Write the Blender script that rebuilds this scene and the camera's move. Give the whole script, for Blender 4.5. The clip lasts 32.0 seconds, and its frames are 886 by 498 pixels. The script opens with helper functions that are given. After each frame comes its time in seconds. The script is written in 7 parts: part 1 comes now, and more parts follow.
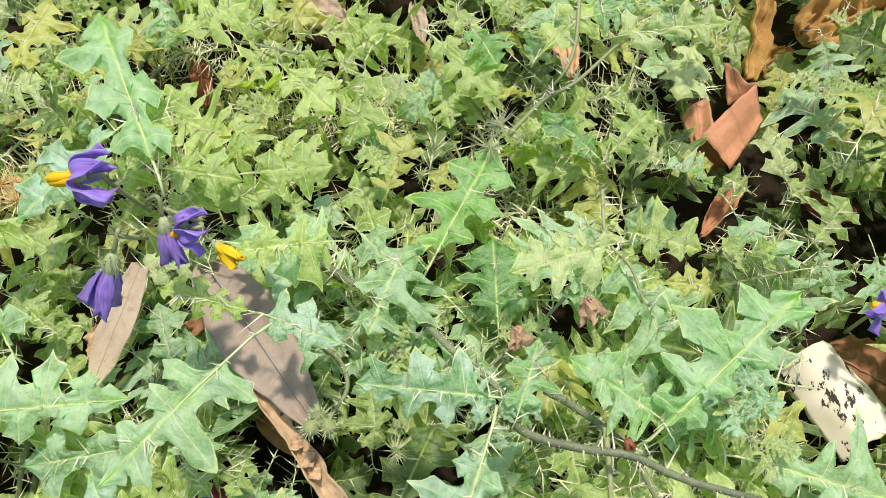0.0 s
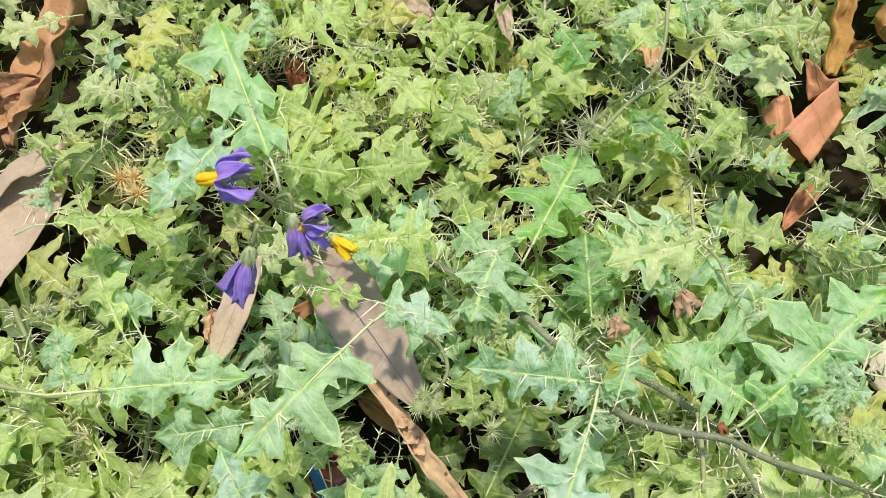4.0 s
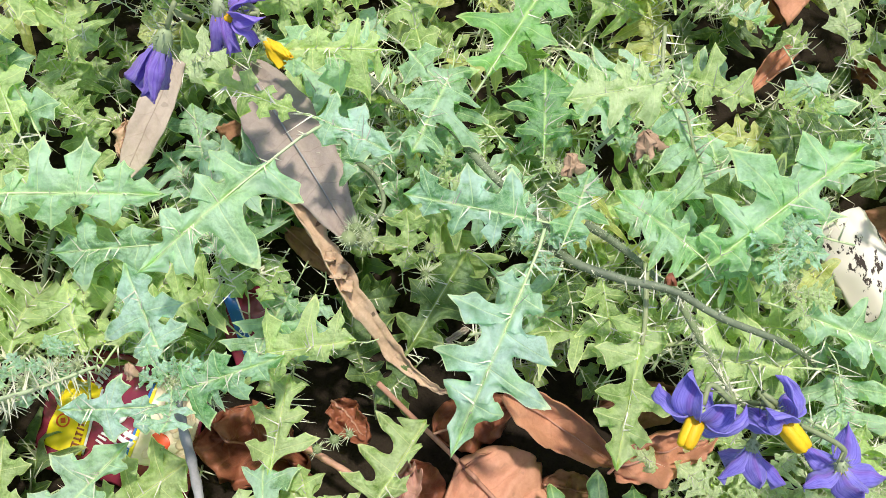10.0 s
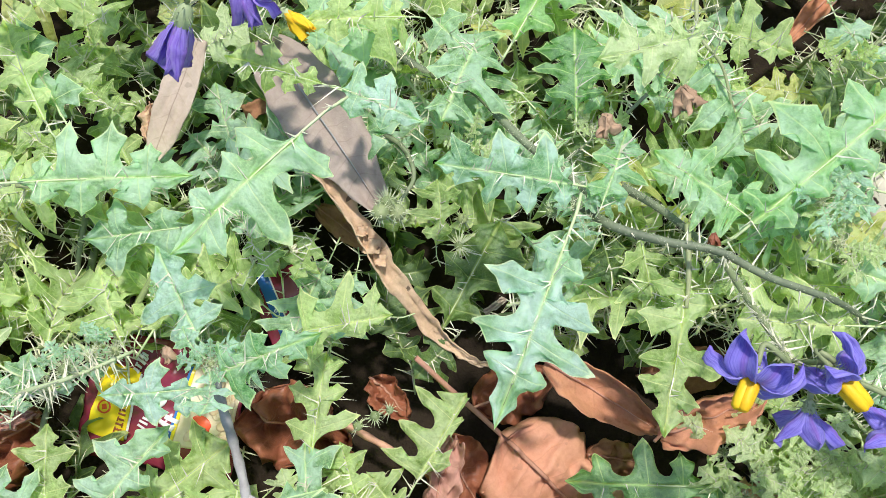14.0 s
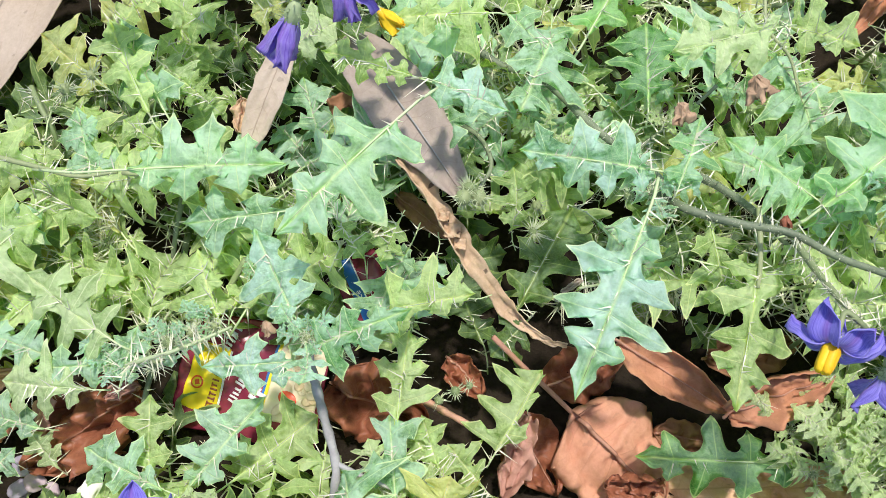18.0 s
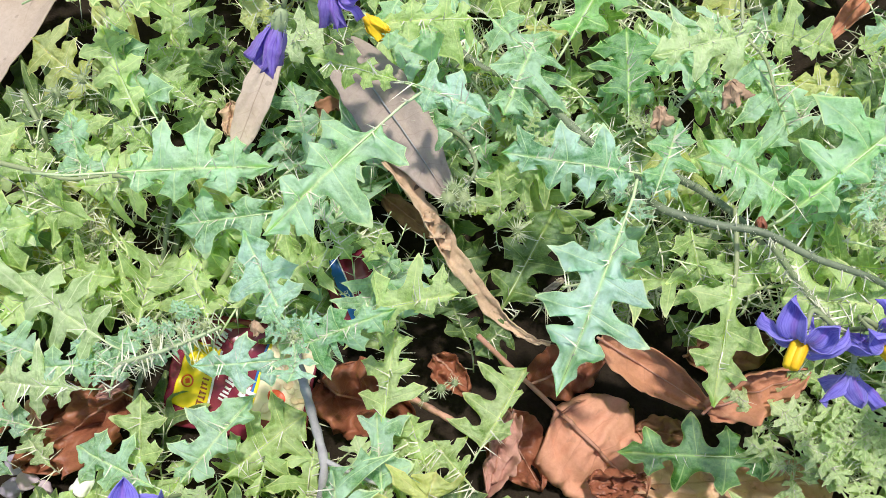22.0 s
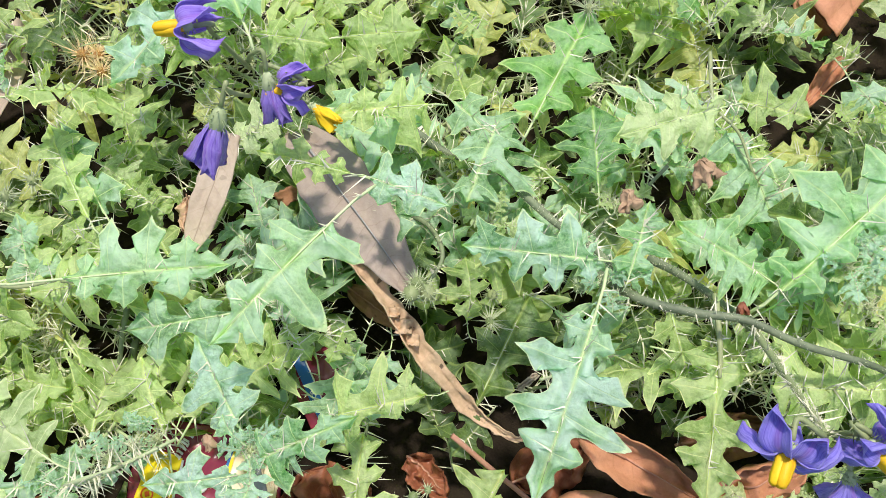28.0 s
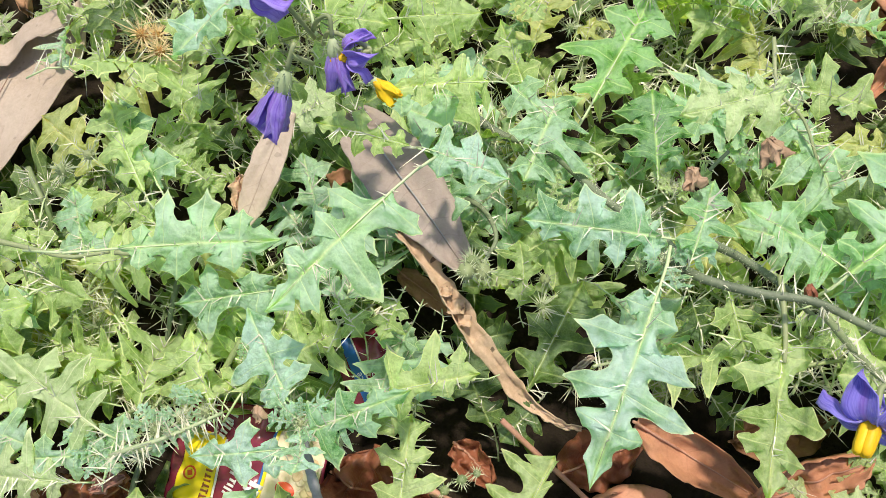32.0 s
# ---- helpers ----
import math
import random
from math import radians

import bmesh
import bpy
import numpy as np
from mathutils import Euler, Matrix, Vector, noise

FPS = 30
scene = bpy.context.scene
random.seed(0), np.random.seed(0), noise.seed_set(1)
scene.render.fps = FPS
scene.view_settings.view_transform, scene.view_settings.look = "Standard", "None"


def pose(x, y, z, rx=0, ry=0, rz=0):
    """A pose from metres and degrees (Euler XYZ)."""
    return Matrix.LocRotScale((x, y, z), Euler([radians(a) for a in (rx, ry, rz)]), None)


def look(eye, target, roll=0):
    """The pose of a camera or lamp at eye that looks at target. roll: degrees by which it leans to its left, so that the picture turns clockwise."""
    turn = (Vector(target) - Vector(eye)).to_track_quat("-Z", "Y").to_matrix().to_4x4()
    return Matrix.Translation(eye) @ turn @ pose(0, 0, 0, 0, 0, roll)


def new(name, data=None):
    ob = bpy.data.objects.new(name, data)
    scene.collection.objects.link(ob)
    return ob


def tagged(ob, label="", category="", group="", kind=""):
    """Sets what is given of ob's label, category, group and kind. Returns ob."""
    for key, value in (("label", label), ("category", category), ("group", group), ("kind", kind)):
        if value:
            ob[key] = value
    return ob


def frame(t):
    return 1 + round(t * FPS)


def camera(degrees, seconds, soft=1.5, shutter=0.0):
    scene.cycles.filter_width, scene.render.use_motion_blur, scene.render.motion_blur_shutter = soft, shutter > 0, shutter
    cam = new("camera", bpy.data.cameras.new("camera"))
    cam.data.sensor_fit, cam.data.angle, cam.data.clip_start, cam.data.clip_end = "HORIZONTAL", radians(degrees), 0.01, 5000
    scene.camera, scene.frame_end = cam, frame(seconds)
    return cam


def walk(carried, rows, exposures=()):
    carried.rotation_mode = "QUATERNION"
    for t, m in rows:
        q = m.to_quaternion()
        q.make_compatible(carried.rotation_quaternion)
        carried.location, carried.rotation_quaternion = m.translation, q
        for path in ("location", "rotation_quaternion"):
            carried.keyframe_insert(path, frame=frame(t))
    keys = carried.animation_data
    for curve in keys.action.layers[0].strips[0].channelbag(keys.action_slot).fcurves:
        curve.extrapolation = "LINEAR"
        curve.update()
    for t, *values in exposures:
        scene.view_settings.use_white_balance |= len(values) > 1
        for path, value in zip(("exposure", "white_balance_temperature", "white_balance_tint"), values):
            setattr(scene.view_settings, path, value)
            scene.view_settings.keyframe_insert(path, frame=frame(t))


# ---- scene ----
EXPO = [(0.0, 0.11, 7100, 11), (7.0, 0.13, 7100, 11), (11.0, 0.23, 6180, 13), (26.0, 0.21, 6180, 13), (29.0, 0.19, 6600, 13), (32.0, 0.19, 6650, 13)]
cam = camera(58.13, 32.0, 0.45)
ROWS = [   # seconds, place, turn
    (0.0, -0.0000, 0.0000, 0.5028, 30.28, 0.28, 0.17),
    (0.5, -0.0291, -0.0085, 0.5101, 30.15, 1.27, 1.58),
    (1.0, -0.0430, -0.0152, 0.5295, 30.16, 2.23, 2.45),
    (1.5, -0.0434, -0.0146, 0.5308, 29.95, 2.60, 2.73),
    (2.0, -0.0345, -0.0107, 0.5285, 29.85, 2.90, 2.54),
    (2.5, -0.0302, -0.0079, 0.5319, 29.66, 2.77, 1.95),
    (4.5, -0.0324, -0.0097, 0.5306, 28.29, 2.66, 2.18),
    (5.0, -0.0610, -0.0259, 0.5330, 27.36, 3.76, 4.01),
    (5.5, -0.0695, -0.0408, 0.5382, 26.51, 4.59, 5.57),
    (6.0, -0.0771, -0.0391, 0.5417, 26.31, 4.81, 6.29),
    (6.5, -0.0544, -0.0193, 0.5365, 26.46, 3.20, 5.29),
    (7.0, -0.0317, -0.0150, 0.5224, 26.27, 0.96, 4.22),
    (7.5, -0.0290, -0.0199, 0.5072, 25.17, -1.29, 3.66),
    (8.0, -0.0349, -0.0235, 0.5045, 24.35, -2.66, 3.68),
    (8.5, -0.0182, -0.0086, 0.4917, 24.27, -3.47, 3.21),
    (9.0, -0.0271, -0.0190, 0.4835, 22.51, -3.88, 3.93),
    (9.5, -0.0375, -0.0273, 0.4767, 21.69, -3.76, 4.23),
    (10.0, -0.0307, -0.0190, 0.4834, 20.78, -3.12, 4.52),
    (10.5, -0.0437, -0.0303, 0.4732, 19.95, -2.67, 4.62),
    (11.0, -0.0563, -0.0379, 0.4687, 19.39, -2.38, 4.56),
    (11.5, -0.0563, -0.0374, 0.4723, 18.97, -2.05, 4.52),
    (12.0, -0.0551, -0.0381, 0.4765, 18.66, -1.38, 4.68),
    (12.5, -0.0545, -0.0361, 0.4812, 18.64, -0.97, 4.44),
    (13.0, -0.0560, -0.0359, 0.4806, 18.65, -0.84, 4.00),
    (13.5, -0.0393, -0.0212, 0.4800, 18.98, -0.55, 3.44),
    (14.0, -0.0337, -0.0196, 0.4744, 19.22, -0.45, 2.94),
    (14.5, -0.0421, -0.0259, 0.4914, 19.61, -0.16, 2.75),
    (15.0, -0.0570, -0.0331, 0.4908, 19.69, 0.13, 2.74),
    (15.5, -0.0615, -0.0336, 0.4895, 19.82, 0.89, 3.07),
    (17.5, -0.0562, -0.0392, 0.4952, 19.70, 1.77, 3.94),
    (18.0, -0.0562, -0.0386, 0.4931, 19.48, 1.80, 3.97),
    (18.5, -0.0541, -0.0374, 0.4965, 19.46, 2.04, 3.94),
    (19.0, -0.0526, -0.0368, 0.5000, 19.44, 2.06, 3.81),
    (19.5, -0.0513, -0.0362, 0.5019, 19.55, 1.94, 3.74),
    (20.0, -0.0521, -0.0366, 0.4985, 19.54, 1.81, 3.70),
    (20.5, -0.0546, -0.0378, 0.4966, 19.43, 1.66, 3.73),
    (21.0, -0.0546, -0.0382, 0.4977, 19.42, 1.58, 3.71),
    (21.5, -0.0532, -0.0378, 0.5011, 19.34, 1.49, 3.72),
    (22.0, -0.0516, -0.0407, 0.5016, 19.43, 1.38, 3.65),
    (22.5, -0.0539, -0.0390, 0.5019, 19.32, 1.25, 3.57),
    (23.0, -0.0508, -0.0368, 0.4987, 19.33, 1.27, 3.56),
    (23.5, -0.0535, -0.0379, 0.5006, 19.28, 1.21, 3.58),
    (24.0, -0.0540, -0.0387, 0.5025, 19.29, 1.24, 3.66),
    (24.5, -0.0540, -0.0377, 0.5012, 19.18, 1.28, 3.82),
    (25.0, -0.0580, -0.0370, 0.4989, 19.13, 1.33, 3.89),
    (25.5, -0.0637, -0.0382, 0.4851, 19.30, 1.54, 3.59),
    (26.0, -0.0617, -0.0350, 0.4896, 19.87, 1.73, 2.71),
    (26.5, -0.0335, -0.0102, 0.4980, 20.60, 2.08, 1.65),
    (28.5, -0.0323, -0.0201, 0.4824, 24.01, 2.63, 1.56),
    (29.0, -0.0421, -0.0280, 0.4834, 23.73, 2.29, 2.24),
    (29.5, -0.0405, -0.0351, 0.4808, 23.41, 2.05, 2.93),
    (30.0, -0.0482, -0.0423, 0.4812, 22.97, 2.00, 3.49),
    (30.5, -0.0490, -0.0417, 0.4852, 22.91, 1.83, 3.59),
    (31.0, -0.0488, -0.0395, 0.4836, 22.96, 1.96, 3.56),
    (31.5, -0.0501, -0.0391, 0.4855, 23.71, 2.55, 3.47),
    (32.0, -0.0475, -0.0343, 0.4717, 25.50, 3.57, 3.71),
]
walk(cam, [(t, pose(x, y, z, rx, ry, rz)) for t, x, y, z, rx, ry, rz in ROWS], EXPO)

# ---- world, sun, exposure ----
world = bpy.data.worlds.new("sky")
scene.world = world
world.use_nodes = True
wn, wl = world.node_tree.nodes, world.node_tree.links
SUN_ELEV, SUN_AZ = 80.0, 25.0            # azimuth: degrees clockwise from +y
sky = wn.new("ShaderNodeTexSky")
sky.sky_type, sky.sun_disc = "NISHITA", False
sky.sun_elevation, sky.sun_rotation = radians(SUN_ELEV), radians(SUN_AZ)
sky.air_density, sky.dust_density = 1.0, 2.0
wl.new(sky.outputs[0], wn["Background"].inputs[0])
wn["Background"].inputs[1].default_value = 0.15
sun_data = bpy.data.lights.new("sun", "SUN")
sun_data.energy, sun_data.angle, sun_data.color = 3.5, radians(3.5), (1.0, 0.93, 0.82)
sun = new("sun", sun_data)
_e, _a = radians(SUN_ELEV), radians(SUN_AZ)
sun.matrix_world = look((math.cos(_e) * math.sin(_a) * 5, math.cos(_e) * math.cos(_a) * 5, math.sin(_e) * 5), (0, 0, 0))

# ---- materials ----


def material(name, rough=0.6, spec=0.4):
    m = bpy.data.materials.new(name)
    m.use_nodes = True
    b = m.node_tree.nodes["Principled BSDF"]
    b.inputs["Roughness"].default_value = rough
    b.inputs["Specular IOR Level"].default_value = spec
    return m, m.node_tree.nodes, m.node_tree.links, b


def node(nodes, kind, **values):
    n = nodes.new(kind)
    for key, value in values.items():
        n.inputs[key.replace("_", " ")].default_value = value
    return n


def mixer(nodes, links, fac, a, b, mode="MIX"):
    """A colour mix; each of fac, a and b is a value or a socket."""
    n = nodes.new("ShaderNodeMix")
    n.data_type, n.blend_type = "RGBA", mode
    for sock, val in ((n.inputs[0], fac), (n.inputs[6], a), (n.inputs[7], b)):
        if isinstance(val, bpy.types.NodeSocket):
            links.new(val, sock)
        else:
            sock.default_value = val if not isinstance(val, tuple) else (*val, 1)
    return n.outputs[2]


def mathn(nodes, links, op, a, b=0.0, clamp=False):
    n = nodes.new("ShaderNodeMath")
    n.operation, n.use_clamp = op, clamp
    for sock, val in ((n.inputs[0], a), (n.inputs[1], b)):
        if isinstance(val, bpy.types.NodeSocket):
            links.new(val, sock)
        else:
            sock.default_value = val
    return n.outputs[0]


def ramp(nodes, links, fac, stops):
    n = nodes.new("ShaderNodeValToRGB")
    els = n.color_ramp.elements
    while len(els) < len(stops):
        els.new(0.5)
    for el, (p, c) in zip(els, stops):
        el.position, el.color = p, (*c, 1) if isinstance(c, tuple) else (c, c, c, 1)
    links.new(fac, n.inputs[0])
    return n.outputs[0]


def noise_tex(nodes, links, scale, detail=4.0, rough=0.6, coord=None, w=None):
    n = node(nodes, "ShaderNodeTexNoise", Scale=scale, Detail=detail, Roughness=rough)
    if w is not None:
        n.noise_dimensions = "4D"
        links.new(w, n.inputs["W"])
    if coord is not None:
        links.new(coord, n.inputs["Vector"])
    return n.outputs[0]


def bumped(nodes, links, bsdf, height, strength, dist):
    n = node(nodes, "ShaderNodeBump", Strength=strength, Distance=dist)
    links.new(height, n.inputs["Height"])
    links.new(n.outputs[0], bsdf.inputs["Normal"])
    return n.outputs[0]


def green_leaf(name, deep, light, vein, glow, sheen_share=0.5, sheen_tint=(0.60, 0.78, 0.65)):
    """Nightshade leaf: uv x runs from midrib (0) to margin (+-1), uv y counts the lateral veins."""
    m, n, l, b = material(name, 0.42, 0.5)
    info = n.new("ShaderNodeObjectInfo")
    uv = n.new("ShaderNodeUVMap")
    xyz = n.new("ShaderNodeSeparateXYZ")
    l.new(uv.outputs[0], xyz.inputs[0])
    coord = n.new("ShaderNodeTexCoord").outputs["Object"]
    wob = mathn(n, l, "MULTIPLY", info.outputs["Random"], 37.0)
    big = noise_tex(n, l, 7.0, 3, 0.6, coord, wob)
    fine = noise_tex(n, l, 55.0, 4, 0.65, coord, wob)
    tone = mathn(n, l, "ADD", mathn(n, l, "MULTIPLY", big, 1.10), mathn(n, l, "MULTIPLY", fine, 0.40))
    tone = mathn(n, l, "SUBTRACT", tone, 0.22)
    tone = mathn(n, l, "ADD", tone, mathn(n, l, "MULTIPLY", mathn(n, l, "SUBTRACT", info.outputs["Random"], 0.5), 0.34))
    base = ramp(n, l, tone, [(0.25, deep), (0.8, light)])
    side = mathn(n, l, "ABSOLUTE", xyz.outputs["X"])
    rib = mathn(n, l, "SUBTRACT", 1.0, mathn(n, l, "MULTIPLY", side, 19.0), True)
    lat = mathn(n, l, "ABSOLUTE", mathn(n, l, "SUBTRACT", mathn(n, l, "FRACT", xyz.outputs["Y"]), 0.5))
    lat = mathn(n, l, "SUBTRACT", 1.0, mathn(n, l, "MULTIPLY", lat, 24.0), True)
    lat = mathn(n, l, "MULTIPLY", lat, mathn(n, l, "SUBTRACT", 1.0, mathn(n, l, "MULTIPLY", side, 0.5)))
    edge = mathn(n, l, "MULTIPLY", mathn(n, l, "SUBTRACT", side, 0.87, True), 16.0, True)
    vor = node(n, "ShaderNodeTexVoronoi", Scale=34.0)
    vor.feature = "DISTANCE_TO_EDGE"
    l.new(coord, vor.inputs["Vector"])
    net = mathn(n, l, "SUBTRACT", 1.0, mathn(n, l, "MULTIPLY", vor.outputs["Distance"], 11.0), True)
    veins = mathn(n, l, "MAXIMUM", rib, mathn(n, l, "MULTIPLY", lat, 1.0))
    veins = mathn(n, l, "MAXIMUM", veins, mathn(n, l, "MULTIPLY", edge, 0.95))
    ridge = mathn(n, l, "ADD", veins, mathn(n, l, "MULTIPLY", net, 0.16))
    veins = mathn(n, l, "MAXIMUM", veins, mathn(n, l, "MULTIPLY", net, 0.22))
    col = mixer(n, l, veins, base, vein)
    old = noise_tex(n, l, 16.0, 3, 0.7, coord, wob)
    spots = ramp(n, l, old, [(0.70, 0.0), (0.76, 1.0)])
    col = mixer(n, l, mathn(n, l, "MULTIPLY", spots, 0.35), col, (0.42, 0.36, 0.16))
    # pale noise patches paint the sky's sheen into the blade colour
    sheen_mask = noise_tex(n, l, 3.6, 4, 0.62, coord, mathn(n, l, "ADD", wob, 5.0))
    sheen_mask = mathn(n, l, "MULTIPLY", ramp(n, l, sheen_mask, [(0.41, 0.0), (0.56, 1.0)]), sheen_share)
    sheen_mask = mathn(n, l, "MULTIPLY", sheen_mask, mathn(n, l, "SUBTRACT", 1.0, mathn(n, l, "MULTIPLY", veins, 0.8)))
    col = mixer(n, l, sheen_mask, col, sheen_tint)
    l.new(col, b.inputs["Base Color"])
    rough = mathn(n, l, "ADD", 0.22, mathn(n, l, "MULTIPLY", fine, 0.30))
    l.new(rough, b.inputs["Roughness"])
    high = mathn(n, l, "ADD", mathn(n, l, "MULTIPLY", ridge, -0.12), mathn(n, l, "ADD", mathn(n, l, "MULTIPLY", fine, 0.4), mathn(n, l, "MULTIPLY", noise_tex(n, l, 14.0, 2, 0.5, coord, wob), 1.4)))
    nrm = bumped(n, l, b, high, 0.85, 0.0017)
    tr = n.new("ShaderNodeBsdfTranslucent")
    l.new(mixer(n, l, 1.0, col, glow, "MULTIPLY"), tr.inputs[0])
    l.new(nrm, tr.inputs["Normal"])
    mx = n.new("ShaderNodeMixShader")
    mx.inputs[0].default_value = 0.42
    l.new(b.outputs[0], mx.inputs[1])
    l.new(tr.outputs[0], mx.inputs[2])
    l.new(mx.outputs[0], n["Material Output"].inputs[0])
    return m


# tint of the highlights painted into the yellower leaves
SHEEN_CREAM = (0.70, 0.82, 0.50)
LEAF_BLUE = green_leaf("leaf_blue_green", (0.095, 0.25, 0.075), (0.45, 0.66, 0.39), (0.72, 0.83, 0.50), (1.40, 1.75, 0.8), 0.66)
LEAF_FRESH = green_leaf("leaf_fresh_green", (0.18, 0.32, 0.058), (0.53, 0.67, 0.28), (0.74, 0.80, 0.43), (1.55, 1.75, 0.35), 0.40, SHEEN_CREAM)
LEAF_YELLOW = green_leaf("leaf_yellowing", (0.31, 0.38, 0.06), (0.64, 0.69, 0.24), (0.76, 0.74, 0.34), (1.6, 1.5, 0.5), 0.35, SHEEN_CREAM)
# darkened olive: shade under the canopy is put into this leaf colour
LEAF_SHADED = green_leaf("leaf_deep_green", (0.04, 0.095, 0.018), (0.16, 0.27, 0.06), (0.40, 0.50, 0.18), (1.6, 1.7, 0.4), 0.15)
LEAF_DEEP = green_leaf("leaf_glossy_deep_green", (0.06, 0.22, 0.035), (0.27, 0.55, 0.14), (0.62, 0.78, 0.38), (1.5, 1.8, 0.5), 0.28)
LEAF_GOLD = green_leaf("leaf_dying_yellow", (0.58, 0.46, 0.02), (0.82, 0.70, 0.06), (0.80, 0.70, 0.20), (1.5, 1.4, 0.4), 0.1, SHEEN_CREAM)
LEAF_GLOSS = green_leaf("leaf_glossy_green", (0.10, 0.30, 0.085), (0.39, 0.65, 0.32), (0.66, 0.79, 0.44), (1.4, 1.7, 0.6), 0.55)
# paler, bluer green: glossy sheen put into the leaf colour
LEAF_SHEEN = green_leaf("leaf_silvery_green", (0.17, 0.36, 0.17), (0.48, 0.70, 0.47), (0.72, 0.84, 0.54), (1.35, 1.7, 0.85), 0.75, (0.64, 0.82, 0.79))
LEAF_PALE = green_leaf("leaf_young_downy", (0.31, 0.45, 0.17), (0.66, 0.77, 0.44), (0.78, 0.84, 0.56), (1.4, 1.5, 0.7), 0.5, SHEEN_CREAM)


def plain(name, a, b_, scale, rough=0.6, bump=0.4, dist=0.001, spec=0.35, glow=0.0):
    m, n, l, b = material(name, rough, spec)
    info = n.new("ShaderNodeObjectInfo")
    coord = n.new("ShaderNodeTexCoord").outputs["Object"]
    f1 = noise_tex(n, l, scale, 5, 0.65, coord)
    f2 = noise_tex(n, l, scale * 9, 4, 0.7, coord)
    t = mathn(n, l, "ADD", mathn(n, l, "MULTIPLY", f1, 0.7), mathn(n, l, "MULTIPLY", f2, 0.3))
    t = mathn(n, l, "ADD", t, mathn(n, l, "MULTIPLY", mathn(n, l, "SUBTRACT", info.outputs["Random"], 0.5), 0.2))
    col = ramp(n, l, t, [(0.32, a), (0.68, b_)])
    l.new(col, b.inputs["Base Color"])
    bumped(n, l, b, t, bump, dist)
    if glow:
        tr = n.new("ShaderNodeBsdfTranslucent")
        l.new(col, tr.inputs[0])
        mx = n.new("ShaderNodeMixShader")
        mx.inputs[0].default_value = glow
        l.new(b.outputs[0], mx.inputs[1])
        l.new(tr.outputs[0], mx.inputs[2])
        l.new(mx.outputs[0], n["Material Output"].inputs[0])
    return m


def dry_blade(name, a, b_, vein, spots=0.25, rough=0.7):
    """Dead leaf: uv x from midrib to margin, uv y counts the lateral veins."""
    m, n, l, b = material(name, rough, 0.3)
    info = n.new("ShaderNodeObjectInfo")
    coord = n.new("ShaderNodeTexCoord").outputs["Object"]
    wob = mathn(n, l, "MULTIPLY", info.outputs["Random"], 19.0)
    uv = n.new("ShaderNodeUVMap")
    xyz = n.new("ShaderNodeSeparateXYZ")
    l.new(uv.outputs[0], xyz.inputs[0])
    f1 = noise_tex(n, l, 24.0, 5, 0.6, coord, wob)
    f2 = noise_tex(n, l, 320.0, 4, 0.7, coord, wob)
    t = mathn(n, l, "ADD", mathn(n, l, "MULTIPLY", f1, 0.62), mathn(n, l, "MULTIPLY", f2, 0.46))
    col = ramp(n, l, t, [(0.34, a), (0.7, b_)])
    side = mathn(n, l, "ABSOLUTE", xyz.outputs["X"])
    rib = mathn(n, l, "SUBTRACT", 1.0, mathn(n, l, "MULTIPLY", side, 22.0), True)
    lat = mathn(n, l, "ABSOLUTE", mathn(n, l, "SUBTRACT", mathn(n, l, "FRACT", xyz.outputs["Y"]), 0.5))
    lat = mathn(n, l, "SUBTRACT", 1.0, mathn(n, l, "MULTIPLY", lat, 26.0), True)
    lat = mathn(n, l, "MULTIPLY", lat, mathn(n, l, "SUBTRACT", 1.0, mathn(n, l, "MULTIPLY", side, 0.7)))
    veins = mathn(n, l, "MAXIMUM", rib, mathn(n, l, "MULTIPLY", lat, 0.6))
    col = mixer(n, l, mathn(n, l, "MULTIPLY", veins, 0.42), col, vein)
    sp = noise_tex(n, l, 150.0, 2, 0.5, coord, wob)
    sp = ramp(n, l, sp, [(0.665, 0.0), (0.715, 1.0)])
    col = mixer(n, l, mathn(n, l, "MULTIPLY", sp, spots), col, (0.05, 0.03, 0.02))
    l.new(col, b.inputs["Base Color"])
    high = mathn(n, l, "ADD", mathn(n, l, "MULTIPLY", veins, 0.3), t)
    bumped(n, l, b, high, 0.75, 0.0014)
    tr = n.new("ShaderNodeBsdfTranslucent")
    l.new(col, tr.inputs[0])
    mx = n.new("ShaderNodeMixShader")
    mx.inputs[0].default_value = 0.15
    l.new(b.outputs[0], mx.inputs[1])
    l.new(tr.outputs[0], mx.inputs[2])
    l.new(mx.outputs[0], n["Material Output"].inputs[0])
    return m


DRY_BEIGE = dry_blade("dry_beige", (0.42, 0.33, 0.24), (0.60, 0.50, 0.39), (0.30, 0.20, 0.13))
DRY_ORANGE = dry_blade("dry_orange", (0.40, 0.16, 0.08), (0.62, 0.31, 0.18), (0.34, 0.15, 0.08))
DRY_RUST = dry_blade("dry_rust", (0.17, 0.055, 0.03), (0.42, 0.16, 0.085), (0.55, 0.30, 0.18), 0.3, 0.36)
DRY_BROWN = dry_blade("dry_brown", (0.22, 0.10, 0.055), (0.42, 0.22, 0.12), (0.25, 0.12, 0.07))
DRY_GREY = dry_blade("dry_grey_brown", (0.31, 0.245, 0.20), (0.45, 0.37, 0.31), (0.19, 0.12, 0.09), 0.15)
DRY_TAN = dry_blade("dry_tan", (0.44, 0.28, 0.16), (0.74, 0.55, 0.37), (0.30, 0.17, 0.09), 0.8)
DRY_PINK = dry_blade("dry_pinkish", (0.38, 0.18, 0.14), (0.58, 0.33, 0.26), (0.30, 0.14, 0.1))
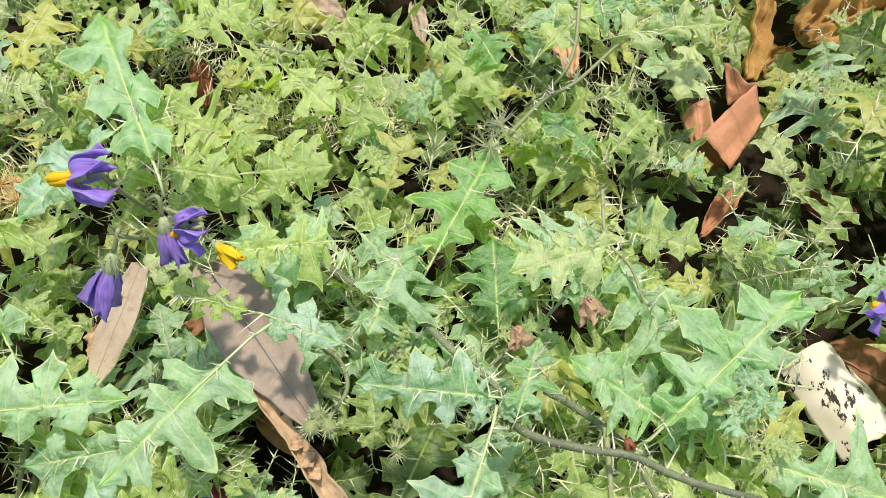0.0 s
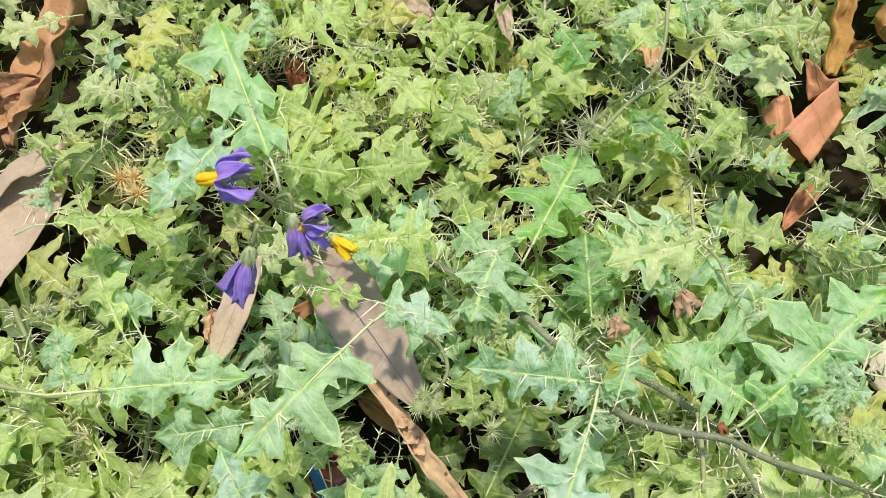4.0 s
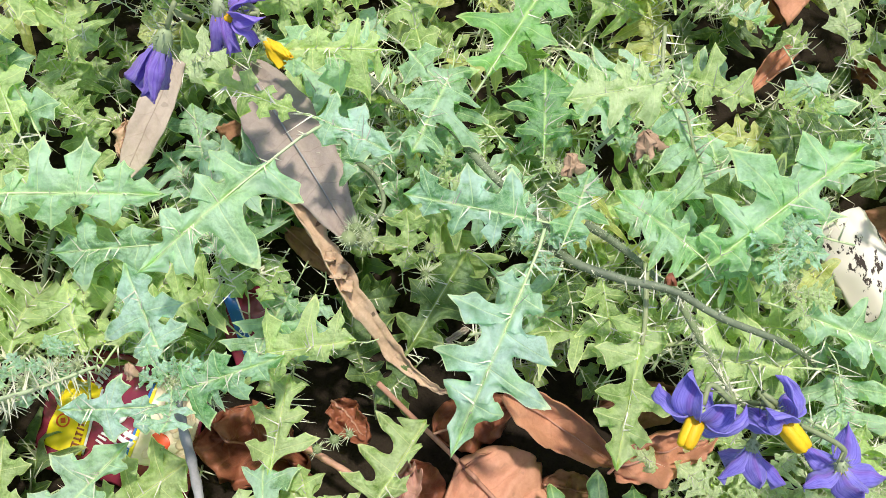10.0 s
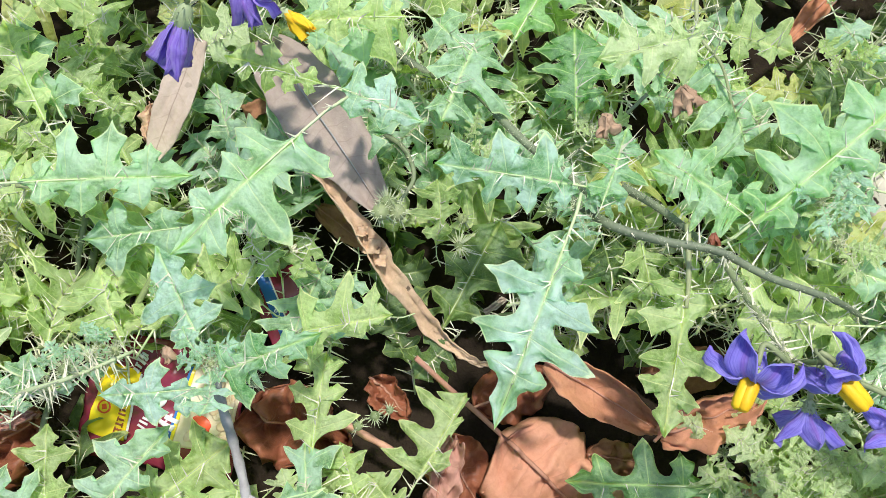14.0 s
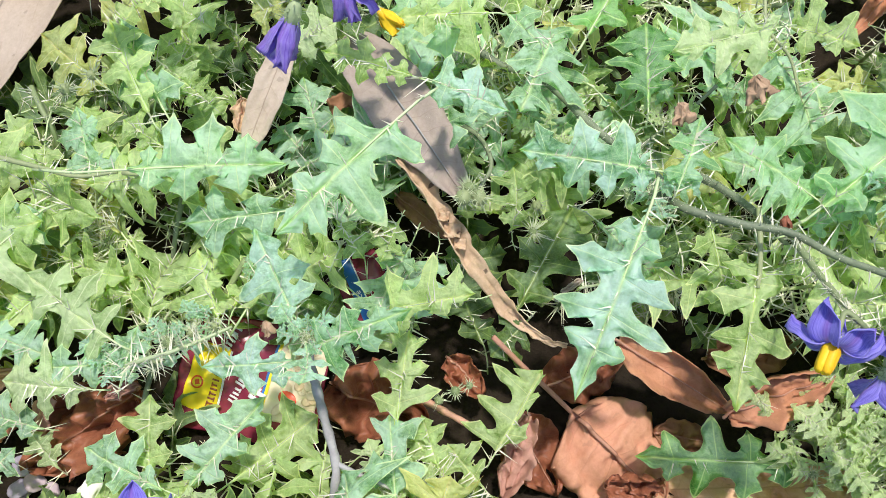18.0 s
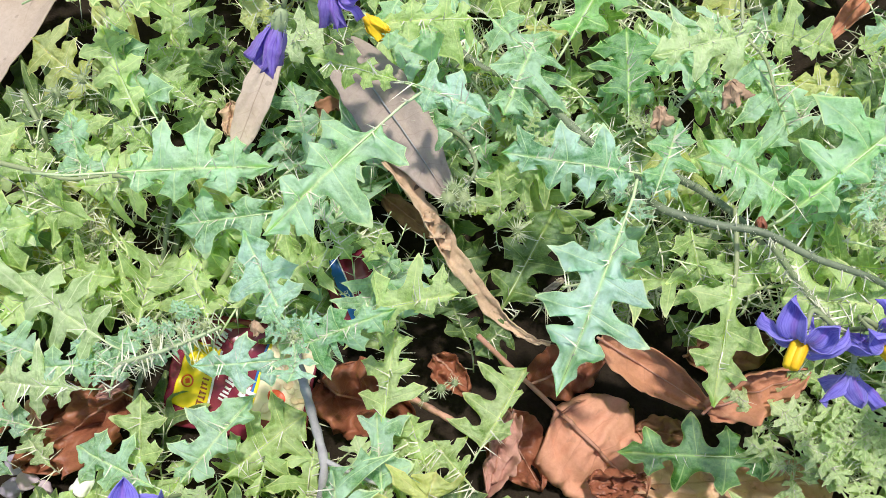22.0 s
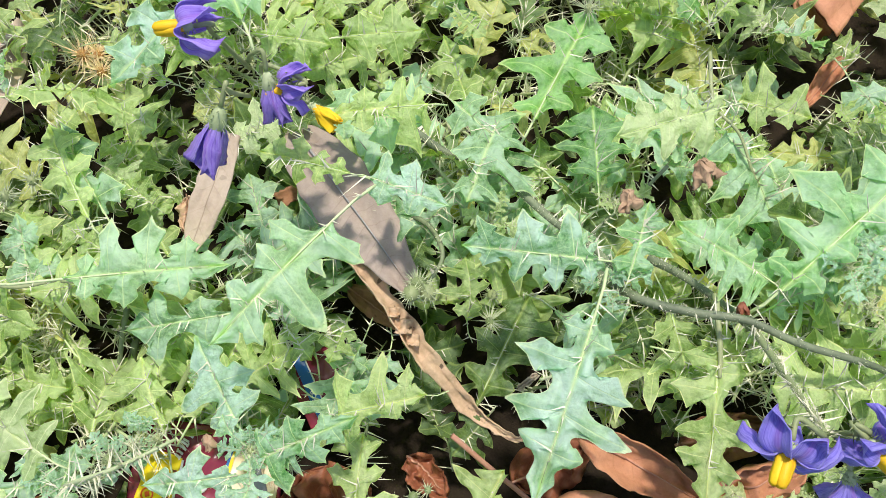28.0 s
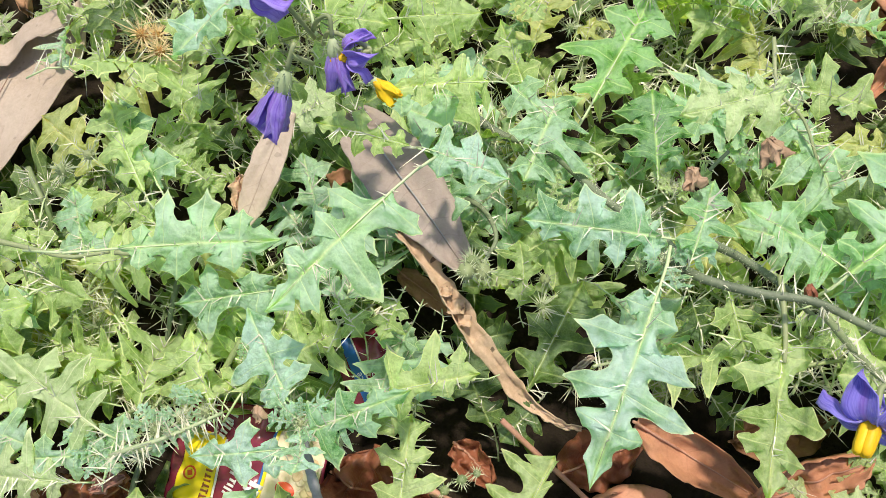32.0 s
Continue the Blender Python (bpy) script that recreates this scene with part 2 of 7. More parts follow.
DRY_OCHRE = dry_blade("dry_ochre", (0.30, 0.14, 0.04), (0.60, 0.38, 0.12), (0.36, 0.18, 0.06))
DRY_PEACH = dry_blade("dry_peach", (0.54, 0.235, 0.135), (0.74, 0.39, 0.255), (0.36, 0.16, 0.08), 0.15)
DRY_UMBER = dry_blade("dry_golden_brown", (0.34, 0.17, 0.08), (0.66, 0.40, 0.22), (0.20, 0.09, 0.04))
DRY_RED = dry_blade("dry_brick_red", (0.52, 0.13, 0.06), (0.74, 0.33, 0.22), (0.40, 0.12, 0.06), 0.2)
DRY_PALE = dry_blade("dry_pale_orange", (0.62, 0.36, 0.20), (0.80, 0.55, 0.36), (0.42, 0.22, 0.12))
DRY_WITHER = dry_blade("dry_withered", (0.34, 0.21, 0.12), (0.64, 0.46, 0.29), (0.2, 0.12, 0.08))
STEM_GREEN = plain("stem_green", (0.16, 0.22, 0.09), (0.34, 0.38, 0.19), 30, 0.5, 0.4, 0.0008)
STEM_DARK = plain("stem_dark", (0.10, 0.13, 0.075), (0.27, 0.32, 0.19), 45, 0.55, 0.6, 0.0008)
STICK_GREY = plain("stick_grey", (0.25, 0.24, 0.23), (0.46, 0.45, 0.43), 40, 0.75, 0.8, 0.0008)
STICK_BROWN = plain("stick_dark_brown", (0.20, 0.12, 0.08), (0.38, 0.27, 0.19), 60, 0.7, 0.6, 0.0006)
STICK_RED = plain("stick_reddish", (0.36, 0.17, 0.11), (0.55, 0.31, 0.22), 60, 0.7, 0.6, 0.0006)
RIB_PALE = plain("midrib_pale", (0.46, 0.58, 0.28), (0.62, 0.72, 0.40), 40, 0.5, 0.2, 0.0004)
SPINE_PALE = plain("spine_straw", (0.70, 0.68, 0.48), (0.87, 0.85, 0.68), 60, 0.4, 0.1, 0.0002)
SPINE_GREEN = plain("spine_green", (0.40, 0.46, 0.26), (0.62, 0.66, 0.44), 60, 0.5, 0.1, 0.0002)
SPINE_STRAW = plain("spine_dead_straw", (0.78, 0.58, 0.28), (0.92, 0.78, 0.48), 60, 0.5, 0.1, 0.0002)
# near-black tone: shade of the deep gaps is put into the soil colour
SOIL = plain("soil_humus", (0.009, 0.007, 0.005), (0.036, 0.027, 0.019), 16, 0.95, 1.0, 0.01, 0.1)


def petal_skin(name, deep, light, pale):
    """Velvety petal: fine lengthwise veins, paler at the heart and along the margin."""
    m, n, l, b = material(name, 0.6, 0.25)
    b.inputs["Sheen Weight"].default_value = 0.3
    uv = n.new("ShaderNodeUVMap")
    xyz = n.new("ShaderNodeSeparateXYZ")
    l.new(uv.outputs[0], xyz.inputs[0])
    coord = n.new("ShaderNodeTexCoord").outputs["Object"]
    mp = node(n, "ShaderNodeMapping")
    mp.inputs["Scale"].default_value = (7.0, 1.2, 1.0)
    l.new(uv.outputs[0], mp.inputs["Vector"])
    streak = noise_tex(n, l, 1.6, 3, 0.6, mp.outputs[0])
    mottle = noise_tex(n, l, 160.0, 4, 0.6, coord)
    t = mathn(n, l, "ADD", mathn(n, l, "MULTIPLY", streak, 0.7), mathn(n, l, "MULTIPLY", mottle, 0.35))
    col = ramp(n, l, t, [(0.36, deep), (0.68, light)])
    heart = mathn(n, l, "SUBTRACT", 1.0, mathn(n, l, "MULTIPLY", xyz.outputs["Y"], 3.2), True)
    rim = mathn(n, l, "MULTIPLY", mathn(n, l, "SUBTRACT", mathn(n, l, "ABSOLUTE", xyz.outputs["X"]), 0.8, True), 2.0, True)
    col = mixer(n, l, mathn(n, l, "MULTIPLY", mathn(n, l, "MAXIMUM", heart, rim), 0.6), col, pale)
    stripe = mathn(n, l, "SUBTRACT", 1.0, mathn(n, l, "MULTIPLY", mathn(n, l, "ABSOLUTE", xyz.outputs["X"]), 3.0), True)
    col = mixer(n, l, mathn(n, l, "MULTIPLY", stripe, 0.55), col, (0.36, 0.16, 0.62))
    l.new(col, b.inputs["Base Color"])
    bumped(n, l, b, t, 0.35, 0.0010)
    tr = n.new("ShaderNodeBsdfTranslucent")
    l.new(col, tr.inputs[0])
    mx = n.new("ShaderNodeMixShader")
    mx.inputs[0].default_value = 0.42
    l.new(b.outputs[0], mx.inputs[1])
    l.new(tr.outputs[0], mx.inputs[2])
    l.new(mx.outputs[0], n["Material Output"].inputs[0])
    return m


PETAL = petal_skin("petal_violet", (0.28, 0.15, 0.72), (0.55, 0.42, 0.95), (0.66, 0.58, 0.90))
PETAL_BLUE = petal_skin("petal_blue_violet", (0.17, 0.13, 0.62), (0.42, 0.37, 0.92), (0.58, 0.56, 0.92))
ANTHER = plain("anther_yellow", (0.82, 0.43, 0.01), (0.95, 0.66, 0.02), 60, 0.5, 0.3, 0.0005, 0.3, 0.1)
CALYX = plain("calyx_pale_green", (0.36, 0.46, 0.22), (0.58, 0.66, 0.40), 60, 0.55, 0.4, 0.0006, 0.3, 0.2)

# ---- building helpers ----


def mesh_of(name, verts, faces, mat, uvs=None, smooth=True):
    me = bpy.data.meshes.new(name)
    me.from_pydata([tuple(v) for v in verts], [], faces)
    if uvs is not None:
        lay = me.uv_layers.new(name="UVMap")
        idx = np.empty(len(me.loops), dtype=np.int32)
        me.loops.foreach_get("vertex_index", idx)
        lay.data.foreach_set("uv", np.asarray(uvs, dtype=np.float32)[idx].ravel())
    me.materials.append(mat)
    if smooth:
        me.polygons.foreach_set("use_smooth", [True] * len(me.polygons))
    me.update()
    return me


def put(name, me, parent=None, m=None, label=""):
    """Links one mesh as an object; under a parent it becomes a part. m is its pose in the parent's space."""
    ob = new(name, me)
    m = m or Matrix()
    if parent is not None:
        ob.parent = parent
        if parent.type == "EMPTY":
            m = Matrix.Translation(-parent.location) @ m
    ob.matrix_basis = m
    if label:
        ob["label"] = label
    return ob


def part(name, bm, mat, parent, label=""):
    me = bpy.data.meshes.new(name)
    bm.to_mesh(me)
    bm.free()
    me.materials.append(mat)
    return put(name, me, parent, None, label)


def tube_data(points, radii, sides=6):
    """A round tube along points, closed at both ends."""
    pts = [Vector(p) for p in points]
    verts, faces = [], []
    side = None
    for i, p in enumerate(pts):
        d = (pts[min(i + 1, len(pts) - 1)] - pts[max(i - 1, 0)]).normalized()
        if side is None:
            side = d.orthogonal().normalized()
        side = (side - d * side.dot(d)).normalized()
        up = d.cross(side)
        for k in range(sides):
            a = 2 * math.pi * k / sides
            verts.append(p + (side * math.cos(a) + up * math.sin(a)) * radii[i])
    for i in range(len(pts) - 1):
        for k in range(sides):
            a, b = i * sides + k, i * sides + (k + 1) % sides
            faces.append((a, b, b + sides, a + sides))
    faces.append(tuple(range(sides - 1, -1, -1)))
    faces.append(tuple(range(len(verts) - sides, len(verts))))
    return verts, faces


def joined(chunks):
    verts, faces = [], []
    for v, f in chunks:
        o = len(verts)
        verts += v
        faces += [tuple(i + o for i in q) for q in f]
    return verts, faces


def cone_data(p, d, r):
    """A slim spine from p along the vector d."""
    p, d = Vector(p), Vector(d)
    s = d.orthogonal().normalized() * r
    u = d.normalized().cross(s)
    return [p + s, p - 0.5 * s + 0.87 * u, p - 0.5 * s - 0.87 * u, p + d], [(0, 1, 3), (1, 2, 3), (2, 0, 3), (2, 1, 0)]


def curve_points(ctrl, n):
    """Catmull-Rom through the control points."""
    c = [Vector(p) for p in ctrl]
    c = [2 * c[0] - c[1], *c, 2 * c[-1] - c[-2]]
    out = []
    for i in range(1, len(c) - 2):
        for k in range(n):
            t = k / n
            a, b, d, e = c[i - 1], c[i], c[i + 1], c[i + 2]
            out.append(0.5 * (2 * b + (d - a) * t + (2 * a - 5 * b + 4 * d - e) * t * t + (3 * b - a - 3 * d + e) * t ** 3))
    out.append(c[-2])
    return out


def spines_on(points, radius, count, length, rng):
    chunks = []
    for _ in range(count):
        i = rng.randrange(len(points) - 1)
        p = points[i].lerp(points[i + 1], rng.random())
        d = (points[i + 1] - points[i]).normalized()
        o = d.orthogonal().normalized()
        o.rotate(Matrix.Rotation(rng.uniform(0, 6.283), 3, d))
        o = (o + d * rng.uniform(-0.3, 0.3)).normalized()
        chunks.append(cone_data(p + o * radius * 0.6, o * length * rng.uniform(0.5, 1.3), 0.00056))
    return joined(chunks)


def hairs_on(points, radius, rng):
    """A short pale down all along a stem."""
    chunks = []
    for _ in range(420):
        i = rng.randrange(len(points) - 1)
        p = points[i].lerp(points[i + 1], rng.random())
        d = (points[i + 1] - points[i]).normalized()
        o = d.orthogonal().normalized()
        o.rotate(Matrix.Rotation(rng.uniform(0, 6.283), 3, d))
        chunks.append(cone_data(p + o * radius * 0.85, o * rng.uniform(0.0008, 0.0022), 0.00012))
    return joined(chunks)


# ---- the green leaf ----
def smooth_run(pts, n):
    """Points along a smooth run from the first to the last control point, in any dimension."""
    p = [np.array(q, float) for q in pts]
    p = [2 * p[0] - p[1], *p, 2 * p[-1] - p[-2]]
    out = []
    for i in range(1, len(p) - 2):
        for k in range(n):
            t = k / n
            out.append(0.5 * (2 * p[i] + (p[i + 1] - p[i - 1]) * t + (2 * p[i - 1] - 5 * p[i] + 4 * p[i + 1] - p[i + 2]) * t * t + (3 * p[i] - p[i - 1] - 3 * p[i + 1] + p[i + 2]) * t ** 3))
    return out


def lobed_side(lobes, rng, depth, fine):
    """One half of the outline from its lobes, each (height of the tip, reach): rows of width, height, height at the midrib and vein count.
    Holly-like lobes: sharp tips and side teeth with hollow edges between them, round bays."""
    n = len(lobes)
    feet = []
    for i, (y, w) in enumerate(lobes):
        c = 0.5 * (0.07 + 0.80 * (i + 0.5) / n) + 0.5 * (y - 0.32 * w)
        feet.append(min(0.90, max(c, feet[-1] + 0.09 if feet else 0.06)))
    edge = [max(0.0, feet[0] - (0.5 * (feet[1] - feet[0]) if n > 1 else 0.2))]
    edge += [(p + q) / 2 for p, q in zip(feet, feet[1:])]
    edge.append(feet[-1] + 0.36 * (1 - feet[-1]))
    bays = [0.02]
    for i in range(n):
        near = min(lobes[i][1], lobes[min(i + 1, n - 1)][1])
        bays.append(max(0.035, near * (0.88 - depth) * rng.uniform(0.75, 1.15)))
    runs, run = [], [(0.006, 0.0, 0.0, 0.0), (0.018, edge[0] * 0.5, edge[0] * 0.5, 0.03)]
    for i, ((y, w), c) in enumerate(zip(lobes, feet)):
        for up in (-1, 1):
            room = c - edge[i] if up < 0 else edge[i + 1] - c
            xb = min(bays[i] if up < 0 else bays[i + 1], w * 0.6)

            def at(x, off):
                return (x, c + (y - c) * x / w + up * room * off, c + up * room * max(0.08, 1 - 1.6 * (x / w) ** 0.7), i + 0.5 + up * (0.06 + 0.38 * (1 - x / w)))
            tooth = at(w * rng.uniform(0.56, 0.70), rng.uniform(0.72, 1.05))
            wall = [(xb, edge[i] if up < 0 else edge[i + 1], edge[i] if up < 0 else edge[i + 1], i + (0.0 if up < 0 else 1.0)), at(xb + 0.07 * (w - xb), 0.72), at(xb + 0.30 * (w - xb), rng.uniform(0.45, 0.55))]
            sharp = rng.random() < 0.45
            rest = [at(w * 0.80, rng.uniform(0.24, 0.34))] if sharp else [at(w * 0.66, rng.uniform(0.44, 0.58)), at(w * 0.86, rng.uniform(0.22, 0.32))]
            tip = (w, y, c, i + 0.5)
            if up < 0:
                run += wall if i == 0 else wall[1:]
                if sharp:
                    runs.append(run + [tooth])
                    run = [tooth]
                runs.append(run + rest + [tip])
                run = [tip]
            else:
                run += rest[::-1]
                if sharp:
                    runs.append(run + [tooth])
                    run = [tooth]
                run += wall[::-1]
    top, xb = edge[-1], bays[-1]
    w = max(xb * 1.25, lobes[-1][1] * rng.uniform(0.36, 0.56))
    rest = 1 - top
    side = (w, top + rest * rng.uniform(0.22, 0.34), top + rest * 0.30, n + 0.2)
    if rng.random() < 0.6:
        runs.append(run + [side])
        run = [side]
    else:
        run.append(side)
    run += [(w * 0.52, top + rest * 0.58, top + rest * 0.5, n + 0.3), (w * 0.24, top + rest * 0.80, top + rest * 0.75, n + 0.4), (0.0, 1.0, 1.0, n + 0.5)]
    runs.append(run)
    out = []
    for r in runs:
        out += smooth_run(r, fine)
    out.append(np.array(run[-1], float))
    return out


def random_lobes(pairs, width, rng, forward):
    gap = 0.80 / (pairs + 0.25)
    env = {2: (0.74, 1.0), 3: (0.58, 0.95, 1.0), 4: (0.52, 0.85, 1.0, 0.80)}[pairs]
    out = []
    for i in range(pairs):
        w = width * 0.5 * env[i] * rng.uniform(0.80, 1.16)
        out.append((0.06 + gap * (i + 0.5) + forward * rng.uniform(0.4, 1.5) * w, w))
    return out


def even(rows, n):
    """The rows resampled to n + 1, at even steps of the height at the midrib mixed with the outline's length."""
    rows = np.array(rows)
    rows[:, 2] = np.maximum.accumulate(rows[:, 2])
    d = np.r_[0, np.cumsum(np.hypot(np.diff(rows[:, 0]), np.diff(rows[:, 1])))]
    t = np.linspace(0, d[-1], n + 1)
    return np.stack([np.interp(t, d, rows[:, k]) for k in range(4)], 1)


def leaf_form(pairs, depth, width, rng, arch=0.06, cup=0.12, wave=0.02, bend=0.0, forward=0.30, rows=44, cols=4, lobes=None):
    """A pinnately lobed leaf of unit length from (0,0,0) along +y, facing +z."""
    ph = rng.uniform(0, 6)
    verts, uvs, faces = [], [], []
    for q in (-1, 1):
        half = lobes[q > 0] if lobes else random_lobes(pairs, width, rng, forward)
        side = even(lobed_side(half, rng, depth, 3), rows)
        o = len(verts)
        for w, y, s, lob in side:
            mx = bend * math.sin(math.pi * s * 0.9)
            mz = arch * 4 * s * (1 - s) + 0.012 * math.sin(9 * s + ph)
            for k in range(cols + 1):
                u = k / cols
                z = mz - cup * (w * u) ** 2 * 3 + wave * math.sin(7 * u * w / width + 15 * s + ph + q) * u
                z += 0.13 * noise.noise((round(lob - 0.5) * 1.7, q * 2.3, ph)) * u * u * w / width * 2
                z += 0.024 * abs(math.sin(math.pi * lob)) * math.sin(math.pi * u) + 0.010 * math.sin(23 * s + 9 * u + ph)
                z -= 0.012 * (1 - u) ** 6
                if k == cols:
                    z += 0.010 * math.sin(31 * lob + ph)
                jag = 1 + (0.035 * noise.noise((lob * 9, q * 3.0, ph)) + 0.02 * noise.noise((lob * 26, q * 5.0, ph))) * u
                verts.append((mx + q * w * u * jag, s + (y - s) * u * jag, z))
                uvs.append((q * (u * w / (width * 0.5) if k < cols else 1.0), lob))
        for i in range(rows):
            for k in range(cols):
                a = o + i * (cols + 1) + k
                f = (a, a + 1, a + cols + 2, a + cols + 1)
                faces.append(f if q > 0 else f[::-1])
    return verts, uvs, faces


def leaf_rib(rng, arch, bend, stalk, count=7, length=0.14, drop=0.5, thick=0.0100):
    """Petiole and midrib with straw-coloured spines, in the leaf's unit space."""
    pts = [Vector((rng.uniform(-0.1, 0.1) * stalk, -stalk * 0.95, -stalk * drop)), Vector((0, -stalk * 0.5, -stalk * drop * 0.3)), Vector((0, -0.01, -0.008))]
    for i in range(1, 9):
        s = i / 9
        pts.append(Vector((bend * math.sin(math.pi * s * 0.9), s * 0.985, arch * 4 * s * (1 - s) - 0.009)))
    rad = [0.010, 0.0095, 0.009] + [0.0068 - 0.0007 * i for i in range(8)]
    chunks = []
    for _ in range(count):
        i = rng.randrange(len(pts) - 2)
        p = pts[i].lerp(pts[i + 1], rng.random())
        d = Vector((rng.uniform(-0.9, 0.9), rng.uniform(-0.4, 0.5), rng.choice((1, 1, 0.7, 0.3, -0.5)))).normalized()
        chunks.append(cone_data(p, d * length * rng.choice((0.35, 0.6, 0.8, 1.0, 1.25)), thick))
    return tube_data(pts, rad, 5), joined(chunks)


VARIANTS = []
_rng = random.Random(11)
for _i in range(18):
    _ar, _be = _rng.uniform(-0.04, 0.14), _rng.uniform(-0.1, 0.1)
    _v, _u, _f = leaf_form(_rng.choice((2, 3, 3, 4)), _rng.uniform(0.52, 0.68), _rng.uniform(0.76, 1.1), _rng, _ar, _rng.uniform(-0.6, 0.9), _rng.uniform(0.03, 0.075), _be, _rng.uniform(0.1, 0.4), 54, 3)
    _rib, _sp = leaf_rib(_rng, _ar, _be, 0.36, 20, 0.28, 0.5, 0.0112)
    VARIANTS.append((_v, _u, _f, _rib, _sp, {}))


def variant_meshes(i, mat, whole):
    """The blade, and the ribs with their spines; or both in one mesh."""
    v, u, f, rib, sp, store = VARIANTS[i]
    key = mat.name + ("+" if whole else "")
    if key not in store:
        if whole:
            vs, fs = joined([(v, f), rib, sp])
            me = mesh_of("leaf", vs, fs, mat, u + [(0.0, 0.0)] * (len(rib[0]) + len(sp[0])))
            me.materials.append(RIB_PALE)
            me.materials.append(SPINE_PALE)
            slots = [0] * len(f) + [1] * len(rib[1]) + [2] * len(sp[1])
            me.polygons.foreach_set("material_index", slots)
        else:
            me = mesh_of("leaf", v, f, mat, u)
        store[key] = me
    if "rib" not in store:
        vs, fs = joined([rib, sp])
        me = mesh_of("midrib", vs, fs, RIB_PALE)
        me.materials.append(SPINE_PALE)
        me.polygons.foreach_set("material_index", [0] * len(rib[1]) + [1] * len(sp[1]))
        store["rib"] = me
    return store[key], store["rib"]


BIG = []
SUNNY = []     # dead leaves that lie open to the sun


def leaf_pose(base, tip, face, scale_x=1.0):
    b, t = Vector(base), Vector(tip)
    y = (t - b)
    size = y.length
    y.normalize()
    z = Vector(face)
    z = (z - y * z.dot(y)).normalized()
    x = y.cross(z)
    m = Matrix((x, y, z)).transposed().to_4x4()
    return Matrix.Translation(b) @ m @ Matrix.Diagonal((size * scale_x, size, size, 1))


def leaf(plant, base, tip, width, mat, pairs=3, seed=1, face=(0, -0.35, 1), depth=0.66, arch=0.05, cup=0.22, bend=0.0, stalk=0.2, label="", lobes=None):
    """One leaf with its own outline; width in metres. lobes: for its left and right half, (height, reach) of each lobe in leaf lengths."""
    rng = random.Random(seed * 7 + 3)
    size = (Vector(tip) - Vector(base)).length
    wide = 2 * max(w for half in lobes for _, w in half) if lobes else 1.05 * width / size
    v, u, f = leaf_form(pairs, 0.53 if lobes else depth - 0.04, wide, rng, arch, cup, 0.034, bend, 0.30, 120, 6, lobes)
    rib, sp = leaf_rib(rng, arch, bend, stalk, 15, 0.014 / size, 0.4, 0.00052 / size)
    mid = (Vector(base) + Vector(tip)) / 2
    BIG.append((mid.x, mid.y, mid.z, size * 0.36))
    ob = put("leaf", mesh_of("leaf", v, f, mat, u), plant, leaf_pose(base, tip, face), label)
    put("midrib", mesh_of("midrib", *rib, RIB_PALE), ob)
    tagged(put("prickle_cover", mesh_of("prickle_cover", *sp, SPINE_PALE, None, False), ob), kind="stuff")
    return ob


def plant_root(x, y, label):
    e = new("nightshade_plant")
    e.location = (x, y, 0)
    return tagged(e, label, "plant", "prickly nightshade plants")


# ---- dead leaves ----
def shell(verts, faces, thick):
    """Closes a sheet into a thin body, thick metres deep."""
    n = len(verts)
    v = [Vector(p) for p in verts]
    nor = [Vector() for _ in v]
    edges = {}
    for f in faces:
        d = (v[f[1]] - v[f[0]]).cross(v[f[2]] - v[f[0]])
        for i in f:
            nor[i] += d
        for a, b in zip(f, f[1:] + f[:1]):
            edges[(a, b)] = edges.get((a, b), 0) + 1
    back = [p - q.normalized() * thick if q.length > 0 else p for p, q in zip(v, nor)]
    out = list(faces) + [tuple(i + n for i in reversed(f)) for f in faces]
    out += [(b, a, a + n, b + n) for a, b in edges if (b, a) not in edges]
    return v + back, out


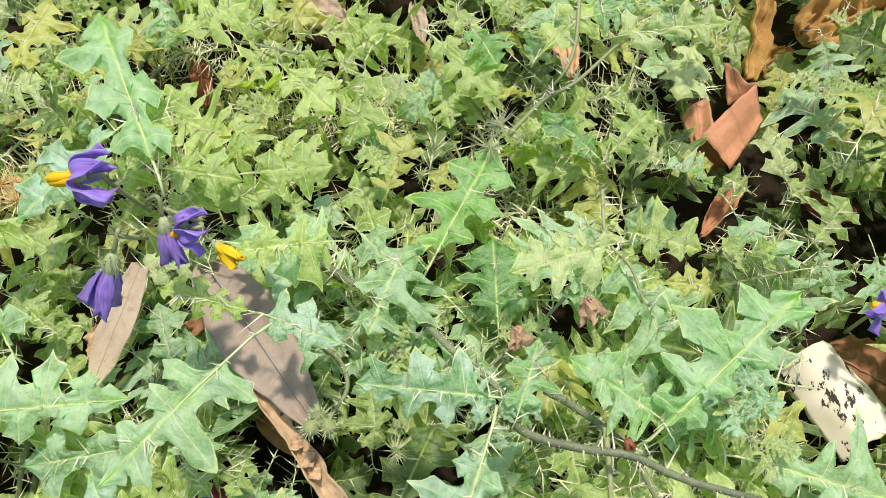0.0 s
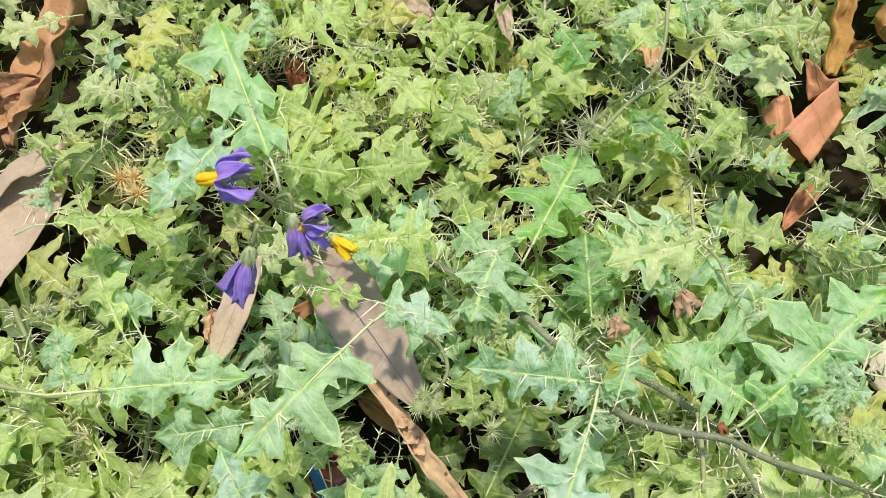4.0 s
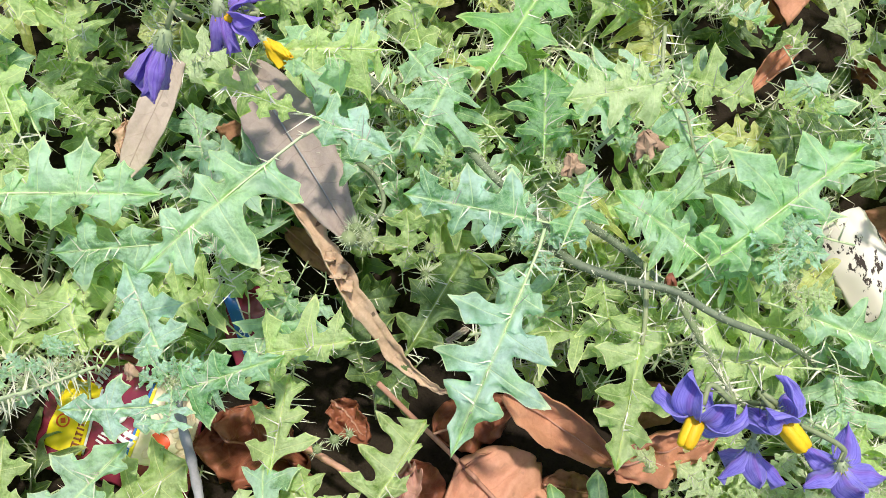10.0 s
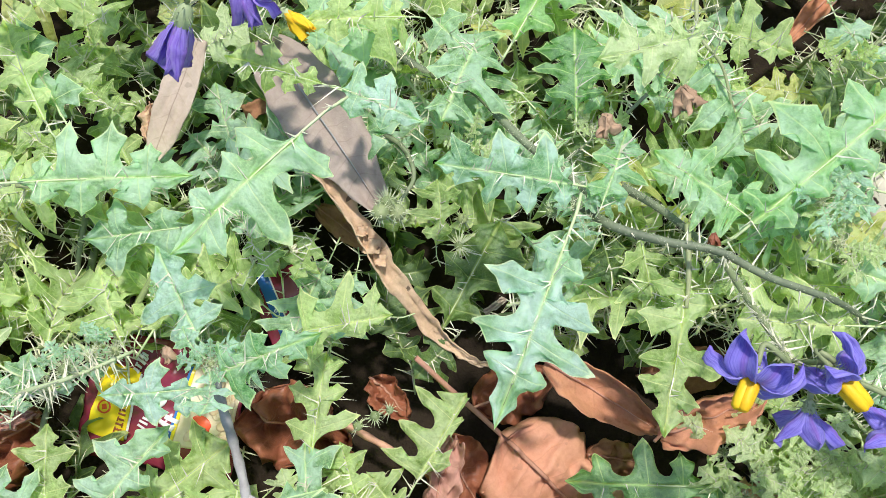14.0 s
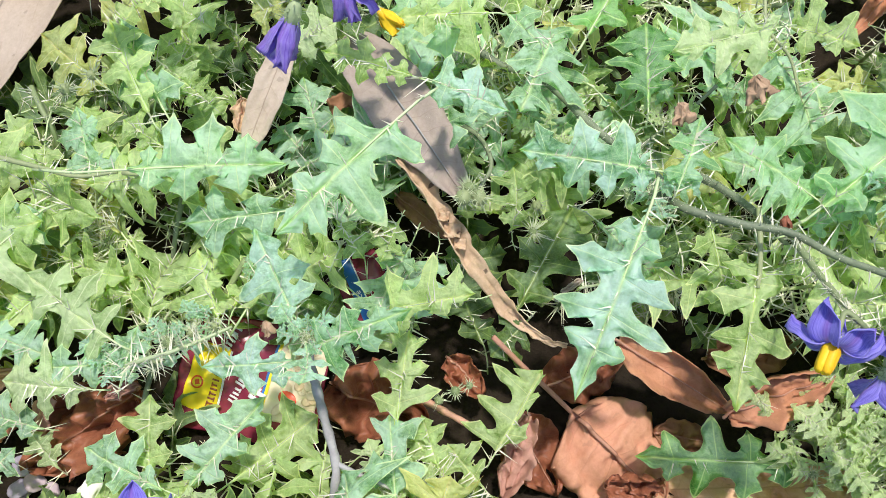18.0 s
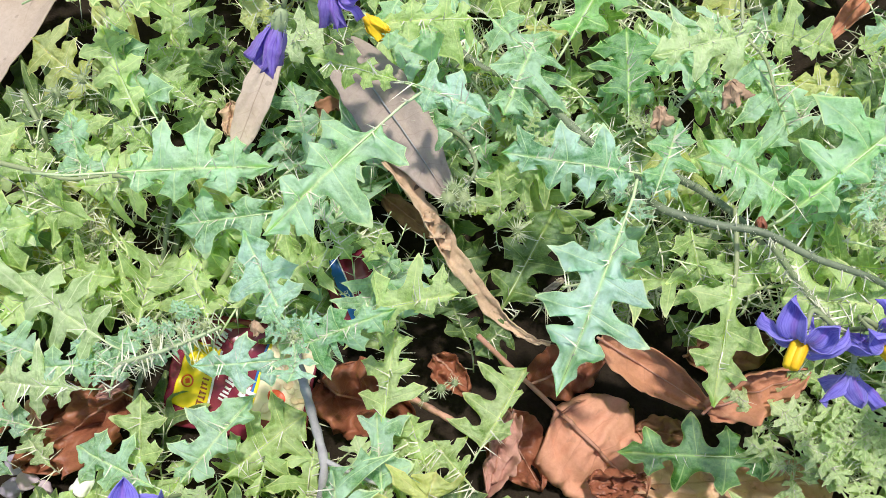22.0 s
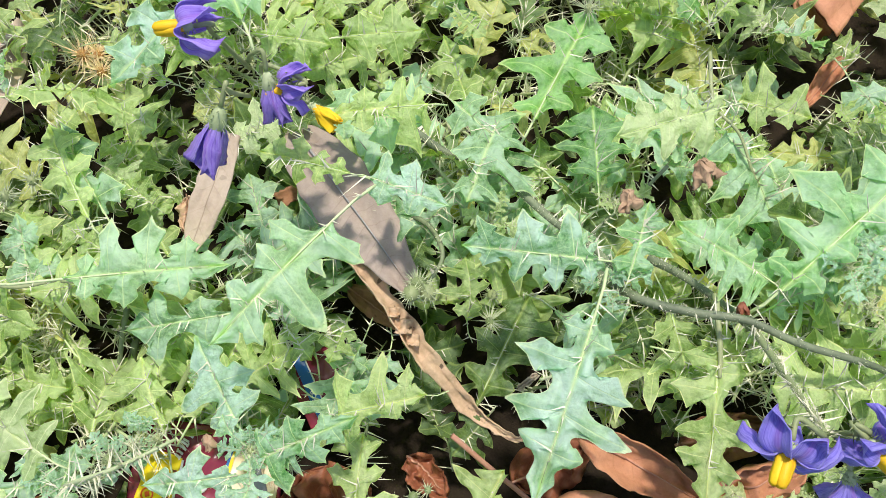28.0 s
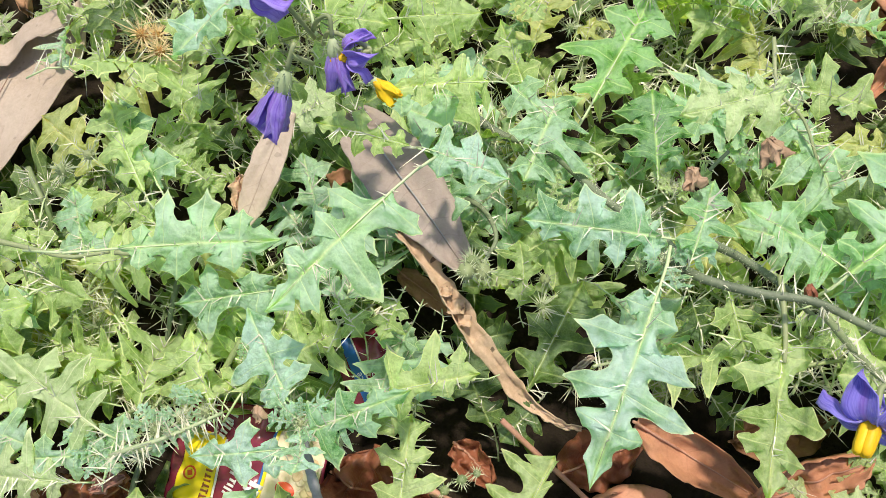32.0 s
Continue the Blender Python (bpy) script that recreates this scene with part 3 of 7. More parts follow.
def dry_leaf(label, base, tip, width, mat, form="oval", face=(0, -0.2, 1), curl=0.0, roll=0.0, crumple=0.01, seed=1, stalk=0.03, veins=6, twist=0.0, lift=0.0, stalk_ctrl=None, name="dry_leaf", show=1.0, sunny=False):
    """A dead leaf as a thing: blade, and its stalk with the midrib as a part. curl bends it along its length, roll across it."""
    rng = random.Random(seed)
    b, t = Vector(base), Vector(tip)
    y = t - b
    size = y.length
    y.normalize()
    z = Vector(face)
    z = (z - y * z.dot(y)).normalized()
    x = y.cross(z)
    rows, cols = 34, 14
    verts, uvs, faces, mid = [], [], [], []
    o = rng.uniform(0, 50)
    for i in range(rows + 1):
        s = i / rows
        if form == "oval":
            w = math.sin(math.pi * s ** 0.85) ** 0.62 * (1 - 0.12 * s)
        elif form == "lance":
            w = math.sin(math.pi * (0.06 + 0.94 * s) ** 0.8) ** 0.8 if s < 1 else 0
        elif form == "strip":
            w = 0.55 + 0.45 * math.sin(math.pi * s) + 0.08 * noise.noise((s * 7, o, 0)) - 0.40 * s ** 6
        else:
            w = 0.75 + 0.5 * noise.noise((s * 4, o, 2.0))
            w *= math.sin(math.pi * (0.04 + 0.92 * s)) ** 0.4
        w = max(w, 0.02) * width / 2
        tw = twist * s
        for k in range(cols + 1):
            u = 2 * k / cols - 1
            rag = 1 + (0.06 if form == "strip" else 0.17) * noise.noise((s * 9, u * 2 + o, 4.0)) * abs(u)
            a = u * roll
            px = w * rag * (math.sin(a) / roll if abs(roll) > 0.05 else u)
            pz = w * rag * ((1 - math.cos(a)) / roll if abs(roll) > 0.05 else 0.0)
            px, pz = px * math.cos(tw) - pz * math.sin(tw), px * math.sin(tw) + pz * math.cos(tw)
            pz += curl * size * (4 * s * (1 - s)) + lift * size * s * s
            pz += crumple * (noise.noise((s * 4.5 + o, u * 2.2, 1.0)) * 1.6 + 0.6 * noise.noise((s * 12 + o, u * 6, 6.0)))
            py = s * size + crumple * 0.5 * noise.noise((s * 5, u * 3 + o, 8.0))
            verts.append(b + x * px + y * py + z * pz)
            uvs.append((u, s * veins + abs(u) * -0.6))
        mid.append(verts[-1 - cols // 2].copy())
    for i in range(3, rows, 6):
        BIG.append((mid[i].x, mid[i].y, mid[i].z + 0.012, show * max(0.010, width * 0.5)))
        if sunny:
            SUNNY.append((mid[i].x, mid[i].y, mid[i].z, max(0.012, width * 0.55)))
    span = cols + 1
    for i in range(rows):
        for k in range(cols):
            a = i * span + k
            faces.append((a, a + 1, a + span + 1, a + span))
    v, f = shell(verts, faces, 0.0006)
    org = sum(v, Vector()) / len(v)
    org.z = min(p.z for p in v)
    ob = put(name, mesh_of(name, [p - org for p in v], f, mat, uvs * 2), None, Matrix.Translation(org))
    tagged(ob, label, "dry leaf", "fallen dry leaves")
    if form not in ("strip", "ragged"):
        pts = [p + z * (0.0030 if stalk_ctrl else 0.0016) - org for p in mid[1:rows - 3:2]]
        if stalk_ctrl:
            lead = [Vector(p) - org for p in stalk_ctrl]
        else:
            lead = [mid[0] - y * stalk * size + z * 0.004 - org]
        line = curve_points(lead + pts, 4)
        n = len(line)
        r0 = min(0.0017 if stalk_ctrl else 0.0009, width * 0.035)
        put("stalk", mesh_of("stalk", *tube_data(line, [r0 * (1 - (0.45 if stalk_ctrl else 0.75) * i / n) for i in range(n)], 6), STICK_GREY if mat in (DRY_GREY, DRY_BEIGE) else STICK_RED), ob)
    return ob


# ---- flowers, buds, stems ----
def petal_form(size, opening, rng):
    """One petal of a five-lobed corolla, round the z axis; opening: degrees from the axis. Also gives the uv."""
    rows, cols = 16, 10
    ph, lean, curl, broad = rng.uniform(0, 6), rng.uniform(-0.5, 0.5), rng.uniform(-14, 36), rng.uniform(0.29, 0.38)
    verts, faces, uvs = [], [], []
    for i in range(rows + 1):
        s = i / rows
        a = radians(min(28, opening) + (opening - min(28, opening)) * min(1, s * 1.7) + curl * s * s * (opening > 40) + rng.uniform(-1, 1))
        r = size * (0.08 + s * math.sin(a) * 0.95)
        h = size * s * math.cos(a)
        half = min(1.0, 0.34 + 1.5 * s) * (1 - max(0, (s - 0.42) / 0.58) ** 1.7)
        half = size * half * broad * (1.0 if opening > 40 else 0.75)
        for k in range(cols + 1):
            u = 2 * k / cols - 1
            fold = size * (0.14 * (1 - abs(u)) ** 1.3 - 0.10 * u * u) * min(1, 2 * s) + size * 0.02 * math.sin(11 * u + 5 * s + ph) + size * 0.06 * s * math.sin(2.5 * s + 2 * u + ph)
            fold += size * lean * u * s * 0.45
            verts.append((r + fold * math.cos(a), half * u + size * lean * 0.3 * s * s, h - fold * math.sin(a)))
            uvs.append((u, s))
    span = cols + 1
    for i in range(rows):
        for k in range(cols):
            a = i * span + k
            faces.append((a, a + 1, a + span + 1, a + span))
    v, f = shell(verts, faces, 0.0003)
    return v, f, uvs * 2


def flower(plant, heart, mouth, size, opening, mat, seed=1, foot=None, spread=16, anthers=True, cone=1.0):
    """A flower as a part of its plant: calyx, with petals, anthers and flower stalk under it."""
    rng = random.Random(seed)
    c = Vector(heart)
    z = (Vector(mouth) - c).normalized()
    x = z.orthogonal().normalized()
    x.rotate(Matrix.Rotation(rng.uniform(0, 6.28), 3, z))
    m = Matrix.Translation(c) @ Matrix((x, z.cross(x), z)).transposed().to_4x4()
    ring = [((0, 0, -size * 0.22), 0.05), ((0, 0, -size * 0.14), 0.11), ((0, 0, 0), 0.15), ((0, 0, size * 0.14), 0.16), ((0, 0, size * 0.22), 0.13)]
    cal = [tube_data([p for p, _ in ring], [r * size for _, r in ring], 10)]
    for k in range(44):
        a, h = rng.uniform(0, 6.283), rng.uniform(-0.22, 0.2) * size
        d = Vector((math.cos(a), math.sin(a), rng.uniform(-0.5, 0.6))).normalized()
        cal.append(cone_data((d.x * size * 0.11, d.y * size * 0.11, h), d * size * rng.uniform(0.14, 0.30), 0.00025))
    ob = put("flower", mesh_of("flower", *joined(cal), CALYX), plant, m, "violet nightshade flower with yellow anthers" if opening > 50 else "half-closed nodding violet nightshade flower")
    for k in range(5):
        v, f, u = petal_form(size, opening + rng.uniform(-spread, spread), rng)
        put("petal", mesh_of("petal", v, f, mat, u), ob, Matrix.Rotation(k * 2 * math.pi / 5, 4, "Z"))
    if anthers:
        long = size * cone
        pts = [(0, 0, 0), (0, 0, long * 0.18), (0, 0, long * 0.5), (0, 0, long * 0.64), (0, 0, long * 0.68)]
        me = mesh_of("anther", *tube_data(pts, [long * q for q in (0.07, 0.125, 0.115, 0.085, 0.03)], 8), ANTHER)
        for k in range(5):
            put("anther", me, ob, Matrix.Rotation(k * 2 * math.pi / 5 + 0.3, 4, "Z") @ Matrix.Translation((long * 0.075, 0, 0)) @ Matrix.Rotation(rng.uniform(-0.08, 0.06), 4, "Y"))
    if foot:
        inv = m.inverted()
        f = Vector(foot)
        line = curve_points([inv @ f, inv @ ((f + c) / 2 + Vector((0, 0, 0.012))), (0, 0, -size * 0.7), (0, 0, -size * 0.25)], 5)
        v, fc = joined([tube_data(line, [0.0011] * len(line), 6), spines_on(line, 0.001, 10, 0.006, rng)])
        put("flower_stalk", mesh_of("flower_stalk", v, fc, STEM_GREEN), ob)
    return ob


def bud(plant, centre, r, seed, mat=None, count=46, length=0.008, name="spiny_bud", spine=None):
    """A round green calyx bristling with spines."""
    rng = random.Random(seed)
    r *= 0.7
    chunks = [tube_data([(0, 0, -r), (0, 0, -r * 0.6), (0, 0, 0), (0, 0, r * 0.6), (0, 0, r)], [r * 0.3, r * 0.8, r, r * 0.75, r * 0.25], 8)]
    ob = put(name, mesh_of(name, *chunks[0], mat or STEM_GREEN), plant, Matrix.Translation(centre) @ Matrix.Rotation(rng.uniform(-0.7, 0.7), 4, "X"))
    spikes = []
    for _ in range(int(count * 0.62)):
        d = Vector((rng.gauss(0, 1), rng.gauss(0, 1), rng.gauss(0.2, 1))).normalized()
        spikes.append(cone_data(d * r * 0.8, d * length * rng.uniform(0.25, 0.95), 0.00034))
    tagged(put("prickle_cover", mesh_of("prickle_cover", *joined(spikes), spine or SPINE_GREEN, None, False), ob), kind="stuff")
    return ob


def stem(plant, ctrl, radius, mat, seed, spines=24, length=0.010, end=0.55, name="stem", hairy=False):
    rng = random.Random(seed)
    line = curve_points(ctrl, 6)
    n = len(line)
    ob = put(name, mesh_of(name, *tube_data(line, [radius * (1 - (1 - end) * i / n) for i in range(n)], 8), mat), plant)
    if spines:
        tagged(put("prickle_cover", mesh_of("prickle_cover", *joined([spines_on(line, radius, spines, length, rng), *([hairs_on(line, radius, rng)] if hairy else [])]), SPINE_PALE, None, False), ob), kind="stuff")
    return ob


def shoot(plant, at, size, seed, mat, count=7):
    """A young shoot: small leaves spread round a bristly tip."""
    rng = random.Random(seed)
    for k in range(count):
        a = k * 2.4 + rng.uniform(-0.4, 0.4)
        up = 0.15 + 0.9 * k / count
        d = Vector((math.cos(a), math.sin(a), up)).normalized()
        c = Vector(at) + d * size * 0.12
        ln = size * rng.uniform(0.7, 1.1) * (1 - 0.5 * k / count)
        me, _ = variant_meshes(rng.randrange(len(VARIANTS)), mat, True)
        put("leaf", me, plant, leaf_pose(c, c + d * ln, (-0.4 * math.cos(a), -0.4 * math.sin(a) - 0.2, 1), rng.uniform(0.8, 1.1)))
    tip = bud(plant, at, size * 0.10, seed, None, 40, size * 0.3, "shoot_tip")
    return tip


def ribbon(label, ctrl, widths, mat, seed, face=(0.3, -0.35, 1), flake=()):
    """A long dead leaf shrivelled to a curling ribbon along the control points; flake marks where shreds lift off."""
    line = curve_points(ctrl, 8)
    n, cols = len(line), 8
    verts, uvs, faces = [], [], []
    side_z = Vector(face).normalized()
    for i, p in enumerate(line):
        d = (line[min(i + 1, n - 1)] - line[max(i - 1, 0)]).normalized()
        t = i / (n - 1)
        x = d.cross(side_z).normalized()
        x.rotate(Matrix.Rotation(0.5 * math.sin(5.0 * t + seed), 3, d))
        up = x.cross(d)
        w = float(np.interp(t, np.linspace(0, 1, len(widths)), widths)) * (1 + 0.30 * noise.noise((t * 16, seed, 0)))
        for k in range(cols + 1):
            u = 2 * k / cols - 1
            lift = 0.75 * w * u * u * (0.5 + 0.8 * noise.noise((t * 5, seed, 3))) + 0.0030 * noise.noise((t * 26, u * 3, seed))
            verts.append(p + x * w * 0.47 * u + up * lift)
            uvs.append((0.45 + 0.4 * u, t * 9))
    for i in range(n - 1):
        for k in range(cols):
            a = i * (cols + 1) + k
            faces.append((a, a + 1, a + cols + 2, a + cols + 1))
    v, f = shell(verts, faces, 0.0007)
    org = Vector(line[-1])
    org.z = min(p.z for p in v)
    ob = put("dry_leaf", mesh_of("dry_leaf", [p - org for p in v], f, mat, uvs * 2), None, Matrix.Translation(org))
    tagged(ob, label, "dry leaf", "fallen dry leaves")
    for i in range(2, n, 4):
        BIG.append((line[i].x, line[i].y, line[i].z + 0.012, 0.011))
    for t, size in flake:
        p = line[int(t * (n - 1))]
        sv = []
        for a in range(7):
            for k in range(5):
                u, q = a / 6 - 0.5, k / 4 - 0.5
                sv.append(p - org + Vector((u * size + 0.002 * noise.noise((a, k, 1)), -q * size * 0.9, 0.004 + 0.006 * abs(q) + 0.004 * noise.noise((a * 0.7, k * 0.7, t * 9)))))
        sf = [(a * 5 + k, a * 5 + k + 5, a * 5 + k + 6, a * 5 + k + 1) for a in range(6) for k in range(4)]
        put("shred", mesh_of("shred", *shell(sv, sf, 0.0004), mat, [(0.5, 0.3)] * 70), ob)
    return ob

# ---- ground ----
_n = 70
_v, _f = [], []
for _i in range(_n + 1):
    for _j in range(_n + 1):
        _x, _y = (_i / _n - 0.5) * 2, (_j / _n - 0.5) * 2
        _x, _y = _x * (0.75 + 5.0 * abs(_x) ** 7 + 900 * abs(_x) ** 60), _y * (0.75 + 5.0 * abs(_y) ** 7 + 900 * abs(_y) ** 60) + 0.2
        _v.append((_x, _y, -0.012 + 0.010 * noise.noise((_x * 9, _y * 9, 0.0)) + 0.004 * noise.noise((_x * 40, _y * 40, 3.0))))
for _i in range(_n):
    for _j in range(_n):
        _a = _i * (_n + 1) + _j
        _f.append((_a, _a + _n + 1, _a + _n + 2, _a + 1))
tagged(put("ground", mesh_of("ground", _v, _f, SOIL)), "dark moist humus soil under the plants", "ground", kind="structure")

# ---- plants ----
PLANTS = [
    plant_root(-0.13, 0.10, "sprawling prickly nightshade with large blue-green lobed leaves and nodding violet flowers"),
    plant_root(0.08, 0.16, "sprawling prickly nightshade with dark stems and open violet flowers"),
    plant_root(-0.32, 0.12, "low prickly nightshade with dusty pale green lobed leaves"),
    plant_root(-0.28, 0.36, "low prickly nightshade with yellowish green sunlit leaves"),
    plant_root(-0.06, 0.34, "dense prickly nightshade with small bright green leaves"),
    plant_root(0.18, 0.36, "dense prickly nightshade with straw-coloured spines beside dry leaves"),
    plant_root(0.30, 0.12, "prickly nightshade with pale green leaves beside pale bark"),
    plant_root(-0.10, -0.06, "prickly nightshade shoots with hairy young leaves"),
]
A, B, C_, D, E_, F_, G, H = PLANTS

# large leaves, one by one
leaf(A, (-0.1009, 0.1385, 0.1650), (-0.1541, 0.0855, 0.1470), 0.0663, LEAF_BLUE, 3, 1, (0.05, -0.3, 1), 0.62, stalk=0.35, lobes=(((0.04, 0.3), (0.48, 0.43), (0.78, 0.23)), ((0.26, 0.29), (0.4, 0.23), (0.67, 0.19))))
leaf(A, (-0.2489, 0.1303, 0.1120), (-0.1675, 0.1438, 0.1000), 0.0543, LEAF_BLUE, 3, 2, (0, -0.35, 1), 0.6, stalk=0.7, lobes=(((0.14, 0.16), (0.3, 0.37), (0.55, 0.36), (0.77, 0.21)), ((0.13, 0.15), (0.34, 0.22), (0.7, 0.2))))
leaf(B, (0.0175, 0.1040, 0.1500), (-0.0100, 0.0232, 0.1120), 0.0682, LEAF_SHEEN, 3, 3, (-0.05, -0.25, 1), 0.62, lobes=(((0.17, 0.14), (0.39, 0.3), (0.59, 0.35), (0.71, 0.16)), ((0.11, 0.14), (0.28, 0.32), (0.55, 0.29), (0.68, 0.18))))
leaf(B, (0.0189, 0.1270, 0.1500), (-0.0429, 0.1330, 0.1520), 0.0407, LEAF_SHEEN, 3, 4, (0, -0.4, 1), 0.6, lobes=(((0.03, 0.19), (0.29, 0.27), (0.59, 0.24), (0.83, 0.14)), ((0.25, 0.35), (0.58, 0.32), (0.91, 0.23))))
leaf(A, (-0.0859, 0.1637, 0.1600), (-0.0482, 0.1485, 0.1600), 0.0317, LEAF_SHEEN, 3, 5, (0, -0.3, 1), 0.68, lobes=(((0.06, 0.39), (0.44, 0.38)), ((0.21, 0.28), (0.59, 0.26))))
leaf(A, (-0.0960, 0.1680, 0.1560), (-0.1432, 0.1816, 0.1540), 0.0251, LEAF_FRESH, 4, 6, (0, -0.35, 1), 0.66, stalk=0.35, lobes=(((0.10, 0.15), (0.30, 0.20), (0.52, 0.24), (0.74, 0.20)), ((0.12, 0.14), (0.32, 0.18), (0.55, 0.26), (0.80, 0.22))))
leaf(B, (0.0762, 0.0935, 0.1220), (0.0690, 0.0258, 0.0960), 0.0471, LEAF_FRESH, 3, 7, (0.1, -0.25, 1), 0.64, lobes=(((0.13, 0.2), (0.58, 0.38), (0.8, 0.24)), ((0.03, 0.24), (0.23, 0.31), (0.53, 0.22), (0.65, 0.22))))
leaf(B, (0.1216, 0.0076, 0.0450), (0.0340, 0.0072, 0.0300), 0.0527, LEAF_DEEP, 4, 8, (0, -0.2, 1), 0.62, lobes=(((0.13, 0.15), (0.37, 0.24), (0.65, 0.25), (0.81, 0.14)), ((0.11, 0.15), (0.32, 0.19), (0.54, 0.28), (0.82, 0.17))))
leaf(A, (-0.1526, 0.0594, 0.0940), (-0.1765, 0.1024, 0.1070), 0.0442, LEAF_SHEEN, 2, 9, (0, -0.35, 1), 0.62, lobes=(((0.14, 0.27), (0.4, 0.5)), ((0.23, 0.35), (0.43, 0.37))))
leaf(A, (-0.1035, 0.0661, 0.0960), (-0.0597, 0.0761, 0.1000), 0.0465, LEAF_FRESH, 2, 10, (0.05, -0.3, 1), 0.6, lobes=(((0.03, 0.52), (0.6, 0.58), (0.88, 0.39)), ((0.04, 0.35), (0.62, 0.19))))
leaf(A, (-0.1367, 0.0424, 0.1080), (-0.0904, 0.0615, 0.1180), 0.0319, LEAF_GLOSS, 3, 11, (0, -0.3, 1), 0.5, lobes=(((0.06, 0.28), (0.4, 0.27), (0.71, 0.15)), ((0.1, 0.44), (0.54, 0.28), (0.8, 0.18))))
leaf(A, (-0.0987, 0.0099, 0.0600), (-0.0952, 0.0631, 0.0650), 0.0277, LEAF_FRESH, 3, 12, (0, -0.3, 1), 0.6, lobes=(((0.3, 0.3), (0.64, 0.33), (0.95, 0.2)), ((0.45, 0.42), (0.68, 0.25), (0.94, 0.2))))
leaf(A, (-0.1513, 0.0361, 0.0950), (-0.1986, 0.0312, 0.0900), 0.0354, LEAF_SHEEN, 2, 13, (0, -0.35, 1), 0.5, lobes=(((0.12, 0.29), (0.4, 0.34)), ((0.08, 0.13), (0.34, 0.34))))
leaf(H, (-0.2046, -0.0270, 0.0600), (-0.1684, 0.0213, 0.0700), 0.0369, LEAF_BLUE, 3, 14, (0, -0.25, 1), 0.62, lobes=(((0.05, 0.14), (0.19, 0.33), (0.53, 0.41)), ((0.24, 0.2), (0.55, 0.2), (0.84, 0.14))))
leaf(H, (-0.0951, -0.0254, 0.0650), (-0.1024, 0.0171, 0.0600), 0.0309, LEAF_BLUE, 2, 15, (0, -0.3, 1), 0.6, lobes=(((0.39, 0.39), (0.99, 0.25)), ((0.29, 0.43), (0.95, 0.43))))
leaf(B, (-0.0444, 0.0021, 0.0550), (-0.0214, 0.0468, 0.0600), 0.0423, LEAF_FRESH, 2, 16, (0, -0.3, 1), 0.6, lobes=(((0.08, 0.49), (0.41, 0.47), (0.8, 0.51)), ((0.3, 0.22), (0.75, 0.11), (0.97, 0.05))))
leaf(C_, (-0.2014, 0.0633, 0.0700), (-0.2174, 0.1004, 0.0750), 0.0386, LEAF_FRESH, 2, 17, (0, -0.35, 1), 0.6, lobes=(((0.47, 0.83), (0.78, 0.6)), ((0.03, 0.09), (0.42, 0.21))))
leaf(A, (-0.1638, 0.1204, 0.0900), (-0.2258, 0.1128, 0.0800), 0.0368, LEAF_BLUE, 2, 18, (0, -0.4, 1), 0.6)
leaf(C_, (-0.2437, 0.1759, 0.0950), (-0.2762, 0.2295, 0.1050), 0.0420, LEAF_BLUE, 3, 19, (0, -0.4, 1), 0.64, lobes=(((0.4, 0.38), (0.69, 0.13)), ((0.14, 0.28), (0.61, 0.24))))
leaf(C_, (-0.2865, 0.1402, 0.0750), (-0.3000, 0.1805, 0.0850), 0.0313, LEAF_BLUE, 2, 20, (0, -0.35, 1), 0.66, lobes=(((0.24, 0.43), (0.7, 0.49)), ((0.14, 0.51), (0.78, 0.27))))
leaf(E_, (0.0845, 0.2087, 0.1500), (0.0302, 0.1915, 0.1500), 0.0387, LEAF_PALE, 4, 21, (0, -0.35, 1), 0.66, lobes=(((0.29, 0.36), (0.66, 0.32), (0.83, 0.13)), ((0.05, 0.13), (0.24, 0.23), (0.43, 0.3), (0.68, 0.3))))
leaf(B, (0.0325, 0.1196, 0.1500), (0.0438, 0.1564, 0.1500), 0.0287, LEAF_GLOSS, 2, 22, (0.1, -0.3, 1), 0.55, lobes=(((0.11, 0.24), (0.49, 0.31)), ((0.2, 0.26), (0.44, 0.48), (0.83, 0.32))))
leaf(G, (0.1014, 0.1166, 0.1400), (0.1682, 0.1740, 0.1650), 0.0631, LEAF_GLOSS, 4, 23, (-0.1, -0.3, 1), 0.6, lobes=(((0.07, 0.16), (0.25, 0.28), (0.5, 0.42), (0.82, 0.25)), ((0.14, 0.15), (0.35, 0.13), (0.62, 0.19), (0.96, 0.13))))
leaf(B, (0.0982, 0.1213, 0.1400), (0.0595, 0.1526, 0.1350), 0.0477, LEAF_GLOSS, 3, 24, (0.1, -0.3, 1), 0.55, lobes=(((0.03, 0.31), (0.03, 0.46), (0.28, 0.42), (0.42, 0.25)), ((0.05, 0.39), (0.27, 0.19), (0.6, 0.48))))
leaf(E_, (0.0274, 0.1826, 0.1100), (0.0256, 0.2323, 0.1150), 0.0441, LEAF_DEEP, 3, 25, (0, -0.3, 1), 0.5)
leaf(A, (-0.0277, 0.2142, 0.1200), (-0.0419, 0.1704, 0.1200), 0.0408, LEAF_BLUE, 2, 26, (0, -0.35, 1), 0.58, lobes=(((0.03, 0.49), (0.48, 0.76), (0.83, 0.35)), ((0.41, 0.4), (0.92, 0.23))))
leaf(E_, (-0.0609, 0.2105, 0.1500), (-0.1108, 0.2024, 0.1530), 0.0371, LEAF_FRESH, 2, 27, (0, -0.3, 1), 0.55, lobes=(((0.03, 0.3), (0.12, 0.5), (0.67, 0.22)), ((0.07, 0.2), (0.21, 0.34), (0.6, 0.22))))
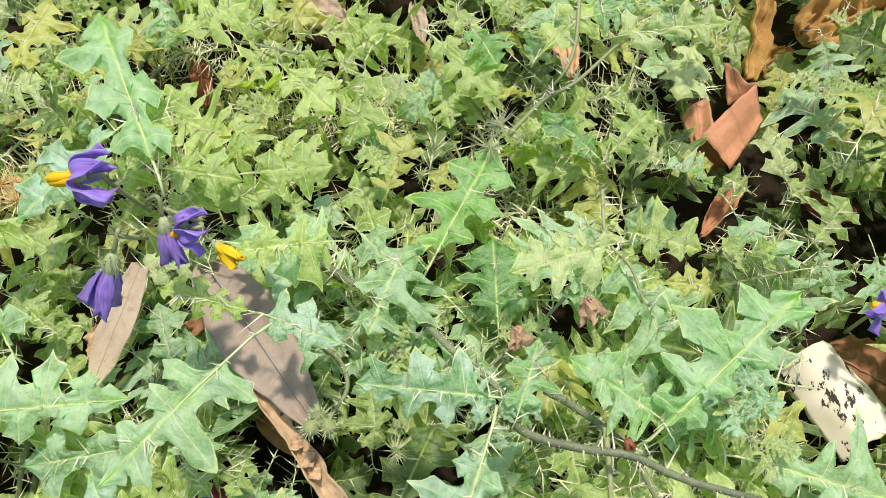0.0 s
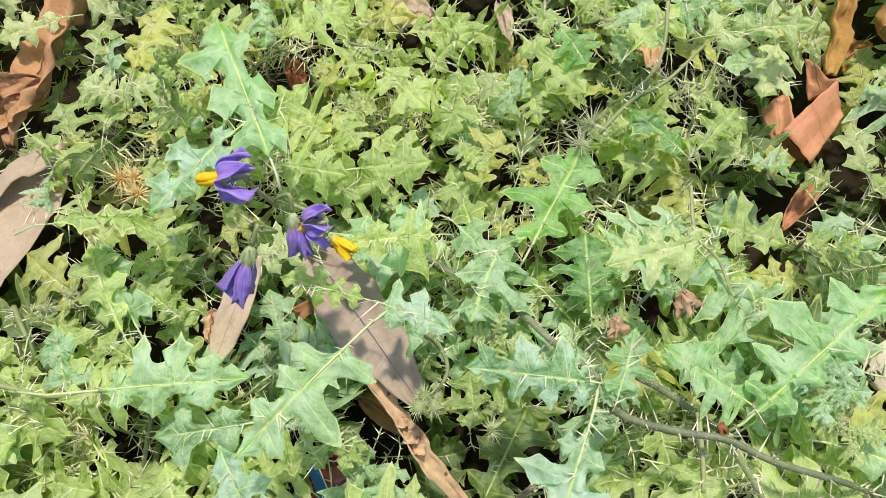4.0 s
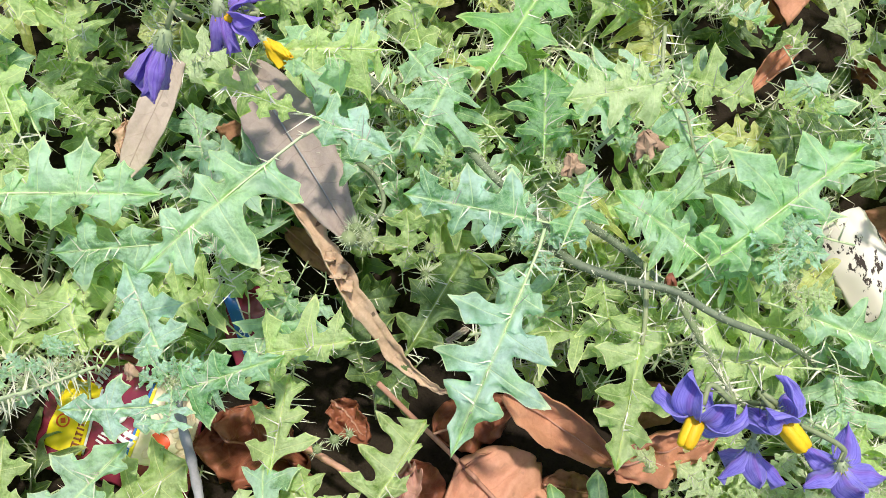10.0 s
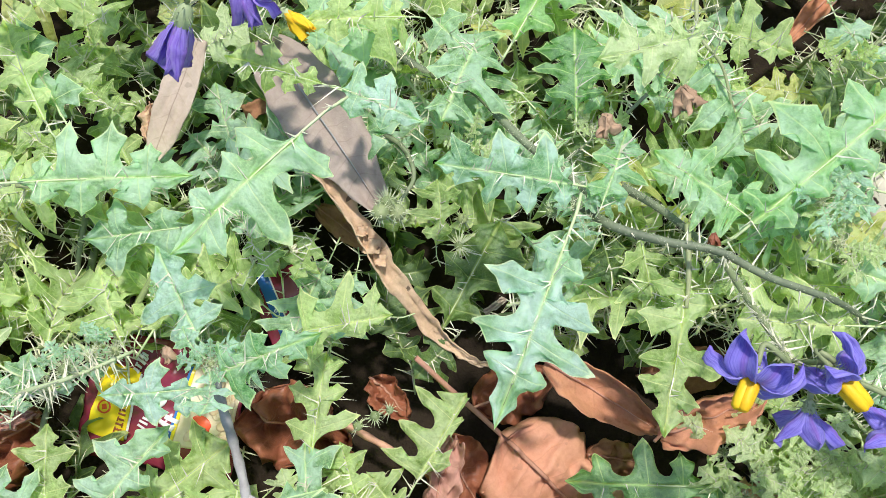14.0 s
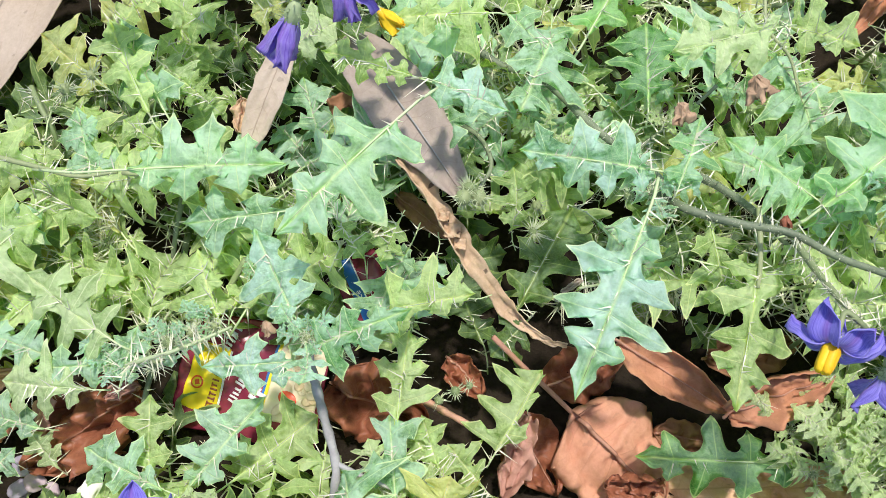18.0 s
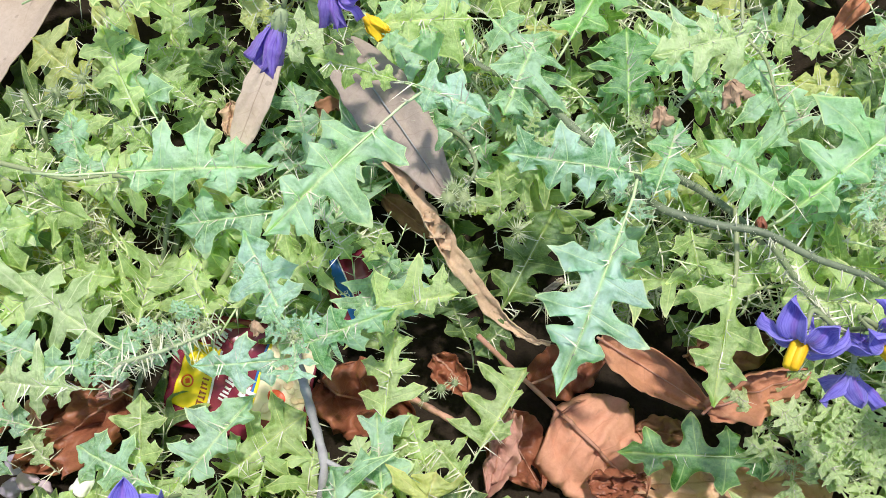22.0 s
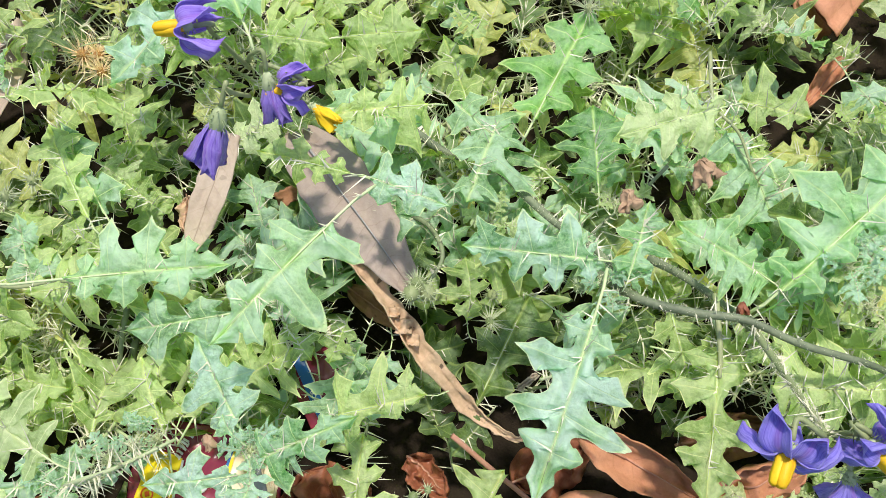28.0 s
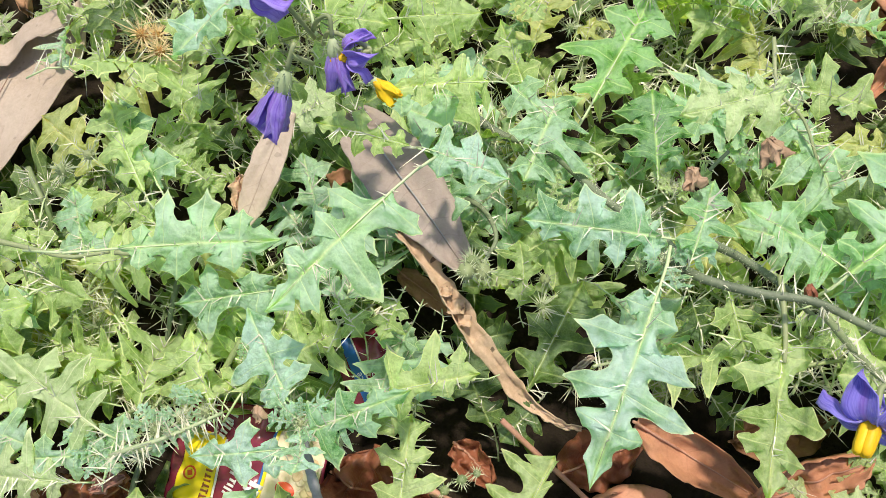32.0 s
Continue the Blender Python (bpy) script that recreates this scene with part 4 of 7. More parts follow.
leaf(E_, (0.1098, 0.2457, 0.1000), (0.1488, 0.2344, 0.1000), 0.0328, LEAF_FRESH, 2, 28, (0, -0.35, 1), 0.6, lobes=(((0.03, 0.52), (0.25, 0.8), (0.85, 0.5)), ((0.33, 0.36), (0.72, 0.26))))
leaf(D, (-0.1798, 0.2703, 0.1650), (-0.2241, 0.2213, 0.1500), 0.0340, LEAF_SHEEN, 2, 29, (-0.25, -0.3, 1), 0.5, lobes=(((0.29, 0.20), (0.6, 0.2)), ((0.1, 0.21), (0.47, 0.46), (0.81, 0.28))))
leaf(E_, (-0.1581, 0.2560, 0.1600), (-0.1992, 0.3474, 0.1750), 0.0445, LEAF_GLOSS, 3, 30, (0.1, -0.35, 1), 0.6, lobes=(((0.14, 0.2), (0.4, 0.25), (0.83, 0.34)), ((0.08, 0.15), (0.37, 0.18), (0.77, 0.15))))
leaf(E_, (-0.1154, 0.2679, 0.1300), (-0.0675, 0.2807, 0.1200), 0.0380, LEAF_FRESH, 2, 31, (0, -0.4, 1), 0.5)
leaf(E_, (-0.0061, 0.2225, 0.1180), (0.0286, 0.2941, 0.1220), 0.0601, LEAF_DEEP, 3, 32, (0, -0.35, 1), 0.62, lobes=(((0.03, 0.18), (0.34, 0.43), (0.67, 0.25)), ((0.2, 0.2), (0.49, 0.3), (0.74, 0.29))))
leaf(D, (-0.2496, 0.1706, 0.1000), (-0.2794, 0.2249, 0.1100), 0.0388, LEAF_FRESH, 3, 33, (0, -0.4, 1), 0.62)
leaf(D, (-0.3689, 0.1498, 0.0900), (-0.3163, 0.1418, 0.0800), 0.0407, LEAF_FRESH, 2, 34, (0, -0.4, 1), 0.6)
leaf(C_, (-0.3667, 0.0878, 0.0850), (-0.3031, 0.1079, 0.0850), 0.0460, LEAF_FRESH, 3, 35, (0, -0.3, 1), 0.6)
leaf(B, (-0.0368, 0.0822, 0.0450), (-0.0065, 0.1443, 0.0580), 0.0519, LEAF_SHADED, 3, 36, (0, -0.3, 1), 0.6)

leaf(E_, (0.1045, 0.3604, 0.1450), (0.1718, 0.3601, 0.1570), 0.0464, LEAF_PALE, 3, 41, (0, -0.4, 1), 0.62, lobes=(((0.1, 0.28), (0.36, 0.15), (0.62, 0.24), (0.84, 0.2)), ((0.26, 0.21), (0.61, 0.13), (0.76, 0.2))))
leaf(E_, (-0.1166, 0.3264, 0.0880), (-0.0747, 0.3012, 0.0900), 0.0402, LEAF_FRESH, 2, 42, (0, -0.4, 1), 0.62)
leaf(E_, (-0.1637, 0.2716, 0.1300), (-0.1163, 0.2630, 0.1300), 0.0365, LEAF_FRESH, 2, 43, (0, -0.4, 1), 0.6)
leaf(A, (-0.1192, 0.2193, 0.1350), (-0.0633, 0.2117, 0.1300), 0.0397, LEAF_BLUE, 2, 44, (0.1, -0.35, 1), 0.55)
leaf(F_, (0.1657, 0.2653, 0.0550), (0.1169, 0.2863, 0.0550), 0.0390, LEAF_BLUE, 3, 45, (0, -0.35, 1), 0.62)
leaf(E_, (0.0919, 0.2891, 0.1150), (0.0579, 0.3218, 0.1200), 0.0274, LEAF_DEEP, 2, 46, (0.3, -0.3, 1), 0.55)
leaf(E_, (-0.1681, 0.3608, 0.1450), (-0.1243, 0.3873, 0.1500), 0.0385, LEAF_FRESH, 3, 47, (0, -0.3, 1), 0.62)
leaf(E_, (0.0584, 0.3559, 0.1350), (0.0942, 0.3936, 0.1400), 0.0337, LEAF_FRESH, 2, 48, (0, -0.3, 1), 0.62)
leaf(E_, (-0.0114, 0.3922, 0.1150), (0.0322, 0.3380, 0.1150), 0.0404, LEAF_FRESH, 3, 49, (0, -0.4, 1), 0.62)
leaf(E_, (-0.1103, 0.3735, 0.1050), (-0.0711, 0.3317, 0.1050), 0.0388, LEAF_FRESH, 2, 50, (0, -0.4, 1), 0.62)
leaf(D, (-0.2722, 0.3423, 0.1300), (-0.2588, 0.4014, 0.1350), 0.0417, LEAF_YELLOW, 3, 51, (0, -0.3, 1), 0.62)
leaf(D, (-0.1709, 0.2777, 0.1550), (-0.1433, 0.3136, 0.1550), 0.0319, LEAF_FRESH, 2, 52, (0, -0.4, 1), 0.6)
leaf(D, (-0.2827, 0.1425, 0.0750), (-0.3006, 0.1845, 0.0800), 0.0391, LEAF_FRESH, 2, 53, (0, -0.4, 1), 0.64)
leaf(D, (-0.2949, 0.2033, 0.0700), (-0.3448, 0.2395, 0.0700), 0.0440, LEAF_YELLOW, 3, 54, (0, -0.4, 1), 0.62)
leaf(C_, (-0.3280, 0.0387, 0.0600), (-0.3773, 0.0619, 0.0600), 0.0410, LEAF_FRESH, 2, 56, (0, -0.35, 1), 0.6)
leaf(E_, (-0.0399, 0.2375, 0.1000), (-0.0574, 0.2917, 0.1000), 0.0333, LEAF_FRESH, 2, 57, (0, -0.4, 1), 0.64)
leaf(A, (-0.0519, 0.2439, 0.1050), (-0.0193, 0.2111, 0.1050), 0.0408, LEAF_BLUE, 2, 58, (0, -0.35, 1), 0.6)
leaf(A, (-0.1556, 0.1693, 0.0800), (-0.1689, 0.2075, 0.0850), 0.0338, LEAF_BLUE, 2, 59, (0.1, -0.35, 1), 0.6)
leaf(C_, (-0.3474, 0.1487, 0.0800), (-0.3285, 0.1737, 0.0800), 0.0321, LEAF_FRESH, 2, 60, (0, -0.35, 1), 0.6)
leaf(C_, (-0.3407, 0.0981, 0.0700), (-0.3146, 0.1198, 0.0700), 0.0349, LEAF_BLUE, 2, 61, (0, -0.35, 1), 0.6)
leaf(C_, (-0.2306, -0.0232, 0.0500), (-0.2364, 0.0203, 0.0550), 0.0349, LEAF_FRESH, 2, 65, (0, -0.3, 1), 0.62)
leaf(H, (-0.2181, -0.0293, 0.0600), (-0.2645, -0.0105, 0.0600), 0.0382, LEAF_BLUE, 3, 66, (0, -0.3, 1), 0.62)
leaf(H, (-0.1902, -0.0222, 0.0350), (-0.1448, 0.0172, 0.0400), 0.0545, LEAF_FRESH, 3, 67, (0, -0.3, 1), 0.5)
leaf(H, (-0.0681, -0.0133, 0.0450), (-0.0939, 0.0116, 0.0450), 0.0298, LEAF_FRESH, 2, 68, (0, -0.3, 1), 0.6)
leaf(A, (-0.1369, 0.1145, 0.0950), (-0.1206, 0.0949, 0.0900), 0.0217, LEAF_FRESH, 2, 69, (0, -0.3, 1), 0.6)
leaf(A, (-0.1029, 0.1196, 0.0900), (-0.1125, 0.0950, 0.0850), 0.0217, LEAF_FRESH, 2, 70, (0, -0.3, 1), 0.62)
leaf(B, (0.0435, 0.1260, 0.0900), (0.0519, 0.1024, 0.0800), 0.0263, LEAF_SHADED, 2, 71, (0, -0.3, 1), 0.55)
leaf(G, (0.1511, 0.1398, 0.1200), (0.1228, 0.1267, 0.1150), 0.0286, LEAF_BLUE, 2, 72, (0, -0.35, 1), 0.58)
leaf(B, (0.0886, 0.1043, 0.1350), (0.0978, 0.0855, 0.1250), 0.0191, LEAF_FRESH, 2, 73, (0, -0.35, 1), 0.6)
leaf(F_, (0.1768, 0.2156, 0.0850), (0.1287, 0.2217, 0.0850), 0.0280, LEAF_YELLOW, 3, 74, (0, -0.35, 1), 0.64)
leaf(B, (0.0610, 0.0891, 0.0400), (0.0806, 0.0704, 0.0350), 0.0247, LEAF_SHADED, 2, 75, (0, -0.3, 1), 0.6)
leaf(B, (-0.0290, 0.0782, 0.0450), (-0.0497, 0.0563, 0.0400), 0.0381, LEAF_SHADED, 2, 76, (0, -0.3, 1), 0.6)

leaf(C_, (-0.3317, 0.0470, 0.0700), (-0.2918, 0.0363, 0.0680), 0.0348, LEAF_BLUE, 2, 81, (0, -0.35, 1), 0.6)
leaf(C_, (-0.2391, 0.0352, 0.0700), (-0.2985, 0.0289, 0.0680), 0.0296, LEAF_BLUE, 3, 82, (0, -0.35, 1), 0.6)
leaf(C_, (-0.2472, 0.0210, 0.0720), (-0.2405, 0.0532, 0.0800), 0.0263, LEAF_BLUE, 3, 83, (0, -0.35, 1), 0.62)
leaf(H, (-0.0493, -0.0173, 0.0500), (-0.0710, 0.0052, 0.0500), 0.0308, LEAF_FRESH, 2, 84, (0, -0.35, 1), 0.6)
leaf(H, (-0.0744, -0.0089, 0.0500), (-0.0859, 0.0196, 0.0500), 0.0265, LEAF_FRESH, 2, 85, (0, -0.35, 1), 0.6)
leaf(B, (0.1575, 0.0054, 0.0500), (0.1308, 0.0270, 0.0550), 0.0290, LEAF_FRESH, 3, 86, (0, -0.35, 1), 0.64)
leaf(B, (0.1408, 0.0434, 0.0700), (0.1177, 0.0541, 0.0700), 0.0225, LEAF_FRESH, 3, 87, (0, -0.35, 1), 0.64)
leaf(B, (0.1583, 0.0020, 0.0600), (0.1368, 0.0179, 0.0600), 0.0267, LEAF_FRESH, 2, 88, (0, -0.35, 1), 0.64)
leaf(C_, (-0.3316, 0.0827, 0.0600), (-0.3438, 0.0525, 0.0550), 0.0362, LEAF_YELLOW, 2, 89, (0, -0.35, 1), 0.6)
leaf(C_, (-0.3138, 0.0657, 0.0500), (-0.3327, 0.0929, 0.0500), 0.0271, LEAF_YELLOW, 2, 90, (0, -0.35, 1), 0.6)
leaf(C_, (-0.2624, 0.1110, 0.0400), (-0.2877, 0.1190, 0.0450), 0.0278, LEAF_FRESH, 2, 91, (0, -0.35, 1), 0.6)
leaf(C_, (-0.2509, 0.1228, 0.0400), (-0.2428, 0.1479, 0.0450), 0.0264, LEAF_SHADED, 2, 92, (0, -0.35, 1), 0.6)
leaf(A, (-0.1335, 0.2170, 0.1100), (-0.1462, 0.2433, 0.1100), 0.0196, LEAF_SHADED, 2, 93, (0, -0.35, 1), 0.6)
leaf(D, (-0.2263, 0.2546, 0.0600), (-0.2525, 0.2754, 0.0600), 0.0335, LEAF_SHADED, 2, 94, (0, -0.35, 1), 0.6)
leaf(D, (-0.2101, 0.2215, 0.0600), (-0.2384, 0.2370, 0.0600), 0.0327, LEAF_SHADED, 2, 95, (0, -0.35, 1), 0.6)

leaf(C_, (-0.2175, 0.1647, 0.0600), (-0.2400, 0.2018, 0.0650), 0.0335, LEAF_FRESH, 2, 96, (0, -0.35, 1), 0.6)
leaf(A, (-0.1936, 0.1459, 0.0600), (-0.2094, 0.1788, 0.0650), 0.0277, LEAF_BLUE, 2, 97, (0, -0.35, 1), 0.6)
leaf(A, (-0.0421, 0.1592, 0.0600), (-0.0570, 0.1862, 0.0650), 0.0274, LEAF_GLOSS, 2, 98, (0, -0.35, 1), 0.6)

leaf(C_, (-0.2945, -0.0015, 0.0500), (-0.3295, 0.0051, 0.0550), 0.0288, LEAF_BLUE, 2, 99, (0, -0.35, 1), 0.6)
leaf(H, (-0.3296, -0.0345, 0.0400), (-0.3111, -0.0120, 0.0450), 0.0257, LEAF_BLUE, 2, 100, (0, -0.35, 1), 0.6)

leaf(D, (-0.4550, 0.2802, 0.0480), (-0.4451, 0.3160, 0.0620), 0.0347, LEAF_FRESH, 2, 102, (0, -0.4, 1), 0.6)
leaf(D, (-0.4348, 0.3003, 0.0500), (-0.4344, 0.3332, 0.0620), 0.0341, LEAF_PALE, 2, 103, (0.1, -0.4, 1), 0.6)
leaf(D, (-0.4133, 0.3046, 0.0500), (-0.4049, 0.3271, 0.0600), 0.0277, LEAF_FRESH, 2, 104, (0, -0.4, 1), 0.6)
leaf(D, (-0.3818, 0.3233, 0.0520), (-0.3694, 0.3483, 0.0620), 0.0288, LEAF_FRESH, 2, 105, (0, -0.4, 1), 0.6)
leaf(D, (-0.5054, 0.3382, 0.0550), (-0.5273, 0.3678, 0.0650), 0.0352, LEAF_PALE, 2, 106, (0, -0.4, 1), 0.6)
leaf(D, (-0.4849, 0.3390, 0.0550), (-0.5062, 0.3818, 0.0650), 0.0335, LEAF_FRESH, 2, 107, (0, -0.4, 1), 0.6)
leaf(D, (-0.4511, 0.3381, 0.0550), (-0.4490, 0.3717, 0.0650), 0.0303, LEAF_FRESH, 2, 108, (0, -0.4, 1), 0.6)
leaf(D, (-0.3379, 0.3355, 0.0600), (-0.3576, 0.3693, 0.0700), 0.0378, LEAF_FRESH, 3, 109, (0, -0.4, 1), 0.6)
leaf(C_, (-0.2884, -0.0217, 0.0350), (-0.3078, -0.0025, 0.0400), 0.0245, LEAF_PALE, 2, 110, (0, -0.35, 1), 0.6)

leaf(D, (-0.4594, 0.3240, 0.0360), (-0.4506, 0.3657, 0.0400), 0.0491, LEAF_FRESH, 2, 112, (0, -0.4, 1), 0.45)
leaf(D, (-0.4626, 0.3288, 0.0460), (-0.4872, 0.3667, 0.0500), 0.0390, LEAF_PALE, 2, 113, (0, -0.4, 1), 0.5)
leaf(D, (-0.4203, 0.2995, 0.0460), (-0.3934, 0.3143, 0.0500), 0.0268, LEAF_PALE, 2, 115, (0, -0.4, 1), 0.5)

leaf(C_, (-0.2339, 0.1988, 0.0550), (-0.2492, 0.2199, 0.0620), 0.0271, LEAF_FRESH, 2, 121, (0, -0.4, 1), 0.55)
leaf(D, (-0.2593, 0.2308, 0.0550), (-0.2477, 0.2522, 0.0620), 0.0270, LEAF_FRESH, 2, 122, (0, -0.4, 1), 0.55)
leaf(D, (-0.2357, 0.2271, 0.0500), (-0.2421, 0.2489, 0.0580), 0.0258, LEAF_PALE, 2, 123, (0, -0.4, 1), 0.55)
leaf(C_, (-0.2588, 0.1993, 0.0600), (-0.2656, 0.2238, 0.0660), 0.0252, LEAF_YELLOW, 2, 124, (0, -0.4, 1), 0.55)
leaf(D, (-0.2227, 0.2462, 0.0450), (-0.2342, 0.2671, 0.0500), 0.0249, LEAF_FRESH, 2, 125, (0, -0.4, 1), 0.55)
leaf(C_, (-0.2507, 0.2037, 0.0700), (-0.2335, 0.2302, 0.0780), 0.0361, LEAF_FRESH, 2, 126, (0, -0.4, 1), 0.55)
leaf(C_, (-0.2136, 0.2083, 0.0650), (-0.2306, 0.1934, 0.0650), 0.0273, LEAF_FRESH, 2, 127, (0, -0.4, 1), 0.55)
leaf(D, (-0.2057, 0.2568, 0.0750), (-0.1977, 0.2862, 0.0820), 0.0321, LEAF_FRESH, 2, 128, (0, -0.4, 1), 0.55)
leaf(D, (-0.1683, 0.2670, 0.0800), (-0.1509, 0.2896, 0.0860), 0.0317, LEAF_FRESH, 2, 129, (0, -0.4, 1), 0.55)
leaf(F_, (0.2237, 0.2505, 0.0800), (0.2502, 0.2785, 0.0880), 0.0371, LEAF_FRESH, 3, 130, (0, -0.4, 1), 0.58)
leaf(F_, (0.2196, 0.2873, 0.0750), (0.2460, 0.3060, 0.0800), 0.0305, LEAF_FRESH, 2, 131, (0, -0.4, 1), 0.58)
leaf(E_, (0.0961, 0.2894, 0.1180), (0.1243, 0.3192, 0.1240), 0.0343, LEAF_FRESH, 3, 132, (0, -0.4, 1), 0.58)

leaf(C_, (-0.2188, 0.1841, 0.0860), (-0.2407, 0.1997, 0.0920), 0.0277, LEAF_FRESH, 3, 133, (0.1, -0.3, 1), 0.55)
leaf(C_, (-0.2453, 0.1580, 0.0860), (-0.2679, 0.1703, 0.0920), 0.0278, LEAF_FRESH, 2, 134, (0.1, -0.3, 1), 0.55)
leaf(D, (-0.2422, 0.2161, 0.0860), (-0.2571, 0.2274, 0.0920), 0.0257, LEAF_FRESH, 2, 135, (0.1, -0.3, 1), 0.55)

leaf(G, (0.1461, 0.1059, 0.1200), (0.2141, 0.0897, 0.1100), 0.0500, LEAF_BLUE, 3, 136, (0, -0.3, 1), 0.6, lobes=(((0.24, 0.22), (0.55, 0.29), (0.74, 0.57)), ((0.27, 0.18), (0.63, 0.21), (0.86, 0.17))))
leaf(C_, (-0.3112, 0.1089, 0.0850), (-0.3616, 0.0502, 0.0780), 0.0560, LEAF_PALE, 3, 140, (0, -0.35, 1), 0.55, lobes=(((0.06, 0.2), (0.34, 0.42), (0.66, 0.36)), ((0.1, 0.24), (0.4, 0.36), (0.74, 0.24))))
leaf(C_, (-0.2540, 0.0449, 0.0820), (-0.3108, 0.0800, 0.0760), 0.0540, LEAF_PALE, 3, 141, (0, -0.35, 1), 0.55, lobes=(((0.05, 0.3), (0.36, 0.46), (0.72, 0.3)), ((0.08, 0.28), (0.42, 0.40), (0.76, 0.26))))
leaf(C_, (-0.2642, 0.0188, 0.0700), (-0.3169, 0.0212, 0.0640), 0.0440, LEAF_PALE, 3, 142, (0, -0.35, 1), 0.55)
leaf(C_, (-0.3075, 0.0751, 0.0600), (-0.3531, 0.0247, 0.0540), 0.0400, LEAF_FRESH, 3, 143, (0, -0.35, 1), 0.55)
leaf(C_, (-0.3400, 0.0632, 0.0500), (-0.3162, 0.0806, 0.0540), 0.0300, LEAF_DEEP, 2, 144, (0, -0.35, 1), 0.55)
leaf(C_, (-0.3820, 0.0665, 0.0600), (-0.4007, 0.0745, 0.0660), 0.0300, LEAF_PALE, 2, 145, (0, -0.35, 1), 0.55)
leaf(C_, (-0.4004, 0.0407, 0.0400), (-0.4034, 0.0580, 0.0440), 0.0180, LEAF_GOLD, 2, 146, (0, -0.35, 1), 0.55)
leaf(C_, (-0.3665, 0.0273, 0.0400), (-0.3739, 0.0365, 0.0440), 0.0150, LEAF_GOLD, 2, 147, (0, -0.35, 1), 0.55)
leaf(C_, (-0.3826, 0.0293, 0.0500), (-0.3669, 0.0403, 0.0540), 0.0260, LEAF_FRESH, 2, 148, (0, -0.35, 1), 0.55)
leaf(D, (-0.4811, 0.3183, 0.0750), (-0.4700, 0.3436, 0.0850), 0.0340, LEAF_PALE, 2, 153, (0, -0.35, 1), 0.55)
leaf(D, (-0.4953, 0.3559, 0.0700), (-0.5033, 0.3882, 0.0800), 0.0360, LEAF_FRESH, 2, 154, (0, -0.35, 1), 0.55)
leaf(D, (-0.4780, 0.3622, 0.0700), (-0.4758, 0.3906, 0.0780), 0.0300, LEAF_PALE, 2, 155, (0, -0.35, 1), 0.55)
leaf(D, (-0.4801, 0.3005, 0.0700), (-0.4623, 0.3165, 0.0780), 0.0320, LEAF_YELLOW, 2, 156, (0, -0.35, 1), 0.55)
leaf(D, (-0.4309, 0.3440, 0.0660), (-0.4440, 0.3683, 0.0740), 0.0280, LEAF_PALE, 2, 157, (0, -0.35, 1), 0.55)
leaf(E_, (-0.2817, 0.3335, 0.1200), (-0.3072, 0.3439, 0.1250), 0.0360, LEAF_PALE, 3, 158, (0, -0.35, 1), 0.55)
leaf(E_, (-0.2869, 0.3385, 0.1200), (-0.2533, 0.3425, 0.1250), 0.0360, LEAF_PALE, 3, 159, (0, -0.35, 1), 0.55)
leaf(D, (-0.4359, 0.3078, 0.0660), (-0.4380, 0.3382, 0.0760), 0.0300, LEAF_FRESH, 2, 150, (0, -0.35, 1), 0.55)
leaf(D, (-0.4118, 0.3049, 0.0660), (-0.4231, 0.3319, 0.0740), 0.0280, LEAF_FRESH, 2, 151, (0, -0.35, 1), 0.55)
leaf(D, (-0.3916, 0.3110, 0.0640), (-0.4008, 0.3206, 0.0700), 0.0220, LEAF_PALE, 2, 152, (0, -0.35, 1), 0.55)
leaf(F_, (0.1617, 0.3822, 0.1200), (0.1454, 0.3352, 0.1150), 0.0360, LEAF_PALE, 3, 160, (0, -0.35, 1), 0.55)
leaf(F_, (0.2172, 0.2921, 0.0850), (0.2105, 0.3343, 0.0900), 0.0340, LEAF_PALE, 2, 161, (0, -0.35, 1), 0.55)
leaf(F_, (0.1923, 0.2853, 0.0850), (0.1761, 0.2975, 0.0850), 0.0300, LEAF_FRESH, 2, 162, (0, -0.35, 1), 0.55)
leaf(F_, (0.1256, 0.3315, 0.0900), (0.1442, 0.3437, 0.0900), 0.0300, LEAF_FRESH, 2, 163, (0, -0.35, 1), 0.55)
leaf(F_, (0.2349, 0.3637, 0.0750), (0.2321, 0.3958, 0.0800), 0.0300, LEAF_YELLOW, 2, 164, (0, -0.35, 1), 0.55)
leaf(F_, (0.1361, 0.2965, 0.1000), (0.1165, 0.3098, 0.1000), 0.0360, LEAF_PALE, 3, 165, (0, -0.35, 1), 0.55)
leaf(F_, (0.1292, 0.4167, 0.1200), (0.0950, 0.4035, 0.1200), 0.0360, LEAF_GLOSS, 3, 166, (0, -0.35, 1), 0.55)
leaf(E_, (0.0733, 0.4176, 0.1300), (0.0670, 0.3778, 0.1250), 0.0360, LEAF_BLUE, 3, 167, (0, -0.35, 1), 0.55)
leaf(E_, (0.0142, 0.3860, 0.1300), (0.0320, 0.3553, 0.1250), 0.0380, LEAF_DEEP, 3, 168, (0, -0.35, 1), 0.55)
leaf(E_, (-0.0387, 0.3550, 0.1200), (-0.0253, 0.3348, 0.1150), 0.0300, LEAF_PALE, 2, 169, (0, -0.35, 1), 0.55)
leaf(D, (-0.3568, 0.4325, 0.0950), (-0.4110, 0.4134, 0.0900), 0.0300, LEAF_PALE, 3, 170, (0, -0.35, 1), 0.55)
leaf(D, (-0.4031, 0.4502, 0.0850), (-0.4322, 0.4587, 0.0900), 0.0300, LEAF_PALE, 2, 171, (0, -0.35, 1), 0.55)
